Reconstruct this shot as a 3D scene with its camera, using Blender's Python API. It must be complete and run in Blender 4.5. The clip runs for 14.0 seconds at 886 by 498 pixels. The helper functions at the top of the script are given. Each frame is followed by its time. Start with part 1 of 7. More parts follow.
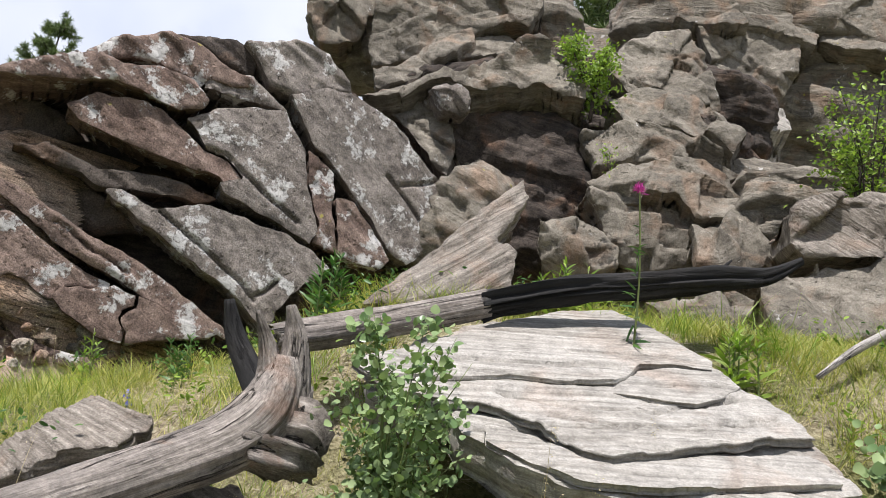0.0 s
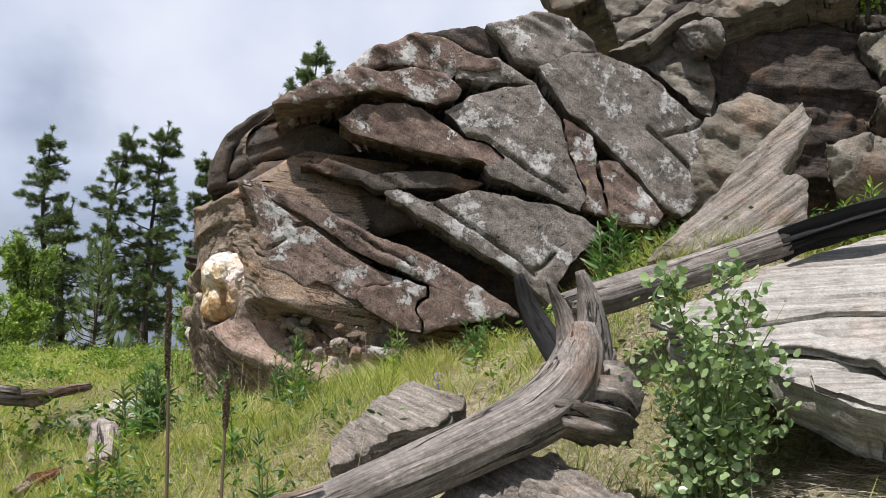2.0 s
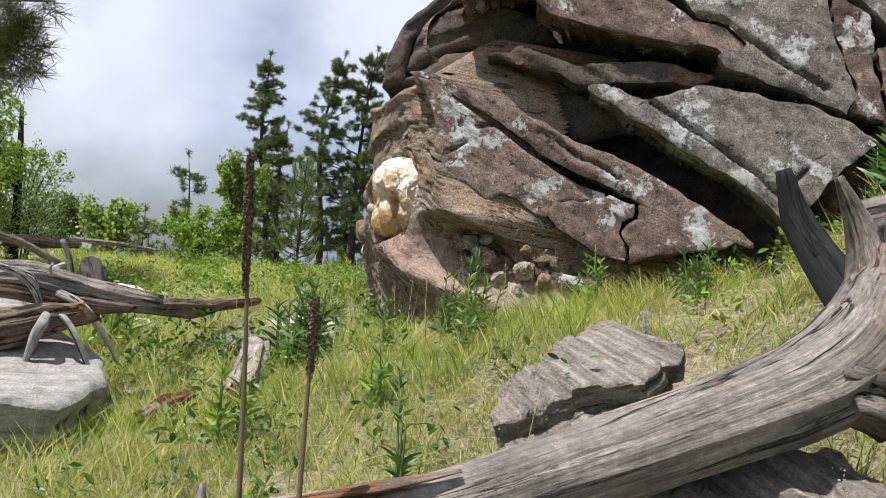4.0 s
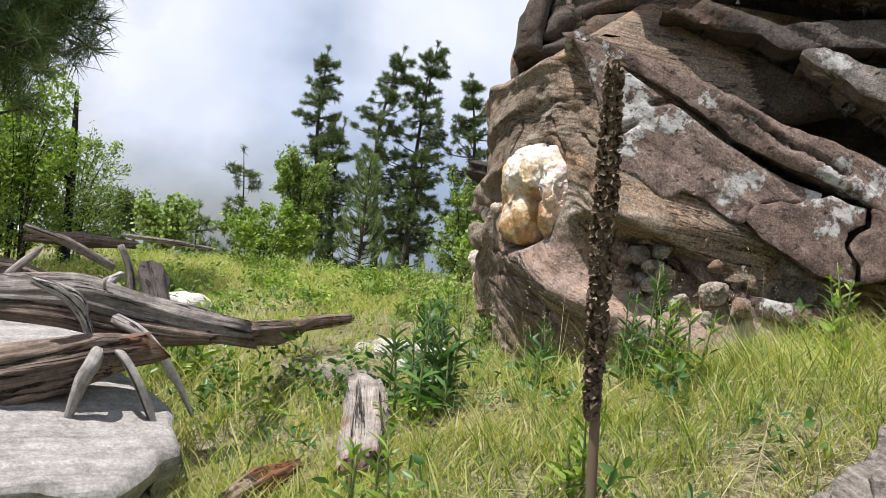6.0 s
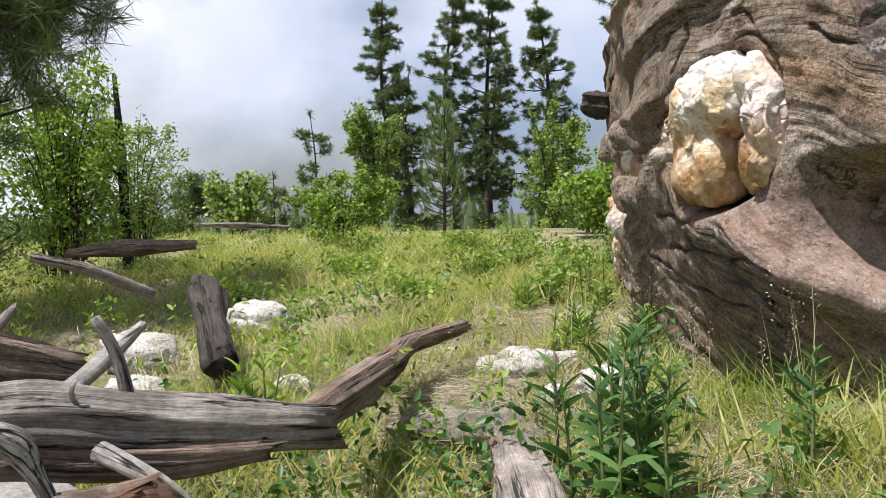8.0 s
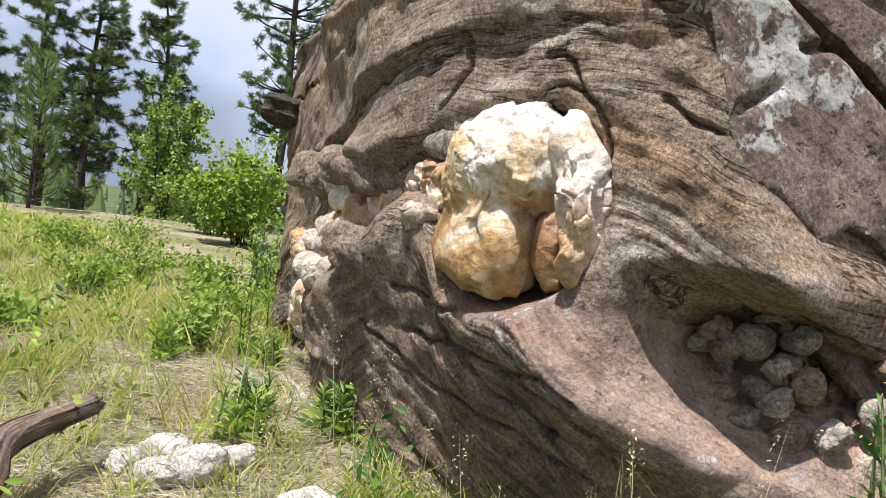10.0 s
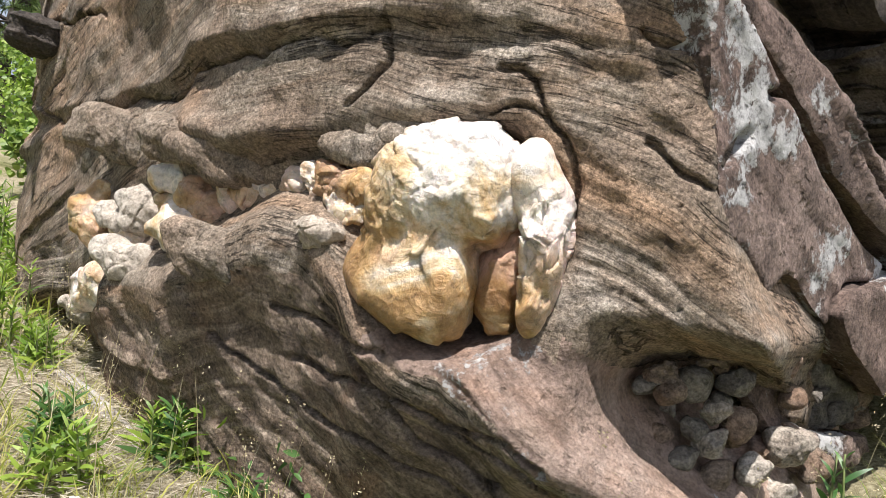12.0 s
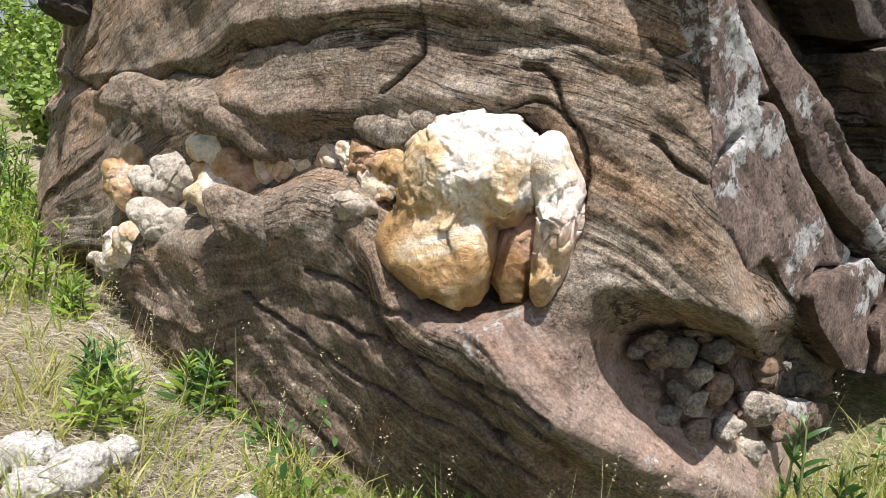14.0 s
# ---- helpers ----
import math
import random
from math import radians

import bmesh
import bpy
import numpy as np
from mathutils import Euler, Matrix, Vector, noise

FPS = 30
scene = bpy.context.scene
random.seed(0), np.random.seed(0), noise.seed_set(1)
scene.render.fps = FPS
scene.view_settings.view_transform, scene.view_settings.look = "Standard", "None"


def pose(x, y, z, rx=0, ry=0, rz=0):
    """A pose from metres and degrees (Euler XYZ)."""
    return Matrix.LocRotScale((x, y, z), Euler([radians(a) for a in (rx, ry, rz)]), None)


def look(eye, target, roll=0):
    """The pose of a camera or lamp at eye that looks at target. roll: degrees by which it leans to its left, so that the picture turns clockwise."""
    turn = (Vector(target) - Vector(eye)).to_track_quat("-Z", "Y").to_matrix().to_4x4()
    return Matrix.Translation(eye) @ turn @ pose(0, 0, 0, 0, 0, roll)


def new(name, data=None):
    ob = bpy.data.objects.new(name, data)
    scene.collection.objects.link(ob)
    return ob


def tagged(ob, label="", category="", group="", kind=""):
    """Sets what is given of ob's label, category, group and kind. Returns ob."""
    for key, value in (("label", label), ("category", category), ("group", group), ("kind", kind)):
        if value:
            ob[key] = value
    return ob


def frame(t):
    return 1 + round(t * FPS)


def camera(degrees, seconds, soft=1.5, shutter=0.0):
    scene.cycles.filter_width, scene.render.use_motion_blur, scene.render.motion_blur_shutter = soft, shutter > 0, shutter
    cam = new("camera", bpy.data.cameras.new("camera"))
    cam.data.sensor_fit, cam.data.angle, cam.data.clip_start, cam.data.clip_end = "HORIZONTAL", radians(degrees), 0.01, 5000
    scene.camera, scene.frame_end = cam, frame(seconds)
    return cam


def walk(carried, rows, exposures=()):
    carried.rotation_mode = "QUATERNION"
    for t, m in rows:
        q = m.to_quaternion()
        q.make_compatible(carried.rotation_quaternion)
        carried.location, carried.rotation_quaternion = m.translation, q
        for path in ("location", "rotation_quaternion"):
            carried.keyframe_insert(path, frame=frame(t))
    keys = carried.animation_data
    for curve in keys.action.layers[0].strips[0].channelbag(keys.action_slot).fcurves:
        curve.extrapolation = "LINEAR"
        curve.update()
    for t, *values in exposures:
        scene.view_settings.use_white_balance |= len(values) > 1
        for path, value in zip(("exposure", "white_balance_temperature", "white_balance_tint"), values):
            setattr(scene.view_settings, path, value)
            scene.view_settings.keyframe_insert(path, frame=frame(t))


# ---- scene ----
cam = camera(56.5, 14.0, soft=0.55)
PATH = [
    (0, (-0.103, 0.939, 1.492), (-0.223, 2.901, 1.865), 8.1),
    (0.5, (-0.130, 0.933, 1.505), (-0.503, 2.863, 1.876), 8.0),
    (1, (-0.137, 0.936, 1.499), (-0.640, 2.839, 1.849), 5.4),
    (1.5, (-0.157, 0.940, 1.480), (-0.800, 2.807, 1.797), 5.5),
    (2, (-0.171, 0.959, 1.464), (-0.904, 2.802, 1.715), 1.7),
    (2.5, (-0.236, 1.104, 1.437), (-0.971, 2.956, 1.612), 5.1),
    (3, (-0.304, 1.374, 1.399), (-1.037, 3.232, 1.511), 6.1),
    (3.5, (-0.409, 1.711, 1.414), (-1.445, 3.420, 1.489), 5.5),
    (4, (-0.566, 1.886, 1.435), (-1.728, 3.513, 1.497), 5.1),
    (4.2, (-0.660, 1.945, 1.442), (-1.824, 3.570, 1.505), 4.9),
    (6.3, (-1.810, 2.606, 1.486), (-3.067, 4.160, 1.535), 6.1),
    (6.5, (-1.931, 2.709, 1.522), (-3.187, 4.265, 1.567), 5.8),
    (7, (-2.106, 2.876, 1.642), (-3.451, 4.357, 1.636), 3.6),
    (7.5, (-2.336, 3.016, 1.593), (-3.830, 4.340, 1.475), -7.9),
    (8, (-2.625, 3.305, 1.646), (-4.013, 4.741, 1.551), -0.8),
    (8.5, (-2.750, 3.470, 1.748), (-3.775, 5.186, 1.669), 6.5),
    (8.7, (-2.827, 3.558, 1.748), (-3.678, 5.367, 1.697), 7.4),
    (10.8, (-3.785, 4.079, 1.899), (-4.044, 6.062, 1.880), 8.0),
    (11, (-3.857, 4.151, 1.927), (-3.922, 6.150, 1.931), 8.3),
    (11.5, (-4.025, 4.186, 1.992), (-3.938, 6.180, 1.864), 8.8),
    (12, (-4.112, 4.105, 2.028), (-3.883, 6.083, 1.842), 10.1),
    (12.5, (-4.168, 4.007, 2.053), (-3.891, 5.975, 1.835), 10.6),
    (13, (-4.209, 3.930, 2.062), (-3.916, 5.893, 1.812), 10.9),
    (13.5, (-4.242, 3.888, 2.061), (-3.949, 5.850, 1.804), 11.2),
    (14, (-4.252, 3.880, 2.058), (-3.961, 5.842, 1.798), 12.3),
]
walk(cam, [(t, look(eye, target, roll)) for t, eye, target, roll in PATH],
     ((0.0, 0.52, 6500, 13), (0.5, -0.04, 6500, 13), (1.1, 0.04, 6500, 13), (1.6, 0.20, 6500, 13), (2.2, 0.45, 6500, 13), (2.6, 0.68, 6500, 13), (3.1, 0.78, 6500, 13), (3.6, 0.46, 6500, 13),
      (4.2, 0.50, 6500, 13), (6.5, 0.56, 6500, 13), (8.5, 0.52, 6500, 13), (11.0, 0.80, 6500, 13), (12.5, 0.74, 6500, 13), (14.0, 0.68, 6500, 13)))

# ---- world, sun, exposure ----
SUN_AZ, SUN_EL = 250.0, 68.0  # degrees: direction to the sun in the plan, from +x to +y, and its height
scene.view_settings.exposure = 0.48
world = bpy.data.worlds.new("sky")
scene.world = world
world.use_nodes = True
wn, wl = world.node_tree.nodes, world.node_tree.links
wn.clear()
w_out, w_bg, w_sky = wn.new("ShaderNodeOutputWorld"), wn.new("ShaderNodeBackground"), wn.new("ShaderNodeTexSky")
w_sky.sky_type, w_sky.sun_disc = "NISHITA", False
w_sky.sun_elevation, w_sky.sun_rotation = radians(SUN_EL), radians(90 - SUN_AZ)
w_sky.air_density, w_sky.dust_density = 1.0, 1.5
w_co, w_map, w_n1, w_n2 = wn.new("ShaderNodeTexCoord"), wn.new("ShaderNodeMapping"), wn.new("ShaderNodeTexNoise"), wn.new("ShaderNodeTexNoise")
w_map.inputs["Scale"].default_value = (1.0, 1.0, 1.5)
w_map.inputs["Location"].default_value = (0.3, 0.1, 0.0)
w_n1.inputs["Scale"].default_value, w_n1.inputs["Detail"].default_value, w_n1.inputs["Roughness"].default_value = 2.0, 6, 0.5
w_n2.inputs["Scale"].default_value, w_n2.inputs["Detail"].default_value = 1.7, 5
w_r1, w_r2, w_mix = wn.new("ShaderNodeValToRGB"), wn.new("ShaderNodeValToRGB"), wn.new("ShaderNodeMix")
w_mix.data_type = "RGBA"
w_r1.color_ramp.elements[0].position, w_r1.color_ramp.elements[1].position = 0.30, 0.54
w_r2.color_ramp.elements[0].position, w_r2.color_ramp.elements[1].position = 0.36, 0.62
w_r2.color_ramp.elements[0].color, w_r2.color_ramp.elements[1].color = (6.6, 8.4, 11.8, 1), (14.8, 15.6, 17.2, 1)
for a, b in ((w_co.outputs["Generated"], w_map.inputs["Vector"]), (w_map.outputs[0], w_n1.inputs["Vector"]), (w_co.outputs["Generated"], w_n2.inputs["Vector"]),
             (w_n1.outputs["Fac"], w_r1.inputs[0]), (w_n2.outputs["Fac"], w_r2.inputs[0]), (w_r1.outputs[0], w_mix.inputs[0]),
             (w_sky.outputs[0], w_mix.inputs[6]), (w_r2.outputs[0], w_mix.inputs[7]), (w_mix.outputs[2], w_bg.inputs[0]), (w_bg.outputs[0], w_out.inputs[0])):
    wl.new(a, b)
w_bg.inputs["Strength"].default_value = 0.046
sun = new("sun", bpy.data.lights.new("sun", "SUN"))
sun.data.energy, sun.data.angle, sun.data.color = 5.0, radians(0.6), (1.0, 0.975, 0.945)
az, el = radians(SUN_AZ), radians(SUN_EL)
sun.matrix_world = look((0, 0, 30), Vector((0, 0, 30)) - Vector((math.cos(az) * math.cos(el), math.sin(az) * math.cos(el), math.sin(el))))


# ---- materials ----
class Nodes:
    """A short way to wire a node material."""

    def __init__(self, name):
        self.mat = bpy.data.materials.new(name)
        self.mat.use_nodes = True
        self.t = self.mat.node_tree
        self.bsdf = self.t.nodes["Principled BSDF"]
        self.out = self.t.nodes["Material Output"]

    def node(self, kind, **values):
        n = self.t.nodes.new(kind)
        for k, v in values.items():
            n.inputs[k].default_value = v
        return n

    def link(self, a, b):
        self.t.links.new(a, b)

    def coords(self, scale=(1, 1, 1), source="grain"):
        m = self.node("ShaderNodeMapping", Scale=scale)
        if source == "grain":
            a = self.node("ShaderNodeAttribute")
            a.attribute_name = "grain"
            self.link(a.outputs["Vector"], m.inputs["Vector"])
        elif source == "world":
            self.link(self.node("ShaderNodeNewGeometry").outputs["Position"], m.inputs["Vector"])
        else:
            self.link(self.node("ShaderNodeTexCoord").outputs["Object"], m.inputs["Vector"])
        return m.outputs[0]

    def noise(self, vec, scale, detail=6, rough=0.6, warp=0.0):
        n = self.node("ShaderNodeTexNoise", Scale=scale, Detail=detail, Roughness=rough, Distortion=warp)
        self.link(vec, n.inputs["Vector"])
        return n.outputs["Fac"]

    def ramp(self, fac, stops):
        n = self.node("ShaderNodeValToRGB")
        e = n.color_ramp.elements
        while len(e) < len(stops):
            e.new(0.5)
        for x, (p, c) in zip(e, stops):
            x.position, x.color = p, (c, c, c, 1) if isinstance(c, (int, float)) else (*c, 1)
        self.link(fac, n.inputs[0])
        return n.outputs[0]

    def mix(self, fac, a, b, how="MIX"):
        n = self.node("ShaderNodeMix")
        n.data_type, n.blend_type = "RGBA", how
        for v, s in ((fac, 0), (a, 6), (b, 7)):
            if isinstance(v, (int, float)):
                n.inputs[s].default_value = v if s == 0 else (v, v, v, 1)
            elif isinstance(v, tuple):
                n.inputs[s].default_value = (*v, 1)
            else:
                self.link(v, n.inputs[s])
        return n.outputs[2]

    def math(self, how, a, b=0.0):
        n = self.node("ShaderNodeMath")
        n.operation = how
        for v, s in ((a, 0), (b, 1)):
            if isinstance(v, (int, float)):
                n.inputs[s].default_value = v
            else:
                self.link(v, n.inputs[s])
        return n.outputs[0]

    def finish(self, colour, rough=0.85, bumps=(), spec=0.3):
        if isinstance(colour, tuple):
            self.bsdf.inputs["Base Color"].default_value = (*colour, 1)
        else:
            self.link(colour, self.bsdf.inputs["Base Color"])
        self.bsdf.inputs["Specular IOR Level"].default_value = spec
        if isinstance(rough, (int, float)):
            self.bsdf.inputs["Roughness"].default_value = rough
        else:
            self.link(rough, self.bsdf.inputs["Roughness"])
        last = None
        for height, depth in bumps:
            b = self.node("ShaderNodeBump", Strength=1.0, Distance=depth)
            self.link(height, b.inputs["Height"])
            if last:
                self.link(last, b.inputs["Normal"])
            last = b.outputs[0]
        if last:
            self.link(last, self.bsdf.inputs["Normal"])
        return self.mat


def rock_material(name, dark, mid, pale, streak=(2.0, 2.0, 34.0), lichen=0.0, lichen_colour=(0.47, 0.46, 0.44), yellow=0.0, rust=0.0, depth=0.012, blotch=0.75, lump=0.04, calm=0.0, speckle=0.8, pitted=0.6):
    """Bedded rock: streaks along the bedding, blotches, pits, crusts of lichen."""
    k = Nodes(name)
    g, w = k.coords(streak), k.coords(source="world")
    fine = k.noise(g, 1.0, 8, 0.62, 0.4)
    broad = k.noise(w, 1.7, 5, 0.55)
    grit = k.noise(w, 95.0, 5, 0.75)
    col = k.ramp(fine, [(0.28 - 0.14 * calm, dark), (0.5, mid), (0.74 + 0.14 * calm, pale)])
    col = k.mix(k.ramp(broad, [(0.38, 0.0), (0.66, 0.75)]), col, k.mix(0.5, col, pale), "MIX")
    if rust:
        col = k.mix(k.math("MULTIPLY", k.ramp(k.noise(w, 2.6, 6, 0.6, 0.6), [(0.52, 0.0), (0.68, 1.0)]), rust), col, k.mix(fine, (0.16, 0.075, 0.04), (0.38, 0.2, 0.1)))
    mottle = k.noise(w, 13.0, 7, 0.7, 0.3)
    col = k.mix(blotch, col, k.ramp(mottle, [(0.32, 0.35), (0.5, 1.0), (0.7, 1.55)]), "MULTIPLY")
    col = k.mix(speckle, col, k.ramp(grit, [(0.33, 0.25), (0.5, 1.0), (0.68, 1.85)]), "MULTIPLY")
    crust_height = None
    if lichen:
        edge = k.noise(w, 4.2, 9, 0.60, 0.3)
        spots = k.noise(w, 30.0, 7, 0.75, 0.3)
        both = k.math("ADD", k.math("MULTIPLY", edge, 0.72), k.math("MULTIPLY", spots, 0.34))
        m = k.ramp(both, [(0.625 - 0.14 * lichen, 0.0), (0.655 - 0.14 * lichen, 1.0)])
        tone = k.ramp(k.noise(w, 34.0, 6, 0.75), [(0.34, tuple(0.28 * c for c in lichen_colour)), (0.46, lichen_colour), (0.66, tuple(1.35 * c for c in lichen_colour))])
        col = k.mix(k.math("MULTIPLY", m, 0.9), col, tone)
        crust_height = m
    if yellow:
        v = k.node("ShaderNodeTexVoronoi", Scale=9.0, Randomness=1.0)
        k.link(k.coords(source="world"), v.inputs["Vector"])
        patch = k.ramp(k.noise(w, 1.9, 4, 0.5), [(0.67 - 0.1 * yellow, 0.0), (0.70 - 0.1 * yellow, 1.0)])
        dots = k.ramp(k.math("ADD", v.outputs["Distance"], k.math("MULTIPLY", k.noise(w, 45.0, 4, 0.7), 0.3)), [(0.26, 1.0), (0.32, 0.0)])
        col = k.mix(k.math("MULTIPLY", patch, k.math("MULTIPLY", dots, 0.85)), col, (0.30, 0.27, 0.06))
    pits = k.ramp(k.noise(w, 24.0, 3, 0.5), [(0.26, 0.0), (0.36, 1.0)])
    col = k.mix(pitted, col, k.ramp(pits, [(0.0, 0.35), (1.0, 1.0)]), "MULTIPLY")
    bumps = [(fine, depth * 1.8), (grit, 0.0075 * speckle), (pits, 0.02 * pitted), (k.noise(w, 9.0, 8, 0.7), lump)]
    if crust_height:
        bumps.append((crust_height, 0.0015))
    return k.finish(col, 0.88, bumps, 0.25)


def fold_material(name):
    """Folded beds: broad grey, tan and rust bands, fine broken laminae, thin dark partings."""
    k = Nodes(name)
    w = k.coords(source="world")
    band = k.noise(k.coords((0.7, 0.7, 6.0)), 1.0, 6, 0.6, 0.5)
    lam = k.noise(k.coords((5.0, 5.0, 130.0)), 1.0, 4, 0.65, 0.3)
    seam = k.noise(k.coords((1.3, 1.3, 15.0)), 1.0, 7, 0.62, 0.4)
    cloud = k.noise(w, 3.2, 8, 0.65, 0.4)
    mottle = k.noise(w, 17.0, 7, 0.72, 0.3)
    grit = k.noise(w, 85.0, 4, 0.75)
    col = k.ramp(band, [(0.30, (0.125, 0.098, 0.074)), (0.43, (0.200, 0.158, 0.118)), (0.52, (0.255, 0.210, 0.162)), (0.60, (0.165, 0.125, 0.091)), (0.70, (0.305, 0.262, 0.208))])
    col = k.mix(k.ramp(cloud, [(0.36, 0.75), (0.52, 0.0)]), col, (0.217, 0.155, 0.111))
    col = k.mix(k.ramp(cloud, [(0.56, 0.0), (0.70, 0.7)]), col, (0.432, 0.382, 0.319))
    red = k.ramp(k.noise(k.coords((0.9, 0.9, 3.2)), 1.3, 6, 0.6, 0.7), [(0.50, 0.0), (0.64, 0.7)])
    col = k.mix(red, col, k.mix(mottle, (0.22, 0.130, 0.075), (0.40, 0.265, 0.165)))
    here = k.ramp(k.noise(w, 2.4, 5, 0.6), [(0.40, 0.12), (0.60, 0.75)])
    col = k.mix(here, col, k.ramp(lam, [(0.34, 0.35), (0.46, 0.95), (0.66, 1.5)]), "MULTIPLY")
    col = k.mix(0.55, col, k.ramp(mottle, [(0.30, 0.5), (0.5, 1.0), (0.70, 1.45)]), "MULTIPLY")
    col = k.mix(0.8, col, k.ramp(grit, [(0.33, 0.3), (0.5, 1.0), (0.68, 1.75)]), "MULTIPLY")
    dust = k.noise(w, 210.0, 3, 0.8)
    col = k.mix(0.7, col, k.ramp(dust, [(0.32, 0.4), (0.5, 1.0), (0.68, 1.6)]), "MULTIPLY")
    line = k.math("ABSOLUTE", k.math("SUBTRACT", seam, 0.5))
    crack = k.ramp(k.math("ADD", line, k.ramp(k.noise(w, 2.9, 4, 0.6), [(0.38, 0.05), (0.50, 0.0)])), [(0.004, 0.0), (0.014, 1.0)])
    col = k.mix(0.85, col, k.ramp(crack, [(0.0, 0.22), (1.0, 1.0)]), "MULTIPLY")
    return k.finish(col, 0.9, [(k.math("MULTIPLY", lam, here), 0.011), (grit, 0.006), (crack, 0.016), (mottle, 0.012), (cloud, 0.04)], 0.22)


def wood_material(name, dark, mid, pale, rot=0.0, char=0.0):
    """Barkless weathered wood: grain and checks along the limb."""
    k = Nodes(name)
    g = k.coords((9.0, 9.0, 1.1))
    w = k.coords(source="world")
    fine = k.noise(k.coords((130.0, 130.0, 5.0)), 1.0, 8, 0.7, 0.4)
    bands = k.noise(g, 1.0, 5, 0.6, 0.6)
    col = k.ramp(fine, [(0.3, dark), (0.52, mid), (0.72, pale)])
    col = k.mix(k.ramp(bands, [(0.35, 0.0), (0.7, 0.7)]), col, mid)
    check = k.ramp(k.noise(k.coords((24.0, 24.0, 1.0)), 1.0, 5, 0.65, 0.5), [(0.36, 0.0), (0.40, 1.0)])
    col = k.mix(1.0, col, k.ramp(check, [(0.0, 0.16), (1.0, 1.0)]), "MULTIPLY")
    col = k.mix(0.7, col, k.ramp(k.noise(w, 6.0, 6, 0.65), [(0.35, 0.5), (0.65, 1.4)]), "MULTIPLY")
    vein = k.math("ABSOLUTE", k.math("SUBTRACT", k.noise(k.coords((16.0, 16.0, 0.7)), 1.0, 6, 0.6, 0.7), 0.5))
    split = k.ramp(k.math("ADD", vein, k.ramp(k.noise(k.coords((5.0, 5.0, 0.9)), 1.0, 4, 0.6), [(0.42, 0.06), (0.56, 0.0)])), [(0.004, 0.0), (0.020, 1.0)])
    col = k.mix(1.0, col, k.ramp(split, [(0.0, 0.10), (1.0, 1.0)]), "MULTIPLY")
    scuff = k.noise(w, 45.0, 5, 0.75)
    col = k.mix(0.7, col, k.ramp(scuff, [(0.3, 0.5), (0.5, 1.0), (0.7, 1.45)]), "MULTIPLY")
    if rot:
        col = k.mix(k.math("MULTIPLY", k.ramp(k.noise(w, 3.3, 6, 0.62, 0.7), [(0.56, 0.0), (0.66, 1.0)]), rot), col, k.mix(fine, (0.07, 0.025, 0.012), (0.3, 0.13, 0.05)))
    if char:
        col = k.mix(k.math("MULTIPLY", k.ramp(k.noise(w, 2.1, 5, 0.6, 0.4), [(0.60 - 0.3 * char, 0.0), (0.72 - 0.3 * char, 1.0)]), 0.96), col, k.mix(fine, (0.005, 0.005, 0.006), (0.026, 0.025, 0.024)))
    return k.finish(col, 0.8, [(fine, 0.008), (bands, 0.012), (check, 0.02), (split, 0.03), (scuff, 0.004)], 0.3)


def leaf_material(name, a, b, gloss=0.45, back=0.35, dry=0.0):
    """Leaves: each its own tint, some light passing through."""
    k = Nodes(name)
    geo = k.node("ShaderNodeNewGeometry")
    col = k.ramp(geo.outputs["Random Per Island"], [(0.0, a), (1.0, b)])
    col = k.mix(0.35, col, k.ramp(k.noise(k.coords(source="world"), 2.3, 3), [(0.3, 0.5), (0.7, 1.5)]), "MULTIPLY")
    if dry:
        patch = k.math("ADD", k.math("MULTIPLY", k.noise(k.coords(source="world"), 0.9, 6, 0.65), 0.8), k.math("MULTIPLY", geo.outputs["Random Per Island"], 0.2))
        col = k.mix(k.math("MULTIPLY", k.ramp(patch, [(0.42, 0.0), (0.62, 1.0)]), dry), col, (0.44, 0.36, 0.15))
        col = k.mix(k.ramp(patch, [(0.34, 0.4), (0.46, 0.0)]), col, (0.085, 0.14, 0.03))
    m = k.finish(col, gloss, (), 0.35)
    tr, mx = k.node("ShaderNodeBsdfTranslucent"), k.node("ShaderNodeMixShader", Fac=back)
    k.link(k.mix(0.5, col, (0.55, 0.7, 0.15), "OVERLAY"), tr.inputs["Color"])
    k.link(k.bsdf.outputs[0], mx.inputs[1])
    k.link(tr.outputs[0], mx.inputs[2])
    k.link(mx.outputs[0], k.out.inputs["Surface"])
    return m


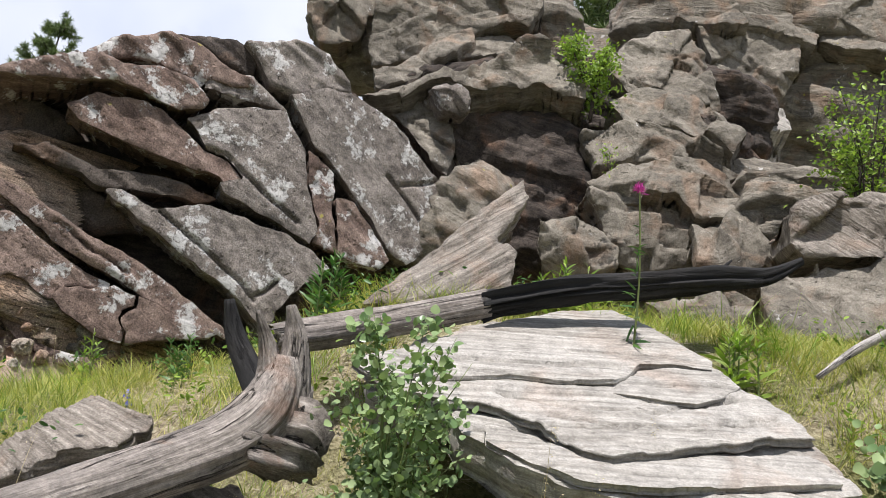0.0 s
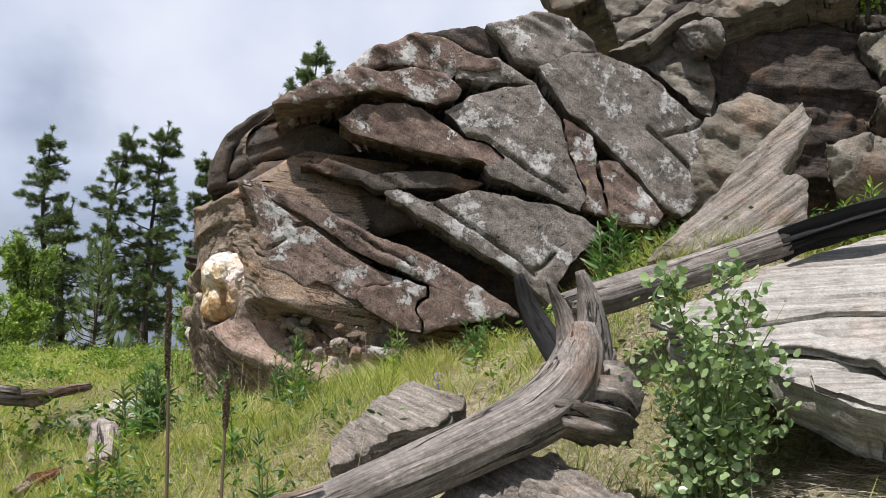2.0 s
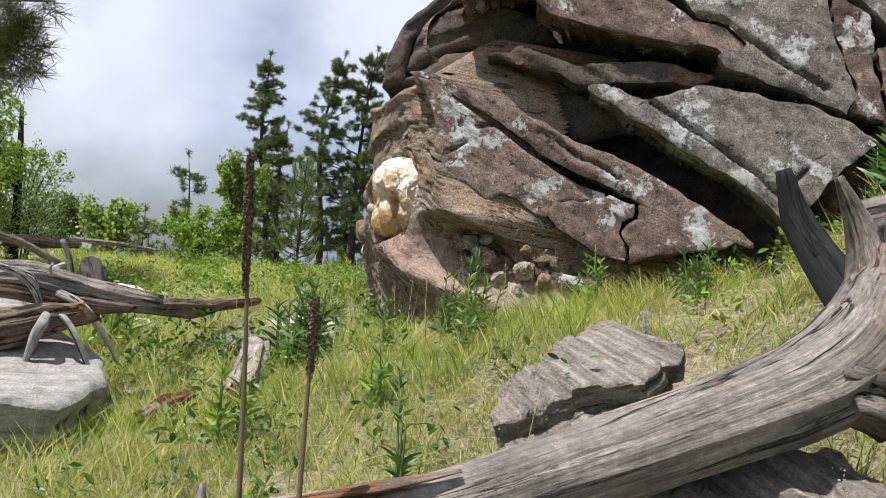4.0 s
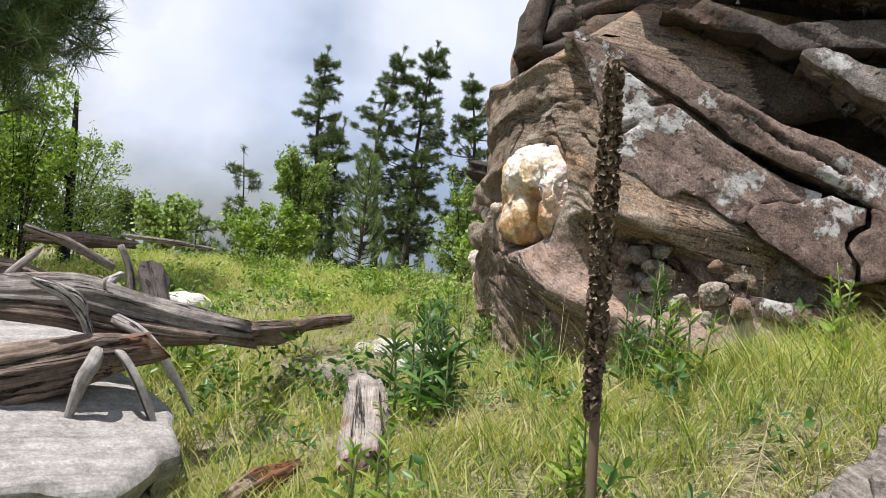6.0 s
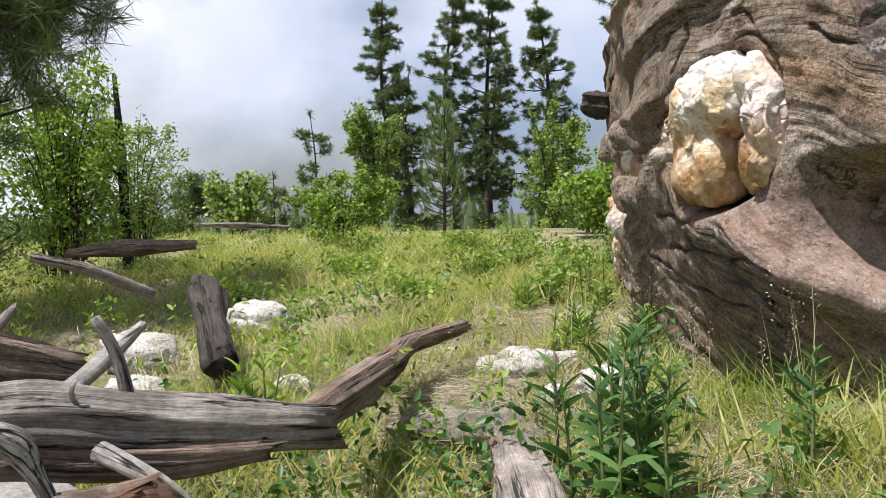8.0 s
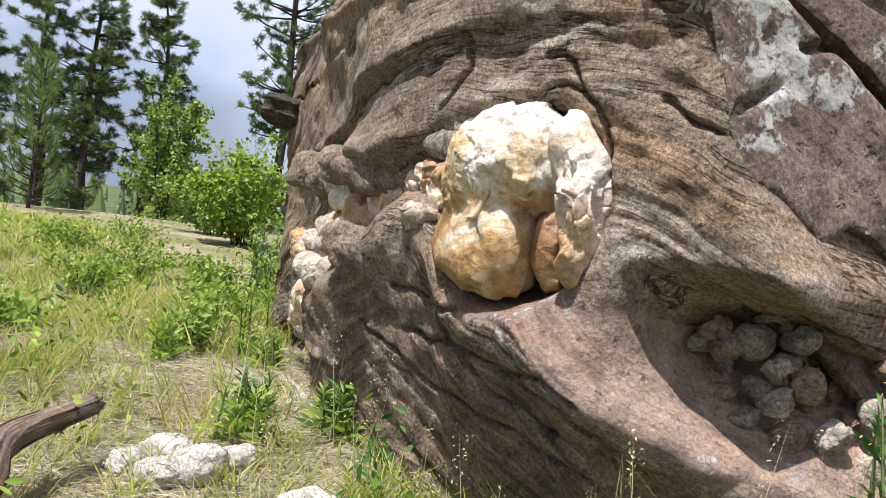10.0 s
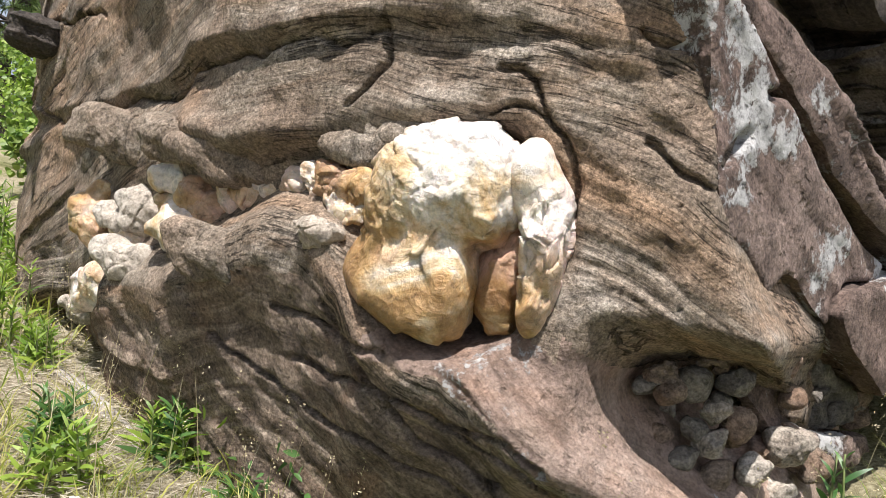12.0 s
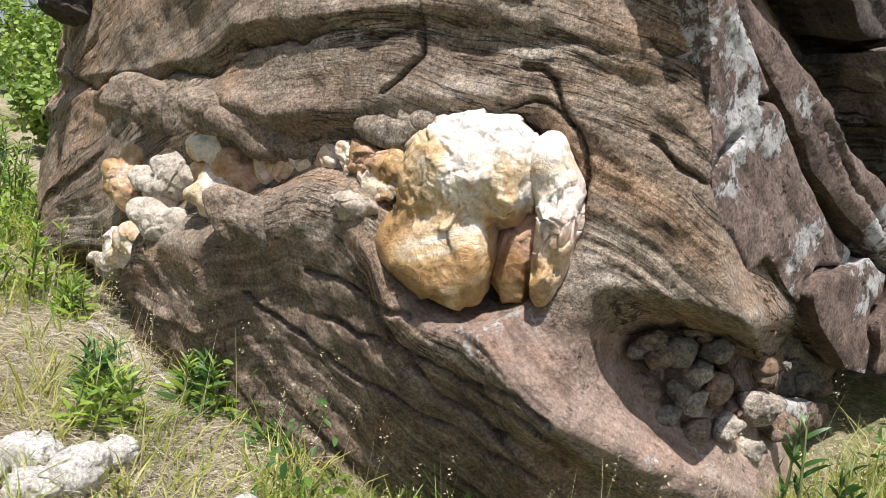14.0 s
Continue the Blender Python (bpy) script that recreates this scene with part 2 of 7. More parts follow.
def quartz_material(name):
    """Milky quartz with honey-coloured iron stain."""
    k = Nodes(name)
    w, o = k.coords(source="world"), k.coords()
    stain = k.noise(w, 5.5, 8, 0.66, 0.7)
    z = k.node("ShaderNodeSeparateXYZ")
    k.link(o, z.inputs[0])
    low = k.math("ADD", stain, k.math("MULTIPLY", z.outputs["Z"], -0.15))
    col = k.ramp(low, [(0.34, (0.77, 0.715, 0.66)), (0.46, (0.77, 0.68, 0.56)), (0.53, (0.68, 0.52, 0.32)), (0.62, (0.50, 0.31, 0.13)), (0.74, (0.32, 0.17, 0.065))])
    pink = k.ramp(k.noise(w, 3.1, 4, 0.5), [(0.52, 0.0), (0.64, 0.6)])
    col = k.mix(pink, col, (0.76, 0.50, 0.40))
    specks = k.ramp(k.noise(w, 20.0, 9, 0.78, 0.6), [(0.35, 0.22), (0.44, 0.75), (0.56, 1.06)])
    col = k.mix(0.8, col, specks, "MULTIPLY")
    grain = k.noise(w, 55.0, 5, 0.75)
    col = k.mix(0.6, col, k.ramp(grain, [(0.3, 0.55), (0.5, 1.0), (0.7, 1.25)]), "MULTIPLY")
    facets = k.node("ShaderNodeTexVoronoi", Scale=26.0)
    k.link(w, facets.inputs["Vector"])
    m = k.finish(col, k.ramp(k.noise(w, 20.0, 4), [(0.3, 0.28), (0.7, 0.6)]), [(facets.outputs["Distance"], 0.006), (k.noise(w, 12.0, 8, 0.72, 0.6), 0.016), (k.noise(w, 70.0, 5, 0.7), 0.004)], 0.5)
    k.bsdf.inputs["Subsurface Weight"].default_value = 0.12
    k.bsdf.inputs["Subsurface Radius"].default_value = (0.03, 0.015, 0.006)
    return m


def ground_material():
    k = Nodes("dry_soil_and_litter")
    w = k.coords(source="world")
    straw = k.noise(w, 30.0, 8, 0.72, 1.2)
    patch = k.noise(w, 1.1, 6, 0.6)
    soil = k.ramp(straw, [(0.3, (0.10, 0.075, 0.05)), (0.48, (0.32, 0.26, 0.18)), (0.68, (0.60, 0.53, 0.41))])
    moss = k.ramp(straw, [(0.3, (0.05, 0.06, 0.018)), (0.7, (0.26, 0.26, 0.09))])
    col = k.mix(k.ramp(patch, [(0.4, 0.85), (0.62, 0.1)]), soil, moss)
    far = k.ramp(k.noise(w, 0.05, 4), [(0.4, (0.05, 0.075, 0.03)), (0.6, (0.1, 0.12, 0.05))])
    d = k.node("ShaderNodeVectorMath")
    d.operation = "LENGTH"
    k.link(w, d.inputs[0])
    col = k.mix(k.ramp(k.math("DIVIDE", d.outputs["Value"], 60.0), [(0.4, 0.0), (0.9, 1.0)]), col, far)
    return k.finish(col, 0.95, [(straw, 0.02), (k.noise(w, 7.0, 6, 0.6), 0.05)], 0.2)


M_FACE = rock_material("brown_lichen_rock", (0.034, 0.024, 0.019), (0.142, 0.098, 0.079), (0.265, 0.200, 0.166), (3.0, 12.0, 9.0), lichen=0.40, yellow=0.6, depth=0.006, lump=0.02)
M_GREY = rock_material("grey_lichen_rock", (0.045, 0.039, 0.034), (0.163, 0.140, 0.122), (0.285, 0.254, 0.225), (3.0, 10.0, 9.0), lichen=0.36, yellow=0.25, depth=0.006, lump=0.02)
# base colour lowered to stand in for the shade in gaps and recesses
M_CORE = rock_material("bedded_rock_shade_toned", (0.015, 0.0125, 0.0105), (0.045, 0.036, 0.03), (0.11, 0.09, 0.075), (2.0, 2.0, 22.0), rust=0.3)
# brown rock darkened to carry the shade of the recess above the slabs
M_DOME = rock_material("smooth_brown_rock_shade_toned", (0.022, 0.018, 0.015), (0.062, 0.051, 0.042), (0.125, 0.104, 0.087), (2.0, 2.0, 26.0), rust=0.25, blotch=0.45, lump=0.015, calm=0.5)
M_FOLD = fold_material("folded_bedded_rock")
M_RAMP = rock_material("reddish_brown_bed", (0.12, 0.083, 0.064), (0.315, 0.225, 0.178), (0.47, 0.365, 0.298), (3.0, 3.0, 26.0), rust=0.5, lichen=0.05, yellow=0.8, depth=0.014, lump=0.045, speckle=0.45, blotch=0.5)
M_UNDER = rock_material("brown_bedded_underside", (0.055, 0.040, 0.030), (0.215, 0.160, 0.118), (0.40, 0.318, 0.245), (1.2, 1.2, 34.0), rust=0.5, depth=0.014)
M_CREAM = rock_material("cream_vein_quartz", (0.24, 0.19, 0.145), (0.46, 0.40, 0.325), (0.60, 0.555, 0.485), (5.0, 5.0, 9.0), rust=0.3, depth=0.006, blotch=0.45, lump=0.02, speckle=0.5, pitted=0.3)
M_BLEACH = rock_material("bleached_grey_stone", (0.13, 0.12, 0.108), (0.27, 0.255, 0.232), (0.39, 0.372, 0.345), (0.8, 30.0, 30.0), depth=0.004, blotch=0.5, lump=0.008, calm=0.4, speckle=0.4, pitted=0.0)
M_TAN = rock_material("tan_bedded_rock", (0.040, 0.035, 0.028), (0.147, 0.130, 0.104), (0.285, 0.257, 0.212), (1.0, 1.0, 16.0), lichen=-0.25, yellow=0.3, rust=0.35, depth=0.018, blotch=0.55, speckle=0.5)
M_PALE = rock_material("pale_bedded_stone", (0.10, 0.090, 0.076), (0.262, 0.245, 0.217), (0.41, 0.392, 0.36), (0.45, 38.0, 38.0), rust=0.2, depth=0.006, blotch=0.5, lump=0.008, calm=0.1, speckle=0.3, pitted=0.2)
M_SPLIT = rock_material("splintered_grey_stone", (0.045, 0.037, 0.030), (0.195, 0.168, 0.140), (0.37, 0.335, 0.292), (0.7, 50.0, 50.0), rust=0.3, depth=0.016, blotch=0.45, lump=0.008, speckle=0.5, pitted=0.2)
M_COBBLE = rock_material("cobble_stone", (0.06, 0.052, 0.043), (0.17, 0.148, 0.12), (0.33, 0.295, 0.245), (4.0, 4.0, 8.0), depth=0.006, lump=0.02)
M_PEBBLE = rock_material("buff_pebble", (0.14, 0.12, 0.096), (0.37, 0.325, 0.265), (0.54, 0.49, 0.415), (5.0, 5.0, 9.0), rust=0.3, depth=0.008, lump=0.03)
M_WHITE = rock_material("white_quartz_stone", (0.30, 0.27, 0.235), (0.50, 0.47, 0.425), (0.64, 0.62, 0.585), (5.0, 5.0, 9.0), rust=0.12, depth=0.01, blotch=0.3, lump=0.02)
M_QUARTZ = quartz_material("honey_quartz")
M_WOOD = wood_material("weathered_grey_wood", (0.052, 0.044, 0.038), (0.245, 0.215, 0.190), (0.485, 0.442, 0.395), rot=0.35)
M_PALEWOOD = wood_material("bleached_wood", (0.20, 0.18, 0.16), (0.40, 0.37, 0.34), (0.58, 0.55, 0.52))
M_ROT = wood_material("rotting_brown_wood", (0.05, 0.036, 0.028), (0.203, 0.149, 0.115), (0.405, 0.338, 0.277), rot=0.9)
M_CHAR = wood_material("charred_wood", (0.008, 0.008, 0.008), (0.025, 0.023, 0.022), (0.075, 0.07, 0.066), char=1.0)
M_BARK = wood_material("flaking_bark_wood", (0.12, 0.085, 0.065), (0.30, 0.26, 0.225), (0.52, 0.48, 0.43), rot=0.7)
M_TRUNK = wood_material("pine_bark", (0.02, 0.016, 0.014), (0.06, 0.048, 0.04), (0.13, 0.105, 0.085))
M_STALK = leaf_material("dry_stalk", (0.10, 0.07, 0.045), (0.19, 0.14, 0.09), 0.8, 0.05)
M_STEM = leaf_material("green_stem", (0.10, 0.14, 0.04), (0.17, 0.2, 0.07), 0.6, 0.1)
M_GRASS = leaf_material("meadow_grass", (0.13, 0.20, 0.032), (0.52, 0.52, 0.15), 0.5, 0.45, 0.6)
M_STRAW = leaf_material("dry_grass", (0.36, 0.29, 0.17), (0.58, 0.5, 0.33), 0.7, 0.25)
M_LITTER = leaf_material("grey_straw_litter", (0.28, 0.235, 0.17), (0.56, 0.50, 0.40), 0.8, 0.1)
M_ASPEN = leaf_material("aspen_leaf", (0.13, 0.21, 0.085), (0.34, 0.43, 0.21), 0.3, 0.3)
M_LEAF = leaf_material("bright_leaf", (0.10, 0.18, 0.025), (0.30, 0.40, 0.07), 0.45, 0.4)
M_HERB = leaf_material("dark_herb_leaf", (0.035, 0.095, 0.025), (0.10, 0.19, 0.05), 0.4, 0.3)
M_SHRUB = leaf_material("shrub_leaf", (0.08, 0.15, 0.03), (0.34, 0.42, 0.12), 0.45, 0.4)
M_NEEDLE = leaf_material("pine_needle", (0.035, 0.07, 0.02), (0.17, 0.215, 0.075), 0.5, 0.2)
M_YOUNG = leaf_material("young_pine_needle", (0.09, 0.15, 0.045), (0.26, 0.33, 0.13), 0.5, 0.25)
M_PINK = leaf_material("thistle_petal", (0.45, 0.03, 0.3), (0.6, 0.08, 0.42), 0.6, 0.3)
M_BLUE = leaf_material("lupin_petal", (0.14, 0.14, 0.5), (0.25, 0.25, 0.62), 0.6, 0.3)
M_GROUND = ground_material()


# ---- building blocks ----
def hash3(i, j, k, seed):
    h = (i * 374761393 + j * 668265263 + k * 2147483647 + seed * 974711) & 0xFFFFFFFF
    h = ((h ^ (h >> 13)) * 1274126177) & 0xFFFFFFFF
    h = ((h ^ (h >> 16)) * 2246822519) & 0xFFFFFFFF
    return ((h ^ (h >> 15)) & 0xFFFFFF) / float(0xFFFFFF) * 2 - 1


def vnoise(p, seed=0):
    """Smooth value noise of an (n, 3) array, -1 to 1."""
    f = np.floor(p)
    i, t = f.astype(np.int64), p - f
    t = t * t * t * (t * (t * 6 - 15) + 10)
    r = 0
    for a in (0, 1):
        for b in (0, 1):
            for c in (0, 1):
                w = (t[:, 0] if a else 1 - t[:, 0]) * (t[:, 1] if b else 1 - t[:, 1]) * (t[:, 2] if c else 1 - t[:, 2])
                r = r + w * hash3(i[:, 0] + a, i[:, 1] + b, i[:, 2] + c, seed)
    return r


def fbm(p, octaves=4, seed=0, gain=0.5):
    r, a = 0, 1.0
    for o in range(octaves):
        r = r + a * vnoise(p * 2.0 ** o + 17.3 * o, seed + o)
        a *= gain
    return r


def terrace(s, seed, sharp=0.18):
    """Beds of uneven stand-out: a step at each whole number of s."""
    f = np.floor(s)
    t = np.clip((s - f) / sharp, 0, 1)
    t = t * t * (3 - 2 * t)
    z = np.zeros_like(f, dtype=np.int64)
    i = f.astype(np.int64)
    return hash3(i - 1, z, z, seed) * (1 - t) + hash3(i, z, z, seed) * t


def link_mesh(name, verts, faces, material, parent=None, label="", grain=None, smooth=True):
    me = bpy.data.meshes.new(name)
    verts = np.asarray(verts, dtype=np.float64)
    me.from_pydata(verts.tolist(), [], faces if isinstance(faces, list) else faces.tolist())
    if grain is not None:
        me.attributes.new("grain", "FLOAT_VECTOR", "POINT").data.foreach_set("vector", np.asarray(grain, dtype=np.float32).ravel())
    if smooth:
        me.shade_smooth()
    me.materials.append(material)
    ob = new(name, me)
    if parent:
        ob.parent = parent
    if label:
        tagged(ob, label)
    return ob


def thing(name, label, category, place=(0, 0, 0), group="", kind=""):
    """An Empty at the base of a thing, which holds its parts."""
    ob = new(name)
    ob.location = place
    ob.empty_display_size = 0.1
    return tagged(ob, label, category, group, kind)


def many(ob):
    """Marks a part whose pieces nobody could count."""
    return tagged(settle(ob), kind="stuff")


def settle(ob):
    """Hang a part under its thing where it already is."""
    ob.matrix_parent_inverse = Matrix.Translation(ob.parent.location).inverted()
    return ob


def smooth_step(x, a, b):
    t = np.clip((x - a) / (b - a), 0, 1)
    return t * t * (3 - 2 * t)


def outline_distance(p, poly):
    """Signed distance of (n, 2) points to a closed outline (inside plus) and the nearest point on it."""
    a, b = poly, np.roll(poly, -1, axis=0)
    best, near, inside = np.full(len(p), 1e9), np.zeros_like(p), np.zeros(len(p), dtype=bool)
    for s, e in zip(a, b):
        d = e - s
        t = np.clip(((p - s) @ d) / max(d @ d, 1e-12), 0, 1)
        q = s + t[:, None] * d
        l = np.hypot(*(p - q).T)
        m = l < best
        best[m], near[m] = l[m], q[m]
        if s[1] != e[1]:
            c = ((s[1] > p[:, 1]) != (e[1] > p[:, 1])) & (p[:, 0] < (e[0] - s[0]) * (p[:, 1] - s[1]) / (e[1] - s[1]) + s[0])
            inside ^= c
    return np.where(inside, best, -best), near


def ragged(poly, step, amount, seed):
    """An outline cut into short runs and roughened."""
    poly = np.asarray(poly, dtype=float)
    out = []
    for s, e in zip(poly, np.roll(poly, -1, axis=0)):
        n = max(1, int(np.hypot(*(e - s)) / step))
        out += [s + (e - s) * i / n for i in range(n)]
    out = np.array(out)
    q = np.c_[out * 9, np.full(len(out), seed * 3.7)]
    return out + amount * np.c_[fbm(q, 3, seed), fbm(q + 50, 3, seed + 7)]


def groove(p, lines, wide, deep):
    """Depth of cracks that run along lines of (n, 2) points."""
    g = np.zeros(len(p))
    for line in lines:
        line = np.asarray(line, dtype=float)
        for s, e in zip(line[:-1], line[1:]):
            d = e - s
            t = np.clip(((p - s) @ d) / (d @ d), 0, 1)
            g = np.maximum(g, deep * np.exp(-(np.hypot(*(p - s - t[:, None] * d).T) / wide) ** 2))
    return g


def near_in(p, quads, rv):
    """For each rim point the middle of its own neighbours, which lies inward."""
    total, count = np.zeros_like(p), np.zeros(len(p))
    mid = p[quads].mean(1)
    for k in range(4):
        np.add.at(total, quads[:, k], mid)
        np.add.at(count, quads[:, k], 1)
    return (total / np.maximum(count, 1)[:, None])[rv]


def plate(name, frame_axes, outline, material, parent, thick=0.3, lift=0.0, cell=0.018, edge=0.03, rough=0.014, beds=0.012, bed_turn=-35.0, bed_rate=16.0, tilt=(0.0, 0.0),
          bulge=0.0, taper=0.25, seed=1, jag=0.014, closed=False, label="", cracks=(), layers=6, lam=0.008, facets=0):
    """A slab of rock: an outline in a plane, with a rough face, worn edges and real sides."""
    o, u, v, n = frame_axes
    poly = ragged(outline, 0.03, jag, seed)
    lo, hi = poly.min(0) - cell, poly.max(0) + cell
    gx, gy = np.arange(lo[0], hi[0] + cell, cell), np.arange(lo[1], hi[1] + cell, cell)
    p = np.stack(np.meshgrid(gx, gy), -1).reshape(-1, 2)
    d, near = outline_distance(p, poly)
    snap = (d < cell * 0.45) & (d > -cell * 0.75)
    keep = d > -cell * 0.75
    p = np.where(snap[:, None], near, p)
    d = np.where(snap, 0.0, d)
    nx, ny = len(gx), len(gy)
    idx = np.arange(nx * ny).reshape(ny, nx)
    quads = np.stack([idx[:-1, :-1], idx[:-1, 1:], idx[1:, 1:], idx[1:, :-1]], -1).reshape(-1, 4)
    quads = quads[keep[quads].all(1)]
    used = np.unique(quads)
    remap = np.full(nx * ny, -1)
    remap[used] = np.arange(len(used))
    quads, p, d, near = remap[quads], p[used], d[used], near[used]
    e = np.concatenate([quads[:, [0, 1]], quads[:, [1, 2]], quads[:, [2, 3]], quads[:, [3, 0]]])
    _, first, count = np.unique(np.sort(e, 1), axis=0, return_index=True, return_counts=True)
    rim = e[first[count == 1]]
    rv = np.unique(rim)
    p[rv], d[rv] = near[rv], 0.0
    c = (lo + hi) / 2
    a = radians(bed_turn)
    along, across = p @ np.array([math.cos(a), math.sin(a)]), p @ np.array([-math.sin(a), math.cos(a)])
    q3 = np.c_[p, np.full(len(p), seed * 5.1)]
    warp = fbm(q3 * 1.3, 3, seed) * 0.12
    h = rough * (1.1 * fbm(q3 * 1.6, 3, seed, 0.5) + 0.5 * fbm(q3 * 9, 4, seed + 1, 0.6)) + beds * terrace((across + warp) * bed_rate, seed)
    h = h + tilt[0] * (p[:, 0] - c[0]) + tilt[1] * (p[:, 1] - c[1])
    span = max(hi - lo) / 2
    h = h - bulge * (((p - c) / span) ** 2).sum(1)
    if facets:
        rng = np.random.default_rng(seed)
        spots, lean, lift_by = rng.uniform(lo, hi, (facets, 2)), rng.normal(0, 0.30, (facets, 2)), rng.normal(0, 0.022, facets)
        far = np.hypot(*np.moveaxis((p + 0.03 * np.c_[fbm(q3 * 5, 3, seed), fbm(q3 * 5 + 7, 3, seed)])[:, None, :] - spots[None], 2, 0))
        own = np.argmin(far, axis=1)
        gap = np.diff(np.sort(far, axis=1)[:, :2], axis=1)[:, 0]
        h = h + lift_by[own] + np.clip(((p - spots[own]) * lean[own]).sum(1), -0.07, 0.07) - 0.03 * np.exp(-(gap / 0.012) ** 2) * (lift_by[own] > -0.01)
    r = edge * (1 + 0.6 * fbm(q3 * 4, 2, seed + 3))
    x = np.clip(1 - d / np.maximum(r, 1e-4), 0, 1)
    h = h - r * (1 - np.sqrt(1 - x * x * 0.98))
    h = h - groove(p + 0.012 * np.c_[fbm(q3 * 7, 2, seed), fbm(q3 * 7 + 5, 2, seed)], cracks, 0.011, 0.05)
    base = lift
    front = o + np.outer(p[:, 0], u) + np.outer(p[:, 1], v) + np.outer(h + base, n)
    pos = {int(k): i for i, k in enumerate(rv)}
    verts, grains, faces = [front], [np.c_[along, across, h]], quads.tolist()
    start, prev = len(p), {int(k): int(k) for k in rv}
    steps = [0.0] + [(k + 1) / layers for k in range(layers)]
    out_way = (p[rv] - near_in(p, quads, rv)) 
    out_way /= np.maximum(np.hypot(*out_way.T), 1e-9)[:, None]
    for k, s in enumerate(steps):
        rq = np.c_[p[rv] * 5, np.full(len(rv), s * 3 + seed)]
        wob = rough * 1.6 * fbm(rq, 3, seed + 11) * min(1, 4 * s) + taper * thick * s * 0.5
        if 0 < k < layers:
            wob = wob + lam * float(hash3(np.array([k]), np.array([seed]), np.array([3]), 5)[0]) * (1 + 0.6 * fbm(rq * 2.5, 2, seed + k))
        pp = p[rv] - out_way * wob[:, None]
        depth = base + h[rv] - thick * s
        verts.append(o + np.outer(pp[:, 0], u) + np.outer(pp[:, 1], v) + np.outer(depth, n))
        grains.append(np.c_[along[rv], across[rv] * 0.2 + depth * 0.3, depth])
        cur = {int(q): start + i for i, q in enumerate(rv)}
        if k:
            faces += [[prev[int(b)], prev[int(a_)], cur[int(a_)], cur[int(b)]] for a_, b in rim]
        prev, start = cur, start + len(rv)
    if closed:
        back = o + np.outer(p[:, 0] * (1 - 0.0), u) + np.outer(p[:, 1], v) + np.outer(np.full(len(p), base - thick * 1.02) + 0.4 * rough * fbm(q3 * 3, 2, seed), n)
        verts.append(back)
        grains.append(np.c_[along, across, h * 0 - thick])
        faces += [[start + int(i) for i in f[::-1]] for f in quads]
        cur = {int(k): start + int(k) for k in rv}
        faces += [[prev[int(b)], prev[int(a_)], cur[int(a_)], cur[int(b)]] for a_, b in rim]
    ob = link_mesh(name, np.concatenate(verts), faces, material, parent, label, np.concatenate(grains))
    return ob


SPHERES = {}


def sphere(level):
    if level not in SPHERES:
        bm = bmesh.new()
        bmesh.ops.create_icosphere(bm, subdivisions=level, radius=1)
        SPHERES[level] = np.array([v.co for v in bm.verts]), [[v.index for v in f.verts] for f in bm.faces]
        bm.free()
    return SPHERES[level]


def boulder(name, place, size, turn, material, seed, parent=None, label="", category="rock", level=5, block=3.2, rough=0.09, beds=0.05, bed_rate=5.0, group="", fine=0.03, chips=0.0):
    """A bedded, blocky rock with worn ledges; size is half its length, depth and height."""
    d, faces = sphere(level)
    p = d / (np.abs(d) ** block).sum(1)[:, None] ** (1 / block)
    s = np.asarray(size, dtype=float)
    q = p * s
    m = s.mean()
    warp = fbm(q * 0.9 / m + seed, 3, seed)
    lay = terrace((q[:, 2] + 0.25 * m * warp) * bed_rate / m, seed)
    out = rough * m * fbm(q * 1.3 / m + seed * 2.3, 4, seed + 1, 0.55) + fine * m * fbm(q * 6 / m, 4, seed + 2, 0.6)
    side = np.sqrt(np.clip(1 - d[:, 2] ** 2, 0, 1))
    q = q + d * out[:, None] + (d * np.array([1, 1, 0.15])) * (beds * m * lay * side)[:, None]
    if chips:
        cut = np.clip(fbm(q * 1.1 / m + 31 + seed, 2, seed + 5) - 0.35, 0, 1)
        q = q - d * (chips * m * cut)[:, None]
    rot = np.array(Euler([radians(a) for a in turn]).to_matrix())
    v = q @ rot.T + np.asarray(place)
    g = q + seed * 1.7
    ob = link_mesh(name, v, faces, material, parent, "" if parent else label, g)
    if parent:
        return tagged(ob, label)
    return tagged(ob, label, category, group)


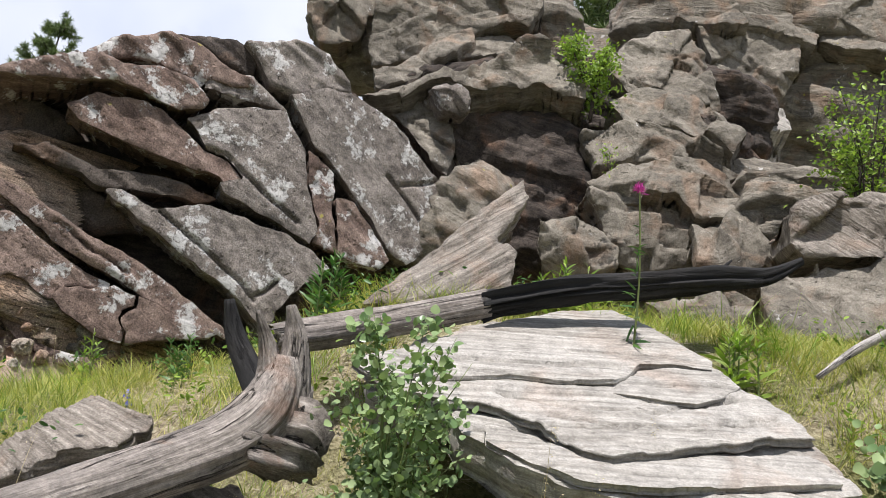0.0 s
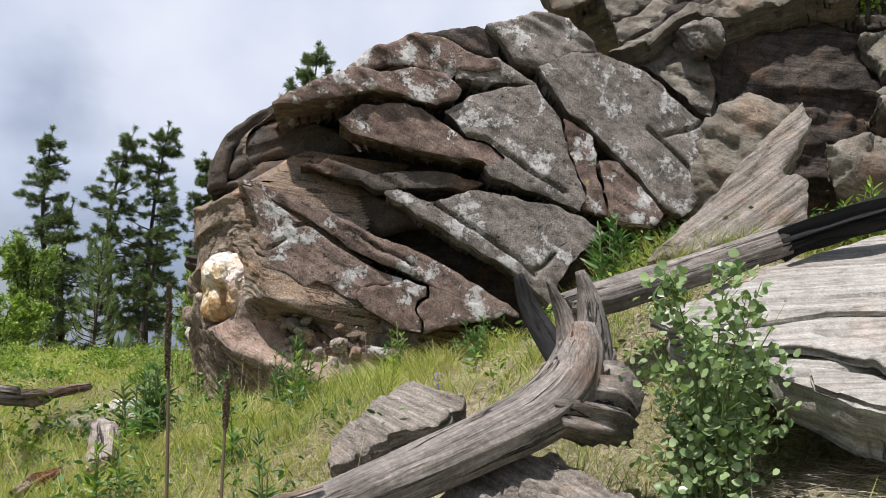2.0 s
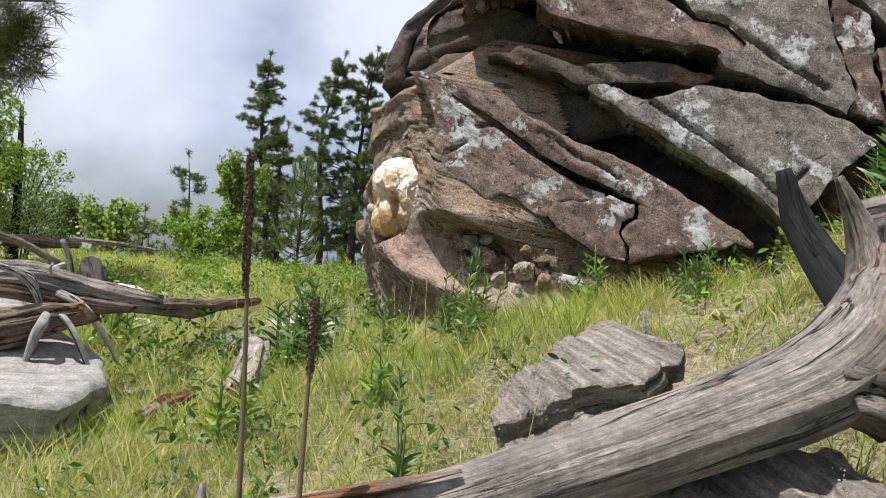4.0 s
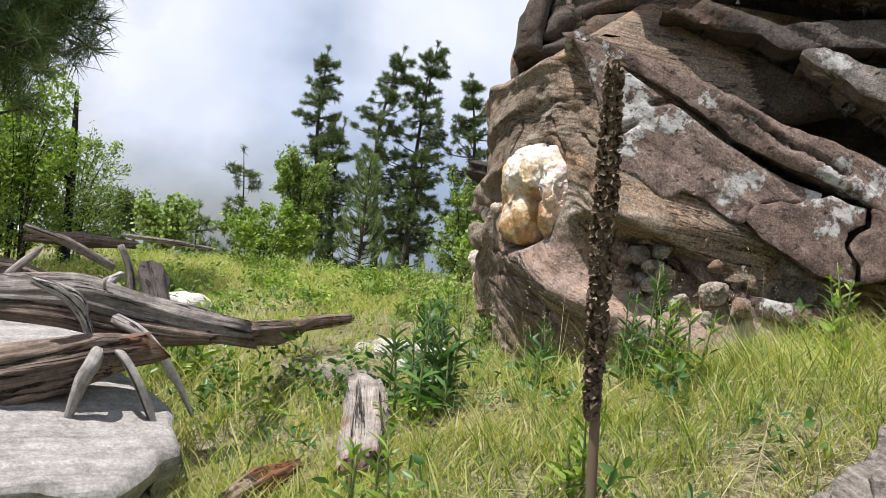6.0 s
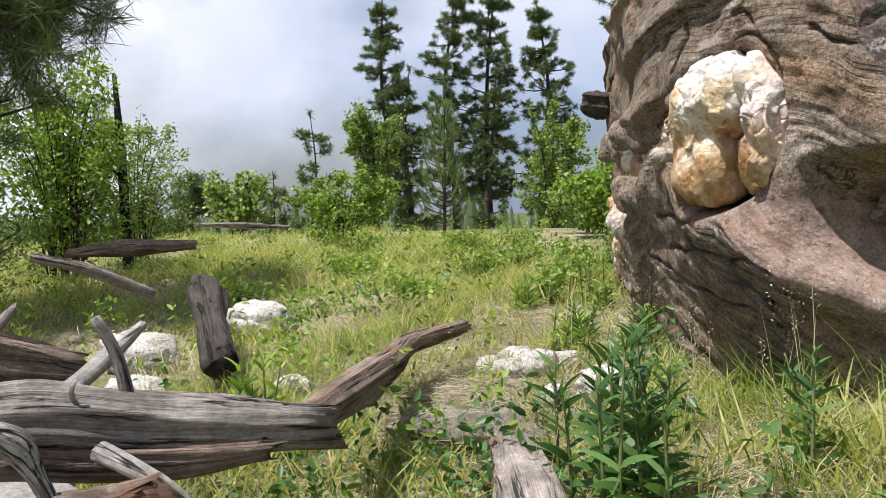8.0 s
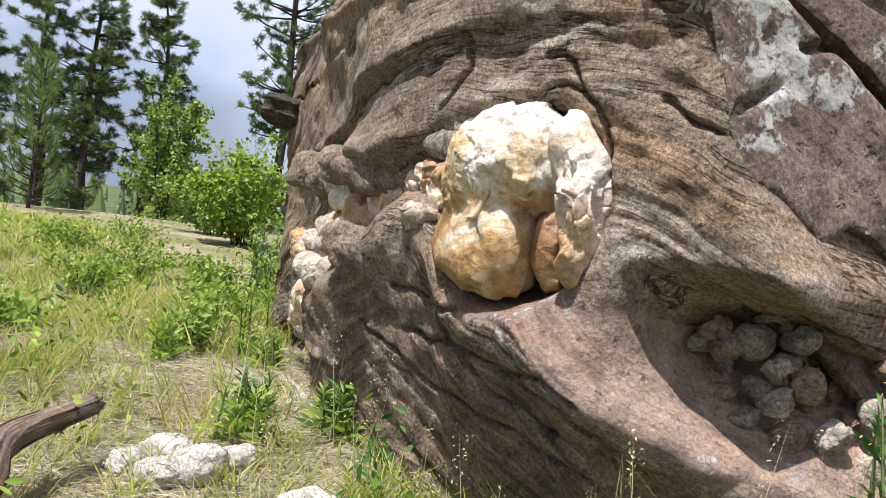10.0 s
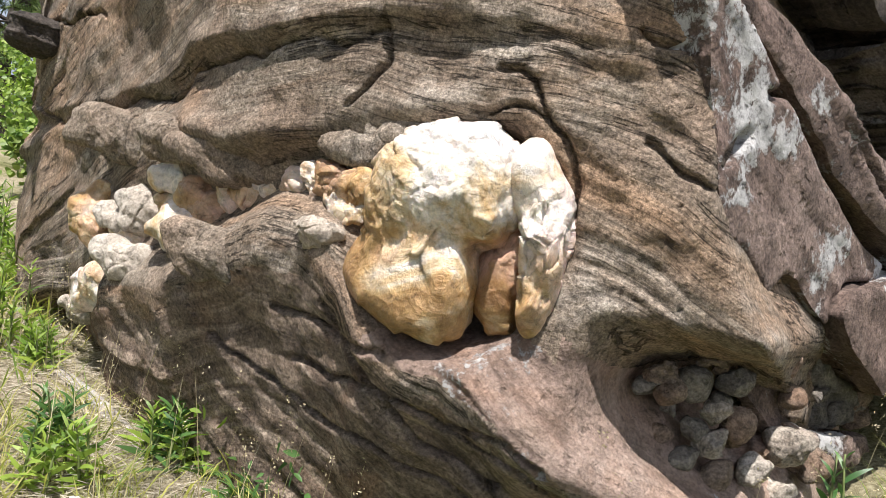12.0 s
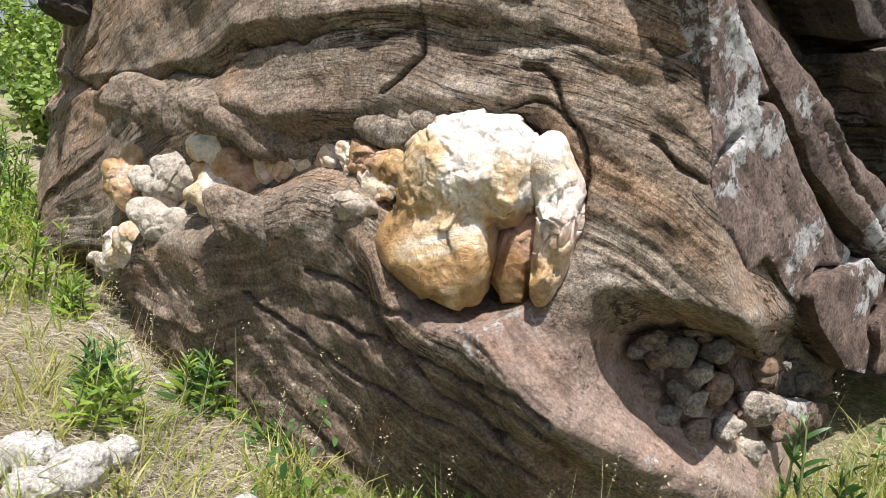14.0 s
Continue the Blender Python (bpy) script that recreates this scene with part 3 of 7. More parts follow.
def tube(path, radii, sides=16, rough=0.0, seed=0, step=0.04, flat=1.0, cap=True, twist=0.0, ridge=0.0, splinter=0.0):
    """Vertices, faces and grain of a limb along a path of points, with a radius at each."""
    path, radii = np.asarray(path, dtype=float), np.asarray(radii, dtype=float)
    l = np.r_[0, np.cumsum(np.linalg.norm(np.diff(path, axis=0), axis=1))]
    n = max(2, int(l[-1] / step) + 1)
    s = np.linspace(0, l[-1], n)
    k = np.searchsorted(l, s, side="right") - 1
    k = np.clip(k, 0, len(l) - 2)
    t = (s - l[k]) / (l[k + 1] - l[k])
    ext = np.vstack([2 * path[0] - path[1], path, 2 * path[-1] - path[-2]])
    p0, p1, p2, p3 = ext[k], ext[k + 1], ext[k + 2], ext[k + 3]
    t_ = t[:, None]
    c = 0.5 * (2 * p1 + (p2 - p0) * t_ + (2 * p0 - 5 * p1 + 4 * p2 - p3) * t_ ** 2 + (3 * p1 - p0 - 3 * p2 + p3) * t_ ** 3)
    r = np.interp(s, l, radii)
    tang = np.gradient(c, axis=0)
    tang /= np.linalg.norm(tang, axis=1)[:, None]
    ref = np.array([0.0, 0, 1]) if abs(tang[0, 2]) < 0.9 else np.array([1.0, 0, 0])
    v, f, g = [], [], []
    a = np.arange(sides) / sides * 2 * math.pi
    ring = np.c_[np.cos(a), np.sin(a)]
    swell = np.ones((n, sides))
    if rough or ridge:
        rr, ss = np.tile(ring, (n, 1)), np.repeat(s, sides)
        swell = 1 + rough * fbm(np.c_[rr * 1.6, ss * 0.9] + seed * 9.1, 4, seed, 0.6)
        if ridge:
            swell = swell + ridge * fbm(np.c_[rr * 5.5, ss * 1.4] + seed * 3.3, 3, seed + 4, 0.6)
        swell = np.reshape(swell, (n, sides))
    side = np.cross(tang[0], ref)
    for i in range(n):
        side = side - tang[i] * (side @ tang[i])
        side /= np.linalg.norm(side)
        up = np.cross(side, tang[i])
        w = r[i] * swell[i]
        v.append(c[i] + np.outer(ring[:, 0] * w, side) + np.outer(ring[:, 1] * w * flat, up))
        g.append(np.c_[ring * max(r[i], 0.01) * 1.2, np.full(sides, s[i])] + seed)
    if splinter:
        for i, way in ((0, -1), (n - 1, 1)):
            v[i] = v[i] + np.outer(way * splinter * np.abs(fbm(np.c_[np.cos(a), np.sin(a), np.zeros(sides)] * 4 + seed + i, 3, seed)), tang[i])
    for i in range(n - 1):
        b = i * sides
        f += [[b + j, b + (j + 1) % sides, b + sides + (j + 1) % sides, b + sides + j] for j in range(sides)]
    if cap:
        f += [list(range(sides))[::-1], [(n - 1) * sides + j for j in range(sides)]]
    return np.concatenate(v), f, np.concatenate(g)


def join(pieces):
    v, f, g, k = [], [], [], 0
    for a, b, c in pieces:
        v.append(a)
        g.append(c)
        f += [[i + k for i in x] for x in b]
        k += len(a)
    return np.concatenate(v), f, np.concatenate(g)


def limb(name, path, radii, material, parent, label="", **how):
    v, f, g = tube(path, radii, **how)
    return link_mesh(name, v, f, material, parent, label, g)


def blades(points, directions, lengths, widths, bend, rng, segments=3, droop=0.5):
    """Many narrow leaves at once: bases, first directions, sizes. Returns vertices and faces."""
    n = len(points)
    d = directions / np.linalg.norm(directions, axis=1)[:, None]
    side = np.cross(d, rng.normal(size=(n, 3)))
    side /= np.linalg.norm(side, axis=1)[:, None]
    hang = np.cross(side, d)
    hang *= np.where(hang[:, 2] > 0, -1, 1)[:, None]
    rows = []
    for k in range(segments + 1):
        t = k / segments
        c = points + d * (lengths * t)[:, None] + (hang * bend + np.array([0, 0, -droop * bend])) * (lengths * t * t)[:, None]
        w = widths * (0.55 + 0.9 * t - 1.4 * t * t) if k < segments else widths * 0.02
        rows += [c - side * w[:, None] / 2, c + side * w[:, None] / 2]
    v = np.stack(rows, 1).reshape(-1, 3)
    m = 2 * (segments + 1)
    b = (np.arange(n) * m)[:, None]
    f = np.concatenate([b + np.array([[2 * k, 2 * k + 1, 2 * k + 3, 2 * k + 2]]) for k in range(segments)])
    return v, f


def leaf_cloud(points, normals, lengths, widths, rng, fold=0.25, shape=((0, 0.1), (0.3, 1.0), (0.7, 0.8), (1, 0.04))):
    """Flat little leaves with a midrib fold: centre points and facing directions."""
    n = len(points)
    nn = normals / np.linalg.norm(normals, axis=1)[:, None]
    a = np.cross(nn, rng.normal(size=(n, 3)))
    a /= np.linalg.norm(a, axis=1)[:, None]
    b = np.cross(nn, a)
    rows = []
    for t, w in shape:
        c = points + a * (lengths * (t - 0.1))[:, None]
        up = nn * (widths * fold * w)[:, None]
        rows += [c - b * (widths * w / 2)[:, None] + up, c, c + b * (widths * w / 2)[:, None] + up]
    v = np.stack(rows, 1).reshape(-1, 3)
    m = 3 * len(shape)
    base = (np.arange(n) * m)[:, None]
    f = np.concatenate([base + np.array([[3 * k + j, 3 * k + j + 1, 3 * k + j + 4, 3 * k + j + 3]]) for k in range(len(shape) - 1) for j in (0, 1)])
    return v, f


def logistic(x):
    return 1 / (1 + np.exp(-np.clip(x, -40, 40)))


def ground_height(x, y):
    """The lie of the land: a slope up to the outcrop, a bench behind it, then a crest that falls away."""
    x, y = np.asarray(x, dtype=float), np.asarray(y, dtype=float)
    h = 1.25 * np.tanh(0.24 * (y - 1) / 1.25)
    h = h + 0.45 * logistic((x + 3.2) / 0.45) * logistic((y - 4.7) / 0.35) + 0.8 * logistic((x + 1.2) / 0.3) * logistic((y - 4.75) / 0.18)
    h = h + 0.40 * np.exp(-((x - 0.55) / 0.8) ** 4 - ((y - 3.9) / 0.45) ** 4)
    away = np.maximum(0, np.hypot(x + 3, y - 4) - 15)
    return h - 9.0 * (1 - np.exp(-(away / 26.0) ** 1.6)) 


def rough_ground(x, y):
    h = ground_height(x, y)
    p = np.c_[np.ravel(x), np.ravel(y), np.zeros(np.size(x))]
    return h + (0.05 * fbm(p * 0.7, 4, 3) + 0.012 * fbm(p * 6, 3, 5)).reshape(np.shape(h))


FACE_O, FACE_U, FACE_V, FACE_N = np.array([-2.4, 6.40164, 2.4]), np.array([0.8725, 0.4886, 0.0]), np.array([-0.05448, 0.09729, 0.99376]), np.array([0.48556, -0.86707, 0.1115])
FACE = (FACE_O, FACE_U, FACE_V, FACE_N)
END_O, END_U, END_N = np.array([-3.86, 6.02, 0.0]), np.array([0.866, -0.5, 0.0]), np.array([-0.5, -0.866, 0.0])


def end_curve(u):
    """The rounded plan of the outcrop's end, out from its chord."""
    return np.interp(u, (-3.2, -2.7, -2.25, -1.71, -1.35, -0.95, -0.6, -0.28, 0.08, 0.22, 0.39, 0.57, 0.8), (-1.55, -1.0, -0.68, -0.46, -0.28, -0.115, -0.01, 0.04, 0.085, 0.08, 0.055, 0.035, 0.0))


def in_outcrop(x, y, margin=0.0):
    p = np.c_[np.ravel(x), np.ravel(y), np.full(np.size(x), 1.4)]
    return ((p - FACE_O) @ FACE_N < -margin) & ((p - END_O) @ END_N < end_curve((p - END_O) @ END_U) - 0.17 - margin)


# ---- ground ----
def build_ground():
    n = 260
    t = np.linspace(-1, 1, n)
    s = np.sign(t) * (0.10 * np.abs(t) + 0.90 * np.abs(t) ** 7)
    far = 1500.0
    ring = np.abs(t) < 0.55
    fine = np.sign(t) * (np.abs(t) * 14.0 + far * np.clip(np.abs(t) - 0.5, 0, 1) ** 4 * 16)
    x, y = np.meshgrid(fine - 3.0, fine + 5.0)
    z = rough_ground(x, y)
    v = np.c_[x.ravel(), y.ravel(), z.ravel()]
    i = np.arange(n * n).reshape(n, n)
    f = np.stack([i[:-1, :-1], i[:-1, 1:], i[1:, 1:], i[1:, :-1]], -1).reshape(-1, 4)
    return tagged(link_mesh("ground", v, f, M_GROUND), "dry sloping meadow ground with straw litter", "ground", kind="structure")


build_ground()

# ---- the main outcrop ----
outcrop = thing("rock_outcrop", "large folded brown rock outcrop with lichen slabs and a quartz nodule", "rock", (-3.0, 6.6, 1.2))
settle(plate("slab", FACE, [(-1.38, 0.18), (-1.28, 0.16), (-1.17, 0.08), (-0.99, -0.03), (-0.86, -0.1), (-0.71, -0.2), (-0.51, -0.31), (-0.38, -0.37), (-0.22, -0.41), (-0.25, -0.47), (-0.33, -0.46), (-0.48, -0.48), (-0.53, -0.56), (-0.57, -0.59), (-0.65, -0.55), (-0.73, -0.49), (-0.83, -0.47), (-0.9, -0.53), (-0.91, -0.63), (-1.0, -0.61), (-1.07, -0.55), (-1.13, -0.45), (-1.18, -0.31), (-1.21, -0.17), (-1.26, -0.02), (-1.32, 0.1)], M_FACE, outcrop, seed=3, lift=0.012, tilt=(-0.13, 0), thick=0.13, layers=3, lam=0.0, taper=0.0, jag=0.002, cell=0.011, edge=0.007, beds=0.004, rough=0.008, label='brown slab with grey lichen crusts', cracks=[[(-1.0, -0.09), (-0.9, -0.06), (-0.84, -0.07)], [(-1.17, -0.26), (-1.06, -0.19)], [(-1.06, -0.44), (-0.95, -0.52)]]))
settle(plate("slab", FACE, [(-0.55, -0.57), (-0.51, -0.5), (-0.37, -0.475), (-0.21, -0.425), (-0.06, -0.47), (-0.06, -0.54), (-0.12, -0.58), (-0.14, -0.65), (-0.09, -0.72), (-0.1, -0.8), (-0.24, -0.78), (-0.34, -0.72), (-0.49, -0.64)], M_FACE, outcrop, seed=4, lift=0.0, tilt=(-0.06, 0), thick=0.2, edge=0.006, beds=0.003, rough=0.007))
settle(plate("slab", FACE, [(-0.04, -0.475), (0.1, -0.515), (0.25, -0.565), (0.53, -0.625), (0.46, -0.68), (0.3, -0.72), (0.08, -0.76), (-0.06, -0.8), (-0.07, -0.73), (-0.12, -0.65), (-0.1, -0.585), (-0.04, -0.55)], M_FACE, outcrop, seed=5, lift=0.015, thick=0.2, edge=0.006, beds=0.003))
settle(plate("slab", FACE, [(-1.46, 0.22), (-1.36, 0.24), (-1.21, 0.21), (-1.0, 0.13), (-0.79, 0.04), (-0.62, -0.02), (-0.45, -0.1), (-0.21, -0.19), (0.02, -0.28), (0.27, -0.42), (0.43, -0.52), (0.62, -0.62), (0.62, -0.65), (0.28, -0.6), (0.04, -0.49), (-0.2, -0.38), (-0.36, -0.335), (-0.49, -0.275), (-0.69, -0.165), (-0.84, -0.065), (-0.97, 0.0), (-1.15, 0.11), (-1.27, 0.19), (-1.4, 0.205)], M_FACE, outcrop, seed=6, lift=0.01, thick=0.3, edge=0.009, tilt=(-0.04, 0), rough=0.01, cracks=[[(-0.64, -0.08), (-0.39, -0.21), (-0.13, -0.33)]]))
settle(plate("slab", FACE, [(-0.4, 0.2), (-0.27, 0.22), (-0.06, 0.14), (0.06, 0.17), (0.24, 0.25), (0.39, 0.23), (0.65, 0.19), (0.91, 0.16), (1.11, 0.07), (1.24, -0.04), (1.1, -0.14), (0.98, -0.28), (0.88, -0.42), (0.84, -0.59), (0.73, -0.49), (0.6, -0.36), (0.38, -0.24), (0.12, -0.11), (-0.13, 0.03)], M_GREY, outcrop, seed=7, lift=0.05, thick=0.35, edge=0.006, rough=0.008, beds=0.005, cracks=[[(-0.02, 0.13), (0.18, 0.01), (0.42, -0.13), (0.73, -0.37)], [(0.87, -0.21), (0.79, -0.3), (0.7, -0.35)]]))
# recessed ledge; M_DOME puts the hollow's shade into its colour
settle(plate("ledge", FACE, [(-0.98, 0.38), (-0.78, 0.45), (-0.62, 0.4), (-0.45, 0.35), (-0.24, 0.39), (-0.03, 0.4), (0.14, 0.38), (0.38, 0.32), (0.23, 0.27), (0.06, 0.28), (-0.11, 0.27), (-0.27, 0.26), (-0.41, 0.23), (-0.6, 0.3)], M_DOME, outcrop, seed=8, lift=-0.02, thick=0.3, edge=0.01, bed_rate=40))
settle(plate("slab", FACE, [(-0.74, 0.72), (-0.55, 0.85), (-0.34, 0.89), (-0.13, 0.86), (0.01, 0.77), (0.19, 0.66), (0.37, 0.6), (0.5, 0.49), (0.38, 0.44), (0.33, 0.49), (0.2, 0.48), (-0.05, 0.52), (-0.26, 0.54), (-0.47, 0.58), (-0.65, 0.64)], M_FACE, outcrop, seed=9, lift=0.05, thick=0.35, edge=0.006, rough=0.009, beds=0.005))
settle(plate("slab", FACE, [(0.04, 0.84), (0.25, 0.97), (0.51, 1.07), (0.75, 1.1), (0.83, 0.99), (0.92, 0.84), (0.95, 0.68), (1.02, 0.46), (1.1, 0.25), (1.06, 0.13), (0.82, 0.21), (0.6, 0.29), (0.38, 0.37), (0.34, 0.43), (0.51, 0.49), (0.38, 0.61), (0.21, 0.67), (0.12, 0.76)], M_GREY, outcrop, seed=10, lift=0.06, thick=0.4, edge=0.006, rough=0.007, beds=0.004, label='pale grey lichen-covered slab', cracks=[[(0.36, 0.64), (0.63, 0.45), (0.95, 0.27)], [(0.21, 0.66), (0.36, 0.64)]]))
settle(plate("slab", FACE, [(0.97, 0.86), (1.07, 0.8), (1.19, 0.73), (1.22, 0.59), (1.22, 0.41), (1.29, 0.17), (1.28, 0.12), (1.1, 0.16), (1.14, 0.27), (1.06, 0.48), (1, 0.65)], M_FACE, outcrop, seed=11, lift=0.02, thick=0.35, edge=0.006))
settle(plate("slab", FACE, [(1.25, 0.55), (1.38, 0.55), (1.52, 0.41), (1.66, 0.24), (1.73, 0.16), (1.64, 0.06), (1.46, 0.07), (1.31, 0.12), (1.27, 0.33)], M_FACE, outcrop, seed=12, lift=0.02, thick=0.35, edge=0.006))
settle(plate("slab", FACE, [(0.77, 1.26), (1.05, 1.42), (1.27, 1.44), (1.49, 1.38), (1.69, 1.32), (1.87, 1.16), (2.05, 1), (2.18, 0.96), (2.47, 0.87), (2.57, 0.78), (2.21, 0.44), (1.91, 0.16), (1.75, 0.23), (1.56, 0.45), (1.36, 0.64), (1.22, 0.78), (1.02, 0.91), (0.9, 1.05)], M_GREY, outcrop, seed=13, lift=-0.04, tilt=(-0.1, 0), thick=0.5, edge=0.009, rough=0.008, beds=0.004, label='large grey slab with fine cracks', cracks=[[(1.79, 0.81), (1.99, 0.88), (2.16, 0.96)], [(1.65, 0.86), (1.89, 0.66), (2.11, 0.43)], [(2.13, 0.79), (2.3, 0.65)]]))
settle(plate("cap_slab", FACE, [(-1.23, 0.79), (-0.82, 1.04), (-0.62, 1.14), (-0.45, 1.1), (-0.16, 1.16), (0.06, 1.1), (0.17, 1.02), (0.14, 0.94), (-0.01, 0.88), (-0.14, 0.89), (-0.31, 0.93), (-0.52, 0.95), (-0.76, 0.86), (-0.99, 0.81)], M_FACE, outcrop, seed=14, lift=0.12, thick=0.6, edge=0.012, beds=0.014))
settle(plate("cap_slab", FACE, [(-0.7, 1.13), (-0.55, 1.3), (-0.18, 1.49), (0.07, 1.46), (0.28, 1.34), (0.47, 1.31), (0.49, 1.25), (0.33, 1.2), (0.16, 1.21), (0.1, 1.12), (-0.11, 1.2), (-0.37, 1.22), (-0.53, 1.15)], M_FACE, outcrop, seed=15, lift=0.02, thick=0.6, edge=0.02, beds=0.014))
settle(plate("cap_slab", FACE, [(0.14, 1.25), (0.47, 1.33), (0.71, 1.16), (0.78, 1.12), (0.52, 1.14), (0.29, 1.13), (0.13, 1.13)], M_GREY, outcrop, seed=16, lift=0.0, thick=0.5, edge=0.012))
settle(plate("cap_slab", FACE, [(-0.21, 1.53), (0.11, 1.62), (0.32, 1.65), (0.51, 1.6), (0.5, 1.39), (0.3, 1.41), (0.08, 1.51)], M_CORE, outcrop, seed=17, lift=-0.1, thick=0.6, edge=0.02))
settle(plate("cap_block", FACE, [(0.37, 1.62), (0.76, 1.77), (1.04, 1.74), (1.24, 1.56), (1.27, 1.46), (1.05, 1.39), (0.78, 1.28), (0.61, 1.32), (0.54, 1.44)], M_GREY, outcrop, seed=18, lift=0.0, thick=0.7, edge=0.03))
# recessed shells, their shade painted in by the darkened M_DOME
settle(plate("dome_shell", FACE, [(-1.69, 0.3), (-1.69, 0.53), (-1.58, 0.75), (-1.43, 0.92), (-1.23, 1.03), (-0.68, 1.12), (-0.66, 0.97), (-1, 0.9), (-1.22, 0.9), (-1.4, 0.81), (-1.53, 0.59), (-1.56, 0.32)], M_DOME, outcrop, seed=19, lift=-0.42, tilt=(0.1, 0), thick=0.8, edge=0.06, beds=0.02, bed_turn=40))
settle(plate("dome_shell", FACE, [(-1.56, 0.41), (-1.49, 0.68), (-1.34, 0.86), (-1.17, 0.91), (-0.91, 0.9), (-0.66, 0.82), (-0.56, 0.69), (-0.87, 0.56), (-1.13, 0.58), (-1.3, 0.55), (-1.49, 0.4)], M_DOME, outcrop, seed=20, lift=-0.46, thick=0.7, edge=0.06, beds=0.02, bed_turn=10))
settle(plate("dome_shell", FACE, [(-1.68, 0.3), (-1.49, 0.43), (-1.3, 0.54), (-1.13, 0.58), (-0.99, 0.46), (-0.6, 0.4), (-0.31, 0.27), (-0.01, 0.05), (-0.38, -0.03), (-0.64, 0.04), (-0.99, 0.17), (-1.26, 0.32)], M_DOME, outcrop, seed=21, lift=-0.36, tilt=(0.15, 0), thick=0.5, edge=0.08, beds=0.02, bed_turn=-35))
settle(plate("ledge", FACE, [(-0.95, -0.54), (-0.85, -0.64), (-0.7, -0.72), (-0.63, -0.82), (-0.47, -0.9), (-0.31, -0.9), (-0.15, -0.92), (-0.12, -0.97), (-0.3, -1), (-0.46, -0.98), (-0.62, -0.91), (-0.75, -0.82), (-0.88, -0.7)], M_FACE, outcrop, seed=22, lift=-0.08, thick=0.16, edge=0.012, bed_rate=30))
CONGLOMERATE = [(-1.13, -0.63), (-0.98, -0.56), (-0.75, -0.47), (-0.55, -0.58), (-0.36, -0.66), (-0.14, -0.77), (-0.06, -1), (-0.43, -1.15), (-0.76, -1.06), (-0.97, -0.89)]
settle(plate("conglomerate", FACE, [(-1.13, -0.63), (-0.98, -0.56), (-0.75, -0.47), (-0.55, -0.58), (-0.36, -0.66), (-0.14, -0.77), (-0.06, -1), (-0.43, -1.15), (-0.76, -1.06), (-0.97, -0.89)], M_COBBLE, outcrop, seed=23, lift=-0.28, thick=0.3, edge=0.05, rough=0.05, beds=0.02, jag=0.03))
SIDE_POCKET = [(-0.93, -0.56), (-0.75, -0.49), (-0.54, -0.53), (-0.33, -0.63), (-0.11, -0.7), (-0.05, -0.9), (-0.3, -0.91), (-0.52, -0.89), (-0.7, -0.76), (-0.84, -0.67)]
settle(plate("conglomerate", FACE, [(-0.93, -0.56), (-0.75, -0.49), (-0.54, -0.53), (-0.33, -0.63), (-0.11, -0.7), (-0.05, -0.9), (-0.3, -0.91), (-0.52, -0.89), (-0.7, -0.76), (-0.84, -0.67)], M_COBBLE, outcrop, seed=24, lift=-0.17, thick=0.2, edge=0.03, rough=0.04, beds=0.015, jag=0.02))
# backing seen through the gaps; their shade is in its dark colour
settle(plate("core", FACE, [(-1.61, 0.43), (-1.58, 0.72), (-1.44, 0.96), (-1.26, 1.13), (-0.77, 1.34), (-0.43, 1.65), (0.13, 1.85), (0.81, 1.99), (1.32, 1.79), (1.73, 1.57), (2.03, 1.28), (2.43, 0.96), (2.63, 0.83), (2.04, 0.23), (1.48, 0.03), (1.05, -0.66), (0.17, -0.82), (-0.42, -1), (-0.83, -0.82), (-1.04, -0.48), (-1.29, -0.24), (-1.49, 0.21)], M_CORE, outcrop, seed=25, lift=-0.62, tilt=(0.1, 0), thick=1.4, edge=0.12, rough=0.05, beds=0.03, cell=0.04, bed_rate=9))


def lip_edge(u):
    """Height and stand-out of the edge of the tilted bed that carries the quartz."""
    z = np.interp(u, (-3.0, -1.85, -1.33, -0.95, -0.7, -0.53, -0.38, -0.25, -0.18, -0.07, 0.05, 0.14, 0.25, 0.37, 0.5, 0.6, 0.7, 0.8, 0.95, 1.1, 1.7),
                  (0.7, 1.21, 1.46, 1.55, 1.69, 1.78, 1.80, 1.74, 1.66, 1.60, 1.585, 1.565, 1.50, 1.45, 1.39, 1.345, 1.30, 1.24, 1.14, 1.05, 0.7))
    h = np.interp(u, (-3.0, -1.35, -0.95, -0.5, -0.2, 0.1, 0.25, 0.38, 0.5, 0.6, 0.7, 0.8, 0.95, 1.1, 1.7), (-1.53, -0.26, -0.07, 0.06, 0.13, 0.15, 0.14, 0.10, 0.04, -0.04, -0.15, -0.30, -0.55, -0.8, -2.0))
    return z, h


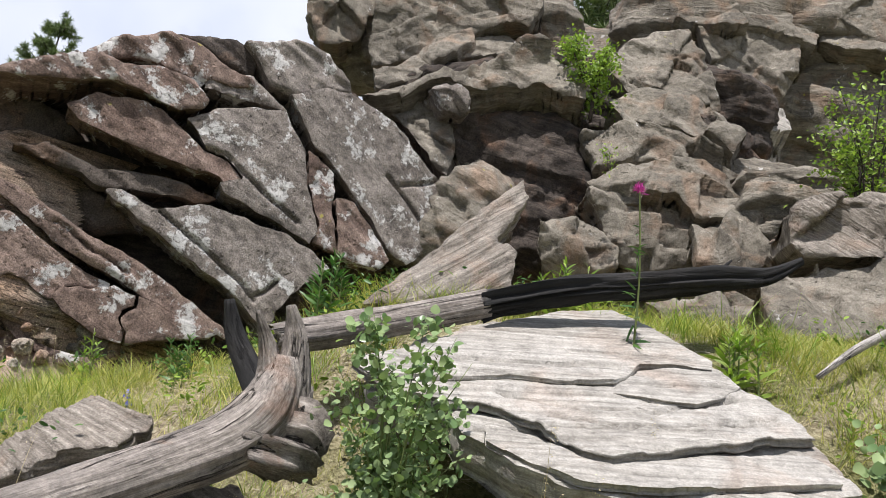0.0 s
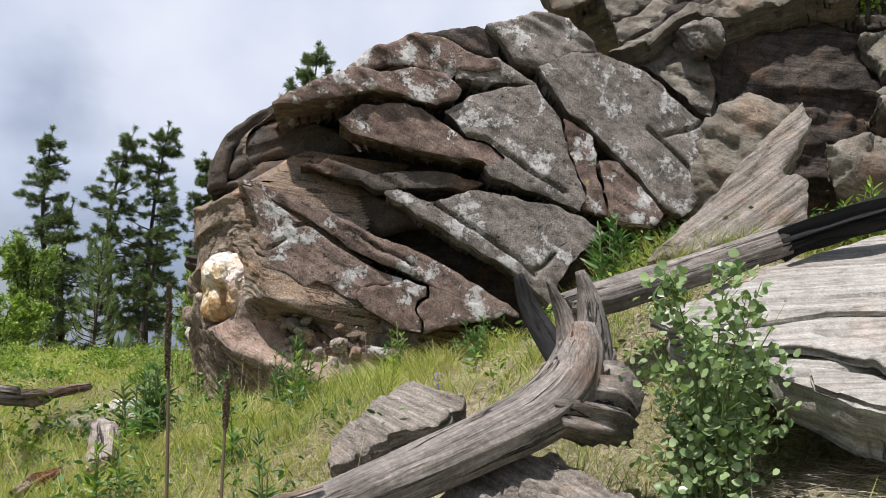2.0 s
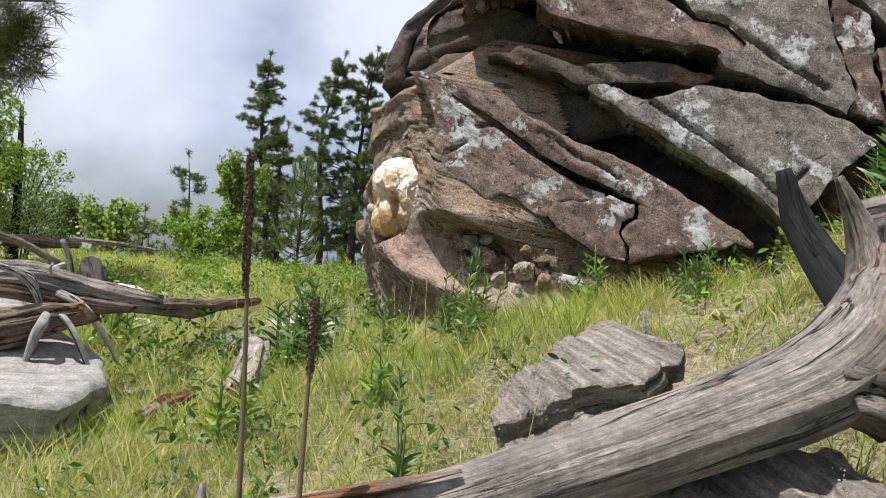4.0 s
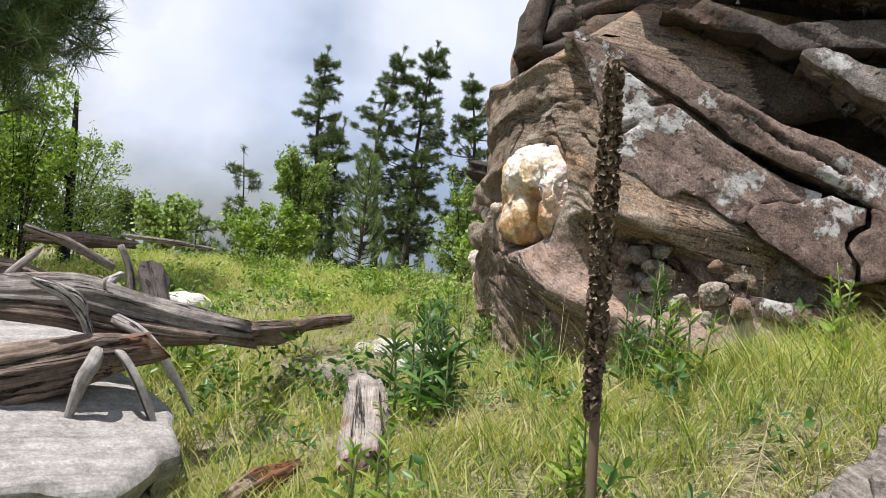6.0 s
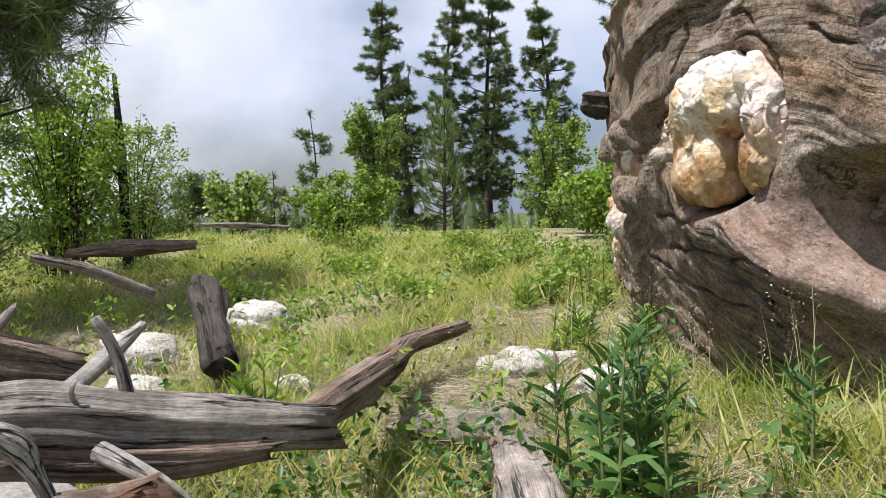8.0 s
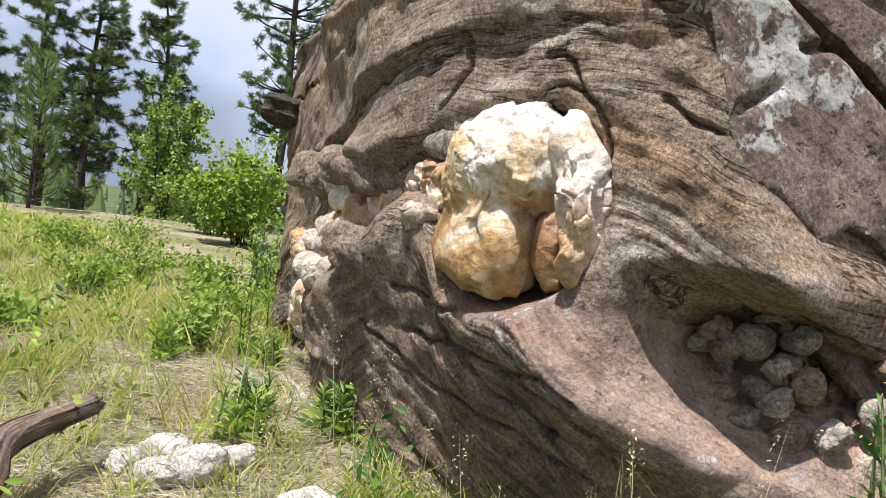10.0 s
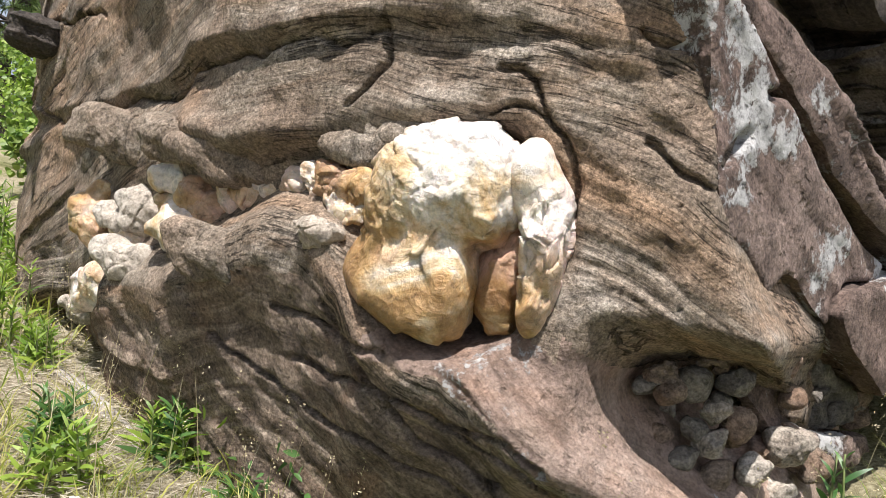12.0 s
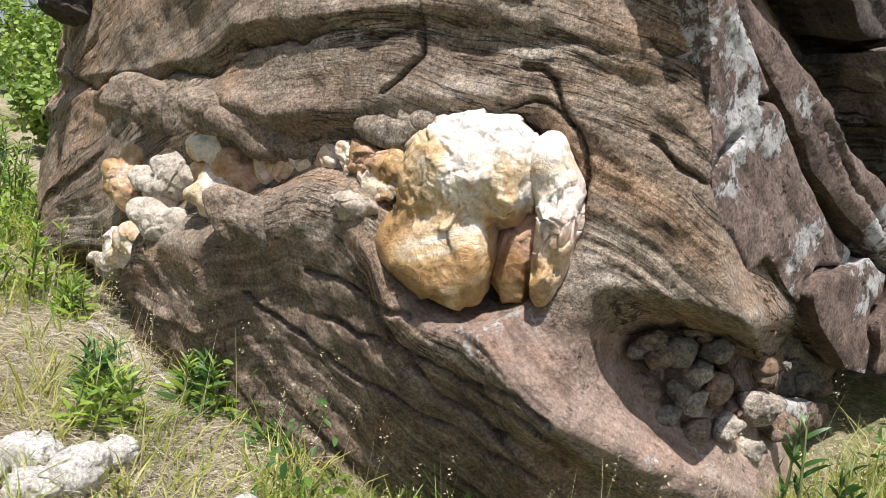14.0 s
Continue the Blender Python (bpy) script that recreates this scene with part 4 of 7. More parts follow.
def end_wall_shape(u, z):
    """Stand-out of the folded end of the outcrop from its chord, and the line of its folded beds."""
    ez, eh = lip_edge(u)
    up = z - ez
    wall = end_curve(u) - 0.03
    left = 1 - smooth_step(u, -0.55, -0.25)
    band = np.interp(u, (-2.6, -1.75, -1.56, -1.29, -0.94, -0.75, -0.42, -0.28), (0.9, 1.26, 1.38, 1.68, 1.80, 1.86, 1.94, 1.96))
    wall = wall - 0.06 * np.exp(-((z - band) / 0.10) ** 2) * left
    brow = np.interp(u, (-2.6, -1.95, -1.5, -1.06, -0.72, -0.44, -0.3, -0.07, 0.1), (1.75, 1.92, 1.98, 2.0, 1.97, 2.03, 2.10, 2.16, 2.17))
    wall = wall + 0.065 * np.exp(-((z - brow - 0.03) / 0.055) ** 2) * (1 - smooth_step(u, -0.15, 0.1)) * (0.65 + 0.35 * np.sin(u * 7.1 + 1.0))
    arch2 = np.interp(u, (-2.2, -1.54, -1.13, -0.98, -0.6, -0.38, -0.2, 0.2), (1.93, 2.05, 2.12, 2.20, 2.25, 2.31, 2.34, 2.36))
    wall = wall + 0.05 * smooth_step(z - arch2, -0.01, 0.05) * (1 - smooth_step(u, -0.3, 0.3))
    low = (1 - smooth_step(z, 1.66, 1.82)) * smooth_step(u, 0.28, 0.46)
    pocket = np.interp(u, (0.3, 0.45, 0.56, 0.63, 0.73, 0.9, 1.2), (-0.04, -0.2, -0.33, -0.38, -0.47, -0.75, -1.2))
    wall = wall * (1 - low) + np.minimum(wall, pocket) * low
    over = np.interp(u, (-0.6, -0.3, 0.0, 0.3, 0.6), (0.14, 0.16, 0.12, 0.22, 0.18))
    t = smooth_step(up, 0.0, over)
    h = eh * (1 - t) + wall * t
    deep = 0.55 + 0.85 * smooth_step(u, -0.5, 0.3)
    below = eh - deep * (0.11 * smooth_step(-up, 0.0, 0.22) + 0.16 * smooth_step(-up, 0.18, 0.7))
    niche = np.exp(-(np.maximum(np.hypot((u - 0.0) / 0.295, (z - 1.90) / 0.285) - 0.72, 0) / 0.16) ** 2)
    h = h * (1 - niche) + np.minimum(h, -0.09) * niche
    h = np.where(up < 0, below, h)
    cap = 2.60 + 0.03 * np.sin(u * 3.0)
    h = h - 1.3 * np.clip(z - cap, 0, 9) - 0.03 * smooth_step(z, cap - 0.01, cap + 0.01) + 0.025 * np.exp(-((z - cap + 0.03) / 0.03) ** 2)
    arch = z + np.where(u < 0.05, 0.16, 0.42) * (u - 0.05) ** 2
    lower = 1.7 + up + 0.06 * u
    t = smooth_step(up, 0.10, 0.42)
    fold = np.where(up < 0, lower + 0.10 * u, lower * (1 - t) + arch * t)
    return h, fold


END_CRACKS = [[(-0.28, 2.56), (-0.276, 2.41), (-0.273, 2.36), (-0.27, 2.3), (-0.266, 2.24), (-0.29, 2.18), (-0.34, 2.15)],
              [(-2.09, 1.94), (-1.54, 2.05), (-1.13, 2.12), (-0.98, 2.2), (-0.84, 2.23), (-0.6, 2.255), (-0.49, 2.29), (-0.38, 2.31), (-0.27, 2.33)],
              [(0.0, 2.19), (0.05, 2.185), (0.12, 2.19), (0.17, 2.18), (0.23, 2.15), (0.26, 2.11), (0.275, 2.04), (0.285, 1.97)],
              [(0.04, 2.29), (0.1, 2.27), (0.14, 2.25), (0.2, 2.17)],
              [(0.34, 2.4), (0.4, 2.37), (0.5, 2.37)],
              [(0.38, 2.14), (0.45, 2.11), (0.55, 2.075)],
              [(-2.63, 2.19), (-2.55, 2.09), (-2.41, 2.0), (-2.02, 1.94)],
              [(-2.53, 2.25), (-2.26, 2.34), (-1.65, 2.37)],
              [(0.09, 1.5), (0.17, 1.49), (0.27, 1.49), (0.33, 1.44)],
              [(-0.4, 1.5), (-0.17, 1.49), (0.04, 1.48), (0.18, 1.44), (0.33, 1.38)],
              [(-0.46, 1.61), (-0.26, 1.59), (-0.1, 1.57)],
              [(-0.75, 1.45), (-0.5, 1.4), (-0.2, 1.36), (0.1, 1.3), (0.3, 1.22)],
              [(-0.3, 1.66), (-0.2, 1.56), (0.0, 1.41), (0.2, 1.33)]]


def build_end_wall():
    cell = 0.0078
    us, zs = np.arange(-2.7, 1.5, cell), np.arange(0.7, 2.96, cell)
    u, z = np.meshgrid(us, zs)
    u, z = u.ravel(), z.ravel()
    q = np.c_[u, z, np.zeros(len(u))]
    wu, wz = u + 0.02 * fbm(q * 2.3, 3, 41), z + 0.02 * fbm(q * 2.3 + 9, 3, 42)
    h, fold = end_wall_shape(wu, wz)
    fold = fold + 0.035 * fbm(q * 1.9, 3, 43)
    blocks = np.clip(np.abs(vnoise(q * 1.7 + 3.3, 47)) * 14, 0, 1)
    soft = smooth_step(vnoise(q * 1.3 + 7.7, 49), -0.1, 0.5)
    step = terrace(fold * 5.5 + 0.5 * fbm(q * 1.1, 3, 60), 61, 0.12) * smooth_step(vnoise(q * 0.9 + 2.2, 62), -0.35, 0.2)
    h = h + 0.018 * step + 0.010 * terrace(fold * 13, 44, 0.2) * soft + 0.045 * fbm(q * 1.5, 5, 46, 0.55) + 0.004 * fbm(np.c_[u * 9, fold * 40, u * 0], 4, 48, 0.6) * soft
    rift = np.abs(fbm(np.c_[u * 1.6, fold * 7, u * 0 + 3], 4, 63, 0.6))
    h = h - 0.012 * np.exp(-(rift / 0.009) ** 2) * smooth_step(vnoise(q * 1.9 + 5.1, 64), 0.0, 0.3)
    h = h - 0.008 * (1 - blocks) - groove(np.c_[u, z] + 0.022 * np.c_[fbm(q * 8, 3, 51), fbm(q * 8 + 4, 3, 52)], END_CRACKS, 0.0065, 0.035)
    hollow = smooth_step(u, 0.36, 0.5) * (1 - smooth_step(z, 1.66, 1.78)) * smooth_step(z - lip_edge(u)[0], 0.08, 0.2)
    h = h + hollow * (0.07 * fbm(q * 8, 4, 59, 0.65) + 0.05 * terrace((z + 0.3 * u + 0.05 * fbm(q * 3, 3, 67)) * 11, 68, 0.15))
    under = smooth_step(lip_edge(u)[0] - z, 0.02, 0.12)
    h = h + under * 0.006 * terrace((z + 0.5 * u + 0.05 * fbm(q * 2, 3, 53)) * 15, 54, 0.25)
    corner = np.interp(z, (1.45, 1.6, 1.8, 1.9, 2.0, 2.1, 2.26, 2.37, 2.48, 2.62, 2.9), (0.86, 0.8, 0.70, 0.62, 0.575, 0.545, 0.515, 0.49, 0.46, 0.41, 0.3))
    h = h - 5.0 * np.clip(u - corner, 0, 1) * smooth_step(z - lip_edge(u)[0], 0.12, 0.2)
    v = END_O + np.outer(u, END_U) + np.outer(h, END_N)
    v[:, 2] = z
    nx, nz = len(us), len(zs)
    i = np.arange(nx * nz).reshape(nz, nx)
    f = np.stack([i[:-1, :-1], i[:-1, 1:], i[1:, 1:], i[1:, :-1]], -1).reshape(-1, 4)
    gone = z < ground_height(v[:, 0], v[:, 1]) - 0.25
    f = f[~gone[f].all(1)]
    before = (u > corner + 0.16) & (z > lip_edge(u)[0] + 0.17)
    before |= ((v - FACE_O) @ FACE_N > -0.03) & (z > 2.64)
    f = f[~before[f].any(1)]
    ob = settle(link_mesh("end_wall", v, f, M_FOLD, outcrop, "folded grey and rust-brown bedded rock", np.c_[u, h, fold]))
    ob.data.materials.append(M_RAMP)
    ob.data.materials.append(M_UNDER)
    up = (z - lip_edge(u)[0] + 0.05 * fbm(q * 5, 4, 65))[f[:, 0]]
    red = (up > -0.04) & (up < 0.17 + 0.06 * (u[f[:, 0]] > 0.3)) & ((u + 0.1 * fbm(q * 4, 4, 66))[f[:, 0]] > -0.12)
    ob.data.polygons.foreach_set("material_index", np.where(red, 1, np.where(up < -0.08, 2, 0)).astype(np.int32))


build_end_wall()


def build_upper_wall():
    """The rounded bed that overhangs the folded wall."""
    cell = 0.02
    us, zs = np.arange(-3.0, 0.75, cell), np.arange(2.45, 3.62, cell)
    u, z = np.meshgrid(us, zs)
    u, z = u.ravel(), z.ravel()
    q = np.c_[u, z, np.zeros(len(u)) + 4.0]
    foot = 2.70 + 0.05 * np.sin(u * 2.1) + 0.03 * fbm(q * 2, 2, 55)
    top = np.interp(u, (-3.0, -1.6, -0.9, 0.2, 0.75), (2.9, 3.15, 3.25, 3.35, 3.2))
    h = end_curve(u) - 0.14 - 0.16 * smooth_step(u, -0.5, 0.2) - 0.2 * (1 - smooth_step(z - foot, -0.12, 0.06)) + 0.07 * np.sin(np.clip((z - foot) / 0.5, 0, 1) * math.pi) - 1.6 * np.clip(z - top + 0.25, 0, 9) ** 1.7 - 0.5 * smooth_step(u, 0.0, 0.6)
    h = h - 1.2 * np.clip(-2.3 - u, 0, 9) + 0.05 * fbm(q * 1.4, 4, 56) + 0.02 * terrace((z + 0.12 * u + 0.05 * fbm(q, 2, 57)) * 7, 58, 0.3)
    v = END_O + np.outer(u, END_U) + np.outer(h, END_N)
    v[:, 2] = z
    i = np.arange(len(us) * len(zs)).reshape(len(zs), len(us))
    f = np.stack([i[:-1, :-1], i[:-1, 1:], i[1:, 1:], i[1:, :-1]], -1).reshape(-1, 4)
    before = ((v - FACE_O) @ FACE_N > -0.42) & (u > -0.2)
    f = f[~before[f].any(1)]
    settle(link_mesh("upper_wall", v, f, M_FOLD, outcrop, "smooth tan overhanging bed", np.c_[u, h, z + 0.1 * u]))


build_upper_wall()


# filler behind the slabs, coloured dark for the shade between them
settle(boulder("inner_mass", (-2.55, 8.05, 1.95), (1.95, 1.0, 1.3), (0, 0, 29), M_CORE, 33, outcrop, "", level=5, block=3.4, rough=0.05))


def end_place(u, z, h):
    p = END_O + u * END_U + h * END_N
    return np.array([p[0], p[1], z])


def lobed(name, place, lobes, material, parent, seed, level=5, rough=0.01, stain=0.0, swing=0.0, facets=0, span=0.06, label="", blocks=0):
    """A knobbly mass: the outer hull of egg-shaped lobes about one centre, given along the wall, up and out, broken into flat facets."""
    mu, mz, mh = lobes[0][:3]
    lobes = [(l[0] - mu, l[1] - mz, l[2] - mh, *l[3:]) for l in lobes]
    place = place + mu * END_U + mh * END_N + np.array([0, 0, mz])
    d, faces = sphere(level)
    best = np.full(len(d), 0.02 ** 14)
    for cu, cz, ch, ru, rz, rh in lobes:
        s = np.array([ru, rh, rz])
        c = np.array([cu, ch, cz]) / s
        e = d / s
        a, b, k = (e * e).sum(1), e @ c, c @ c - 1
        disc = b * b - a * k
        r = np.maximum(np.where(disc > 0, (b + np.sqrt(np.maximum(disc, 0))) / a, 0), 0)
        best = best + r ** 14
    best = best ** (1 / 14)
    tri = np.array(faces)
    for k in range(7 if level > 5 else 2):
        total, count = np.zeros(len(d)), np.zeros(len(d))
        for c in range(3):
            np.add.at(total, tri[:, c], best[tri[:, (c + 1) % 3]] + best[tri[:, (c + 2) % 3]])
            np.add.at(count, tri[:, c], 2)
        best = 0.3 * best + 0.7 * total / count
    p = d * best[:, None]
    rng = np.random.default_rng(seed)
    for k in range(facets):
        i = rng.integers(len(p))
        s, r = p[i].copy(), span * rng.uniform(0.5, 1.3)
        close = np.linalg.norm(p - s, axis=1) < r
        way = d[i] + rng.normal(0, 0.2, 3) + np.array([0, 0.6, 0])
        way /= np.linalg.norm(way)
        over = (p[close] - s) @ way + r * rng.uniform(0.0, 0.05)
        p[close] -= np.outer(np.clip(over, 0, r * 0.3) * 0.7, way)
    if blocks:
        seeds, lift, lean = p[rng.integers(len(p), size=blocks)], rng.normal(0, 0.0022, blocks), rng.normal(0, 0.10, (blocks, 3))
        far = ((p[:, None, :] + 0.008 * fbm(p * 30, 2, seed + 8)[:, None, None] - seeds[None]) ** 2).sum(2)
        order = np.argsort(far, axis=1)[:, :2]
        first, second = (np.sqrt(np.take_along_axis(far, order[:, k:k + 1], 1)[:, 0]) for k in (0, 1))
        own = order[:, 0]
        step = lift[own] + np.clip(((p - seeds[own]) * lean[own]).sum(1), -0.008, 0.008) - 0.0045 * np.exp(-((second - first) / 0.003) ** 2)
        p = p + d * step[:, None]
    p = p + d * (0.75 * rough * fbm(p * 10, 4, seed, 0.55))[:, None]
    c, s = math.cos(radians(swing)), math.sin(radians(swing))
    v = place + np.outer(p[:, 0], c * END_U - s * END_N) + np.outer(p[:, 1], c * END_N + s * END_U) + np.outer(p[:, 2], (0, 0, 1))
    return settle(link_mesh(name, v, faces, material, parent, label, np.c_[p[:, 0], p[:, 1], (p[:, 2] + mz) / 0.27 * (1 if level > 5 else 0) + stain]))


NODULE = (0.002, 1.886, -0.005)
LEFT_LOBES = [(-0.03, 0.10, 0.06, 0.185, 0.16, 0.14), (0.06, 0.14, 0.065, 0.08, 0.125, 0.12), (-0.11, 0.03, 0.05, 0.11, 0.13, 0.12), (-0.06, -0.135, 0.075, 0.14, 0.10, 0.115), (-0.185, -0.12, 0.05, 0.082, 0.08, 0.085), (0.048, -0.11, 0.085, 0.042, 0.085, 0.11), (-0.03, -0.035, 0.085, 0.09, 0.05, 0.10), (-0.15, -0.05, 0.075, 0.05, 0.05, 0.08), (0.0, -0.185, 0.07, 0.085, 0.05, 0.10), (0.10, 0.06, 0.085, 0.035, 0.06, 0.10)]
RIGHT_LOBES = [(0.222, 0.02, 0.055, 0.056, 0.155, 0.1), (0.168, 0.165, 0.045, 0.055, 0.095, 0.092), (0.226, -0.085, 0.05, 0.042, 0.09, 0.09), (0.24, 0.01, 0.03, 0.036, 0.105, 0.09)]
CLEFT_LOBES = [(0.130, -0.061, -0.005, 0.085, 0.160, 0.085), (0.15, -0.176, 0.0, 0.031, 0.034, 0.051)]
NUBS = [(-1.02, 1.86, 0.09, 0.055, 3), (-0.914, 1.84, 0.06, 0.05, 2), (-1.0, 1.78, 0.07, 0.05, 3), (-0.94, 1.71, 0.085, 0.06, 3), (-0.85, 1.80, 0.065, 0.045, 2), (-1.287, 1.726, 0.065, 0.05, 0), (-1.40, 1.665, 0.075, 0.05, 0), (-1.236, 1.562, 0.09, 0.055, 4), (-1.60, 1.638, 0.07, 0.09, 2), (-1.455, 1.45, 0.065, 0.055, 3), (-1.56, 1.37, 0.065, 0.055, 3), (-1.75, 1.263, 0.09, 0.042, 4), (-1.33, 1.63, 0.06, 0.05, 3)]
NUBS += [(-0.748, 1.856, 0.06, 0.04, 3), (-0.676, 1.877, 0.05, 0.042, 2), (-0.585, 1.903, 0.05, 0.032, 3), (-0.507, 1.926, 0.05, 0.034, 3), (-0.423, 1.944, 0.045, 0.034, 3), (-0.358, 1.955, 0.048, 0.042, 2), (-0.285, 1.955, 0.045, 0.04, 2), (-0.29, 1.895, 0.05, 0.03, 3), (-0.333, 1.84, 0.05, 0.03, 4), (-0.286, 2.045, 0.10, 0.042, 1), (-0.19, 2.091, 0.10, 0.04, 1), (-0.11, 2.13, 0.09, 0.03, 1), (-0.988, 1.99, 0.12, 0.055, 1), (-0.79, 1.965, 0.12, 0.055, 1), (-1.48, 1.95, 0.18, 0.06, 1), (-0.72, 1.70, 0.12, 0.05, 1)]
COBBLES = [(0.62, 1.585, 0.042, 0.04, 2), (0.632, 1.50, 0.048, 0.045, 2), (0.725, 1.44, 0.05, 0.045, 2), (0.56, 1.643, 0.05, 0.035, 0), (0.50, 1.66, 0.05, 0.04, 1), (0.53, 1.57, 0.04, 0.03, 0), (0.58, 1.53, 0.035, 0.03, 0), (0.52, 1.62, 0.035, 0.03, 1), (0.66, 1.66, 0.045, 0.035, 0), (0.68, 1.55, 0.03, 0.05, 1), (0.57, 1.47, 0.04, 0.03, 0), (0.66, 1.43, 0.04, 0.03, 1), (0.78, 1.38, 0.06, 0.045, 2), (0.80, 1.50, 0.06, 0.06, 2), (0.86, 1.44, 0.05, 0.05, 1), (0.60, 1.70, 0.05, 0.03, 1)]
nodule_place = end_place(*NODULE)
lobed("quartz_cleft", nodule_place, CLEFT_LOBES, M_QUARTZ, outcrop, 4, 5, 0.012, -1.5, 0.0, 60, 0.05, "honey-brown quartz at the back of the cleft")
lobed("quartz_nodule", nodule_place, LEFT_LOBES, M_QUARTZ, outcrop, 5, 6, 0.008, -0.25, 0.0, 70, 0.05, "milky white quartz nodule stained honey-yellow", 110)
lobed("quartz_pillar", nodule_place, RIGHT_LOBES, M_QUARTZ, outcrop, 6, 6, 0.008, -0.2, 0.0, 40, 0.05, "cream quartz pillar split from the nodule", 40)
nub_rng = random.Random(4)
for k, (u, z, ru, rz, kind) in enumerate(NUBS):
    h, _ = end_wall_shape(np.array([u]), np.array([z]))
    ru, rz = ru * 1.45, rz * 1.3
    lobes = [(0, 0, 0, ru * 0.9, rz * 0.85, min(ru, rz) * 0.6)]
    for j in range(5):
        a = nub_rng.uniform(0, 6.28)
        s = nub_rng.uniform(0.35, 0.65)
        lobes.append((0.7 * ru * math.cos(a), 0.7 * rz * math.sin(a), min(ru, rz) * nub_rng.uniform(-0.3, 0.05), ru * s, rz * s, min(ru, rz) * 0.55))
    lobed("rock_nub" if kind == 1 else "quartz_nub", end_place(u, z, float(h[0]) + (0.006 if kind == 1 or u < -0.95 else 0.028)), lobes, (M_CREAM, M_FOLD, M_QUARTZ, M_QUARTZ, M_CREAM)[kind], outcrop, 20 + k, 5, 0.012, (0, 0, -0.9, 0.1, 0)[kind], 0.0, 26, 0.04, blocks=0 if kind == 1 else 8)
cobble_rng = np.random.default_rng(31)
COBBLES += [(float(cobble_rng.uniform(0.4, 0.92)), float(cobble_rng.uniform(1.36, 1.74)), float(r), float(r * cobble_rng.uniform(0.7, 1.0)), int(k)) for r, k in zip(cobble_rng.uniform(0.018, 0.04, 18), cobble_rng.integers(0, 2, 18))]
for k, (u, z, ru, rz, kind) in enumerate(COBBLES):
    if z < float(lip_edge(u)[0]) + 0.06:
        continue
    h = float(np.interp(u, (0.4, 0.5, 0.56, 0.63, 0.73, 0.95), (-0.08, -0.15, -0.205, -0.235, -0.335, -0.7))) - (0.045 if k >= 16 else 0.012)
    lobes = [(0, 0, 0, ru, rz, min(ru, rz)), (0.3 * ru, 0.4 * rz, 0, ru * 0.7, rz * 0.6, min(ru, rz)), (-0.4 * ru, -0.3 * rz, 0, ru * 0.6, rz * 0.7, min(ru, rz) * 0.9)]
    lobed("cobble", end_place(u, z, h), lobes, (M_COBBLE, M_UNDER, M_PEBBLE)[kind], outcrop, 60 + k, 5 if k < 16 else 4, 0.02, 0.0, 30.0, 24, 0.05)

pocket_rng = np.random.default_rng(8)
for outline, back, most in ((CONGLOMERATE, -0.272, 60), (SIDE_POCKET, -0.165, 22)):
    spots = pocket_rng.uniform(np.min(outline, 0), np.max(outline, 0), (260, 2))
    spots = spots[outline_distance(spots, np.array(outline, dtype=float))[0] > 0.02][:most]
    for k, (u, w) in enumerate(spots):
        r = float(pocket_rng.uniform(0.02, 0.055))
        spot = FACE_O + u * FACE_U + w * FACE_V + (back + 0.25 * r) * FACE_N
        lobed("cobble", spot, [(0, 0, 0, r, r * 0.8, r * 0.8), (0.35 * r, 0.3 * r, 0, r * 0.75, r * 0.6, r * 0.7), (-0.4 * r, -0.3 * r, 0, r * 0.6, r * 0.6, r * 0.7)], (M_COBBLE, M_UNDER, M_COBBLE, M_TAN, M_UNDER, M_COBBLE, M_PEBBLE)[k % 7], outcrop, 90 + k, 4, 0.02, 0.0, 60.0, 10, 0.03)

# ---- blocks of the cliff above and beside it ----
BACK_ROCKS = [
    # place, half size, turn, material, seed, blockiness, label
    ((-0.9, 10.2, 5.9), (1.4, 0.7, 0.8), (4, -8, 6), M_TAN, 11, 4.0, "tan rock mass behind the high blocks"),
    # the M_CORE masses fill gaps, with the gaps' shade in their colour
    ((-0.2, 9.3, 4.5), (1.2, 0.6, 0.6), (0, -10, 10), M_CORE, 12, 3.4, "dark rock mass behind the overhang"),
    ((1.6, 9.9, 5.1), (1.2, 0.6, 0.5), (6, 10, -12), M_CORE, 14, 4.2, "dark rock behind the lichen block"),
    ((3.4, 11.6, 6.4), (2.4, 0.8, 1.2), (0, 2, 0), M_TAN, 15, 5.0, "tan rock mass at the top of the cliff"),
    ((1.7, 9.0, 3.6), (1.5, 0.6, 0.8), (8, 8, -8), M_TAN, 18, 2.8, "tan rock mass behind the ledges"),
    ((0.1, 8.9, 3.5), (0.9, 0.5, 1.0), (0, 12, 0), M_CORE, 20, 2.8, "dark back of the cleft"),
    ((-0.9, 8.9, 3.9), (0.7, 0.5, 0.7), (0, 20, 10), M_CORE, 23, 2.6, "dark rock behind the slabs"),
    ((2.2, 12.6, 4.6), (4.6, 1.2, 2.2), (0, 4, 0), M_TAN, 25, 3.4, "back wall of the tan cliff"),
    ((2.9, 8.3, 3.4), (1.0, 0.6, 0.55), (0, 4, 4), M_TAN, 29, 3.0, "tan ledge behind the bush"),
    ((-0.4, 7.75, 3.0), (0.36, 0.3, 0.55), (0, 28, 0), M_TAN, 28, 2.6, "leaning brown rock beside the slabs"),
    ((-5.50, 7.72, 2.28), (0.12, 0.15, 0.08), (0, 10, 20), M_DOME, 31, 2.8, "dark knob of rock on the outcrop's end"),
]
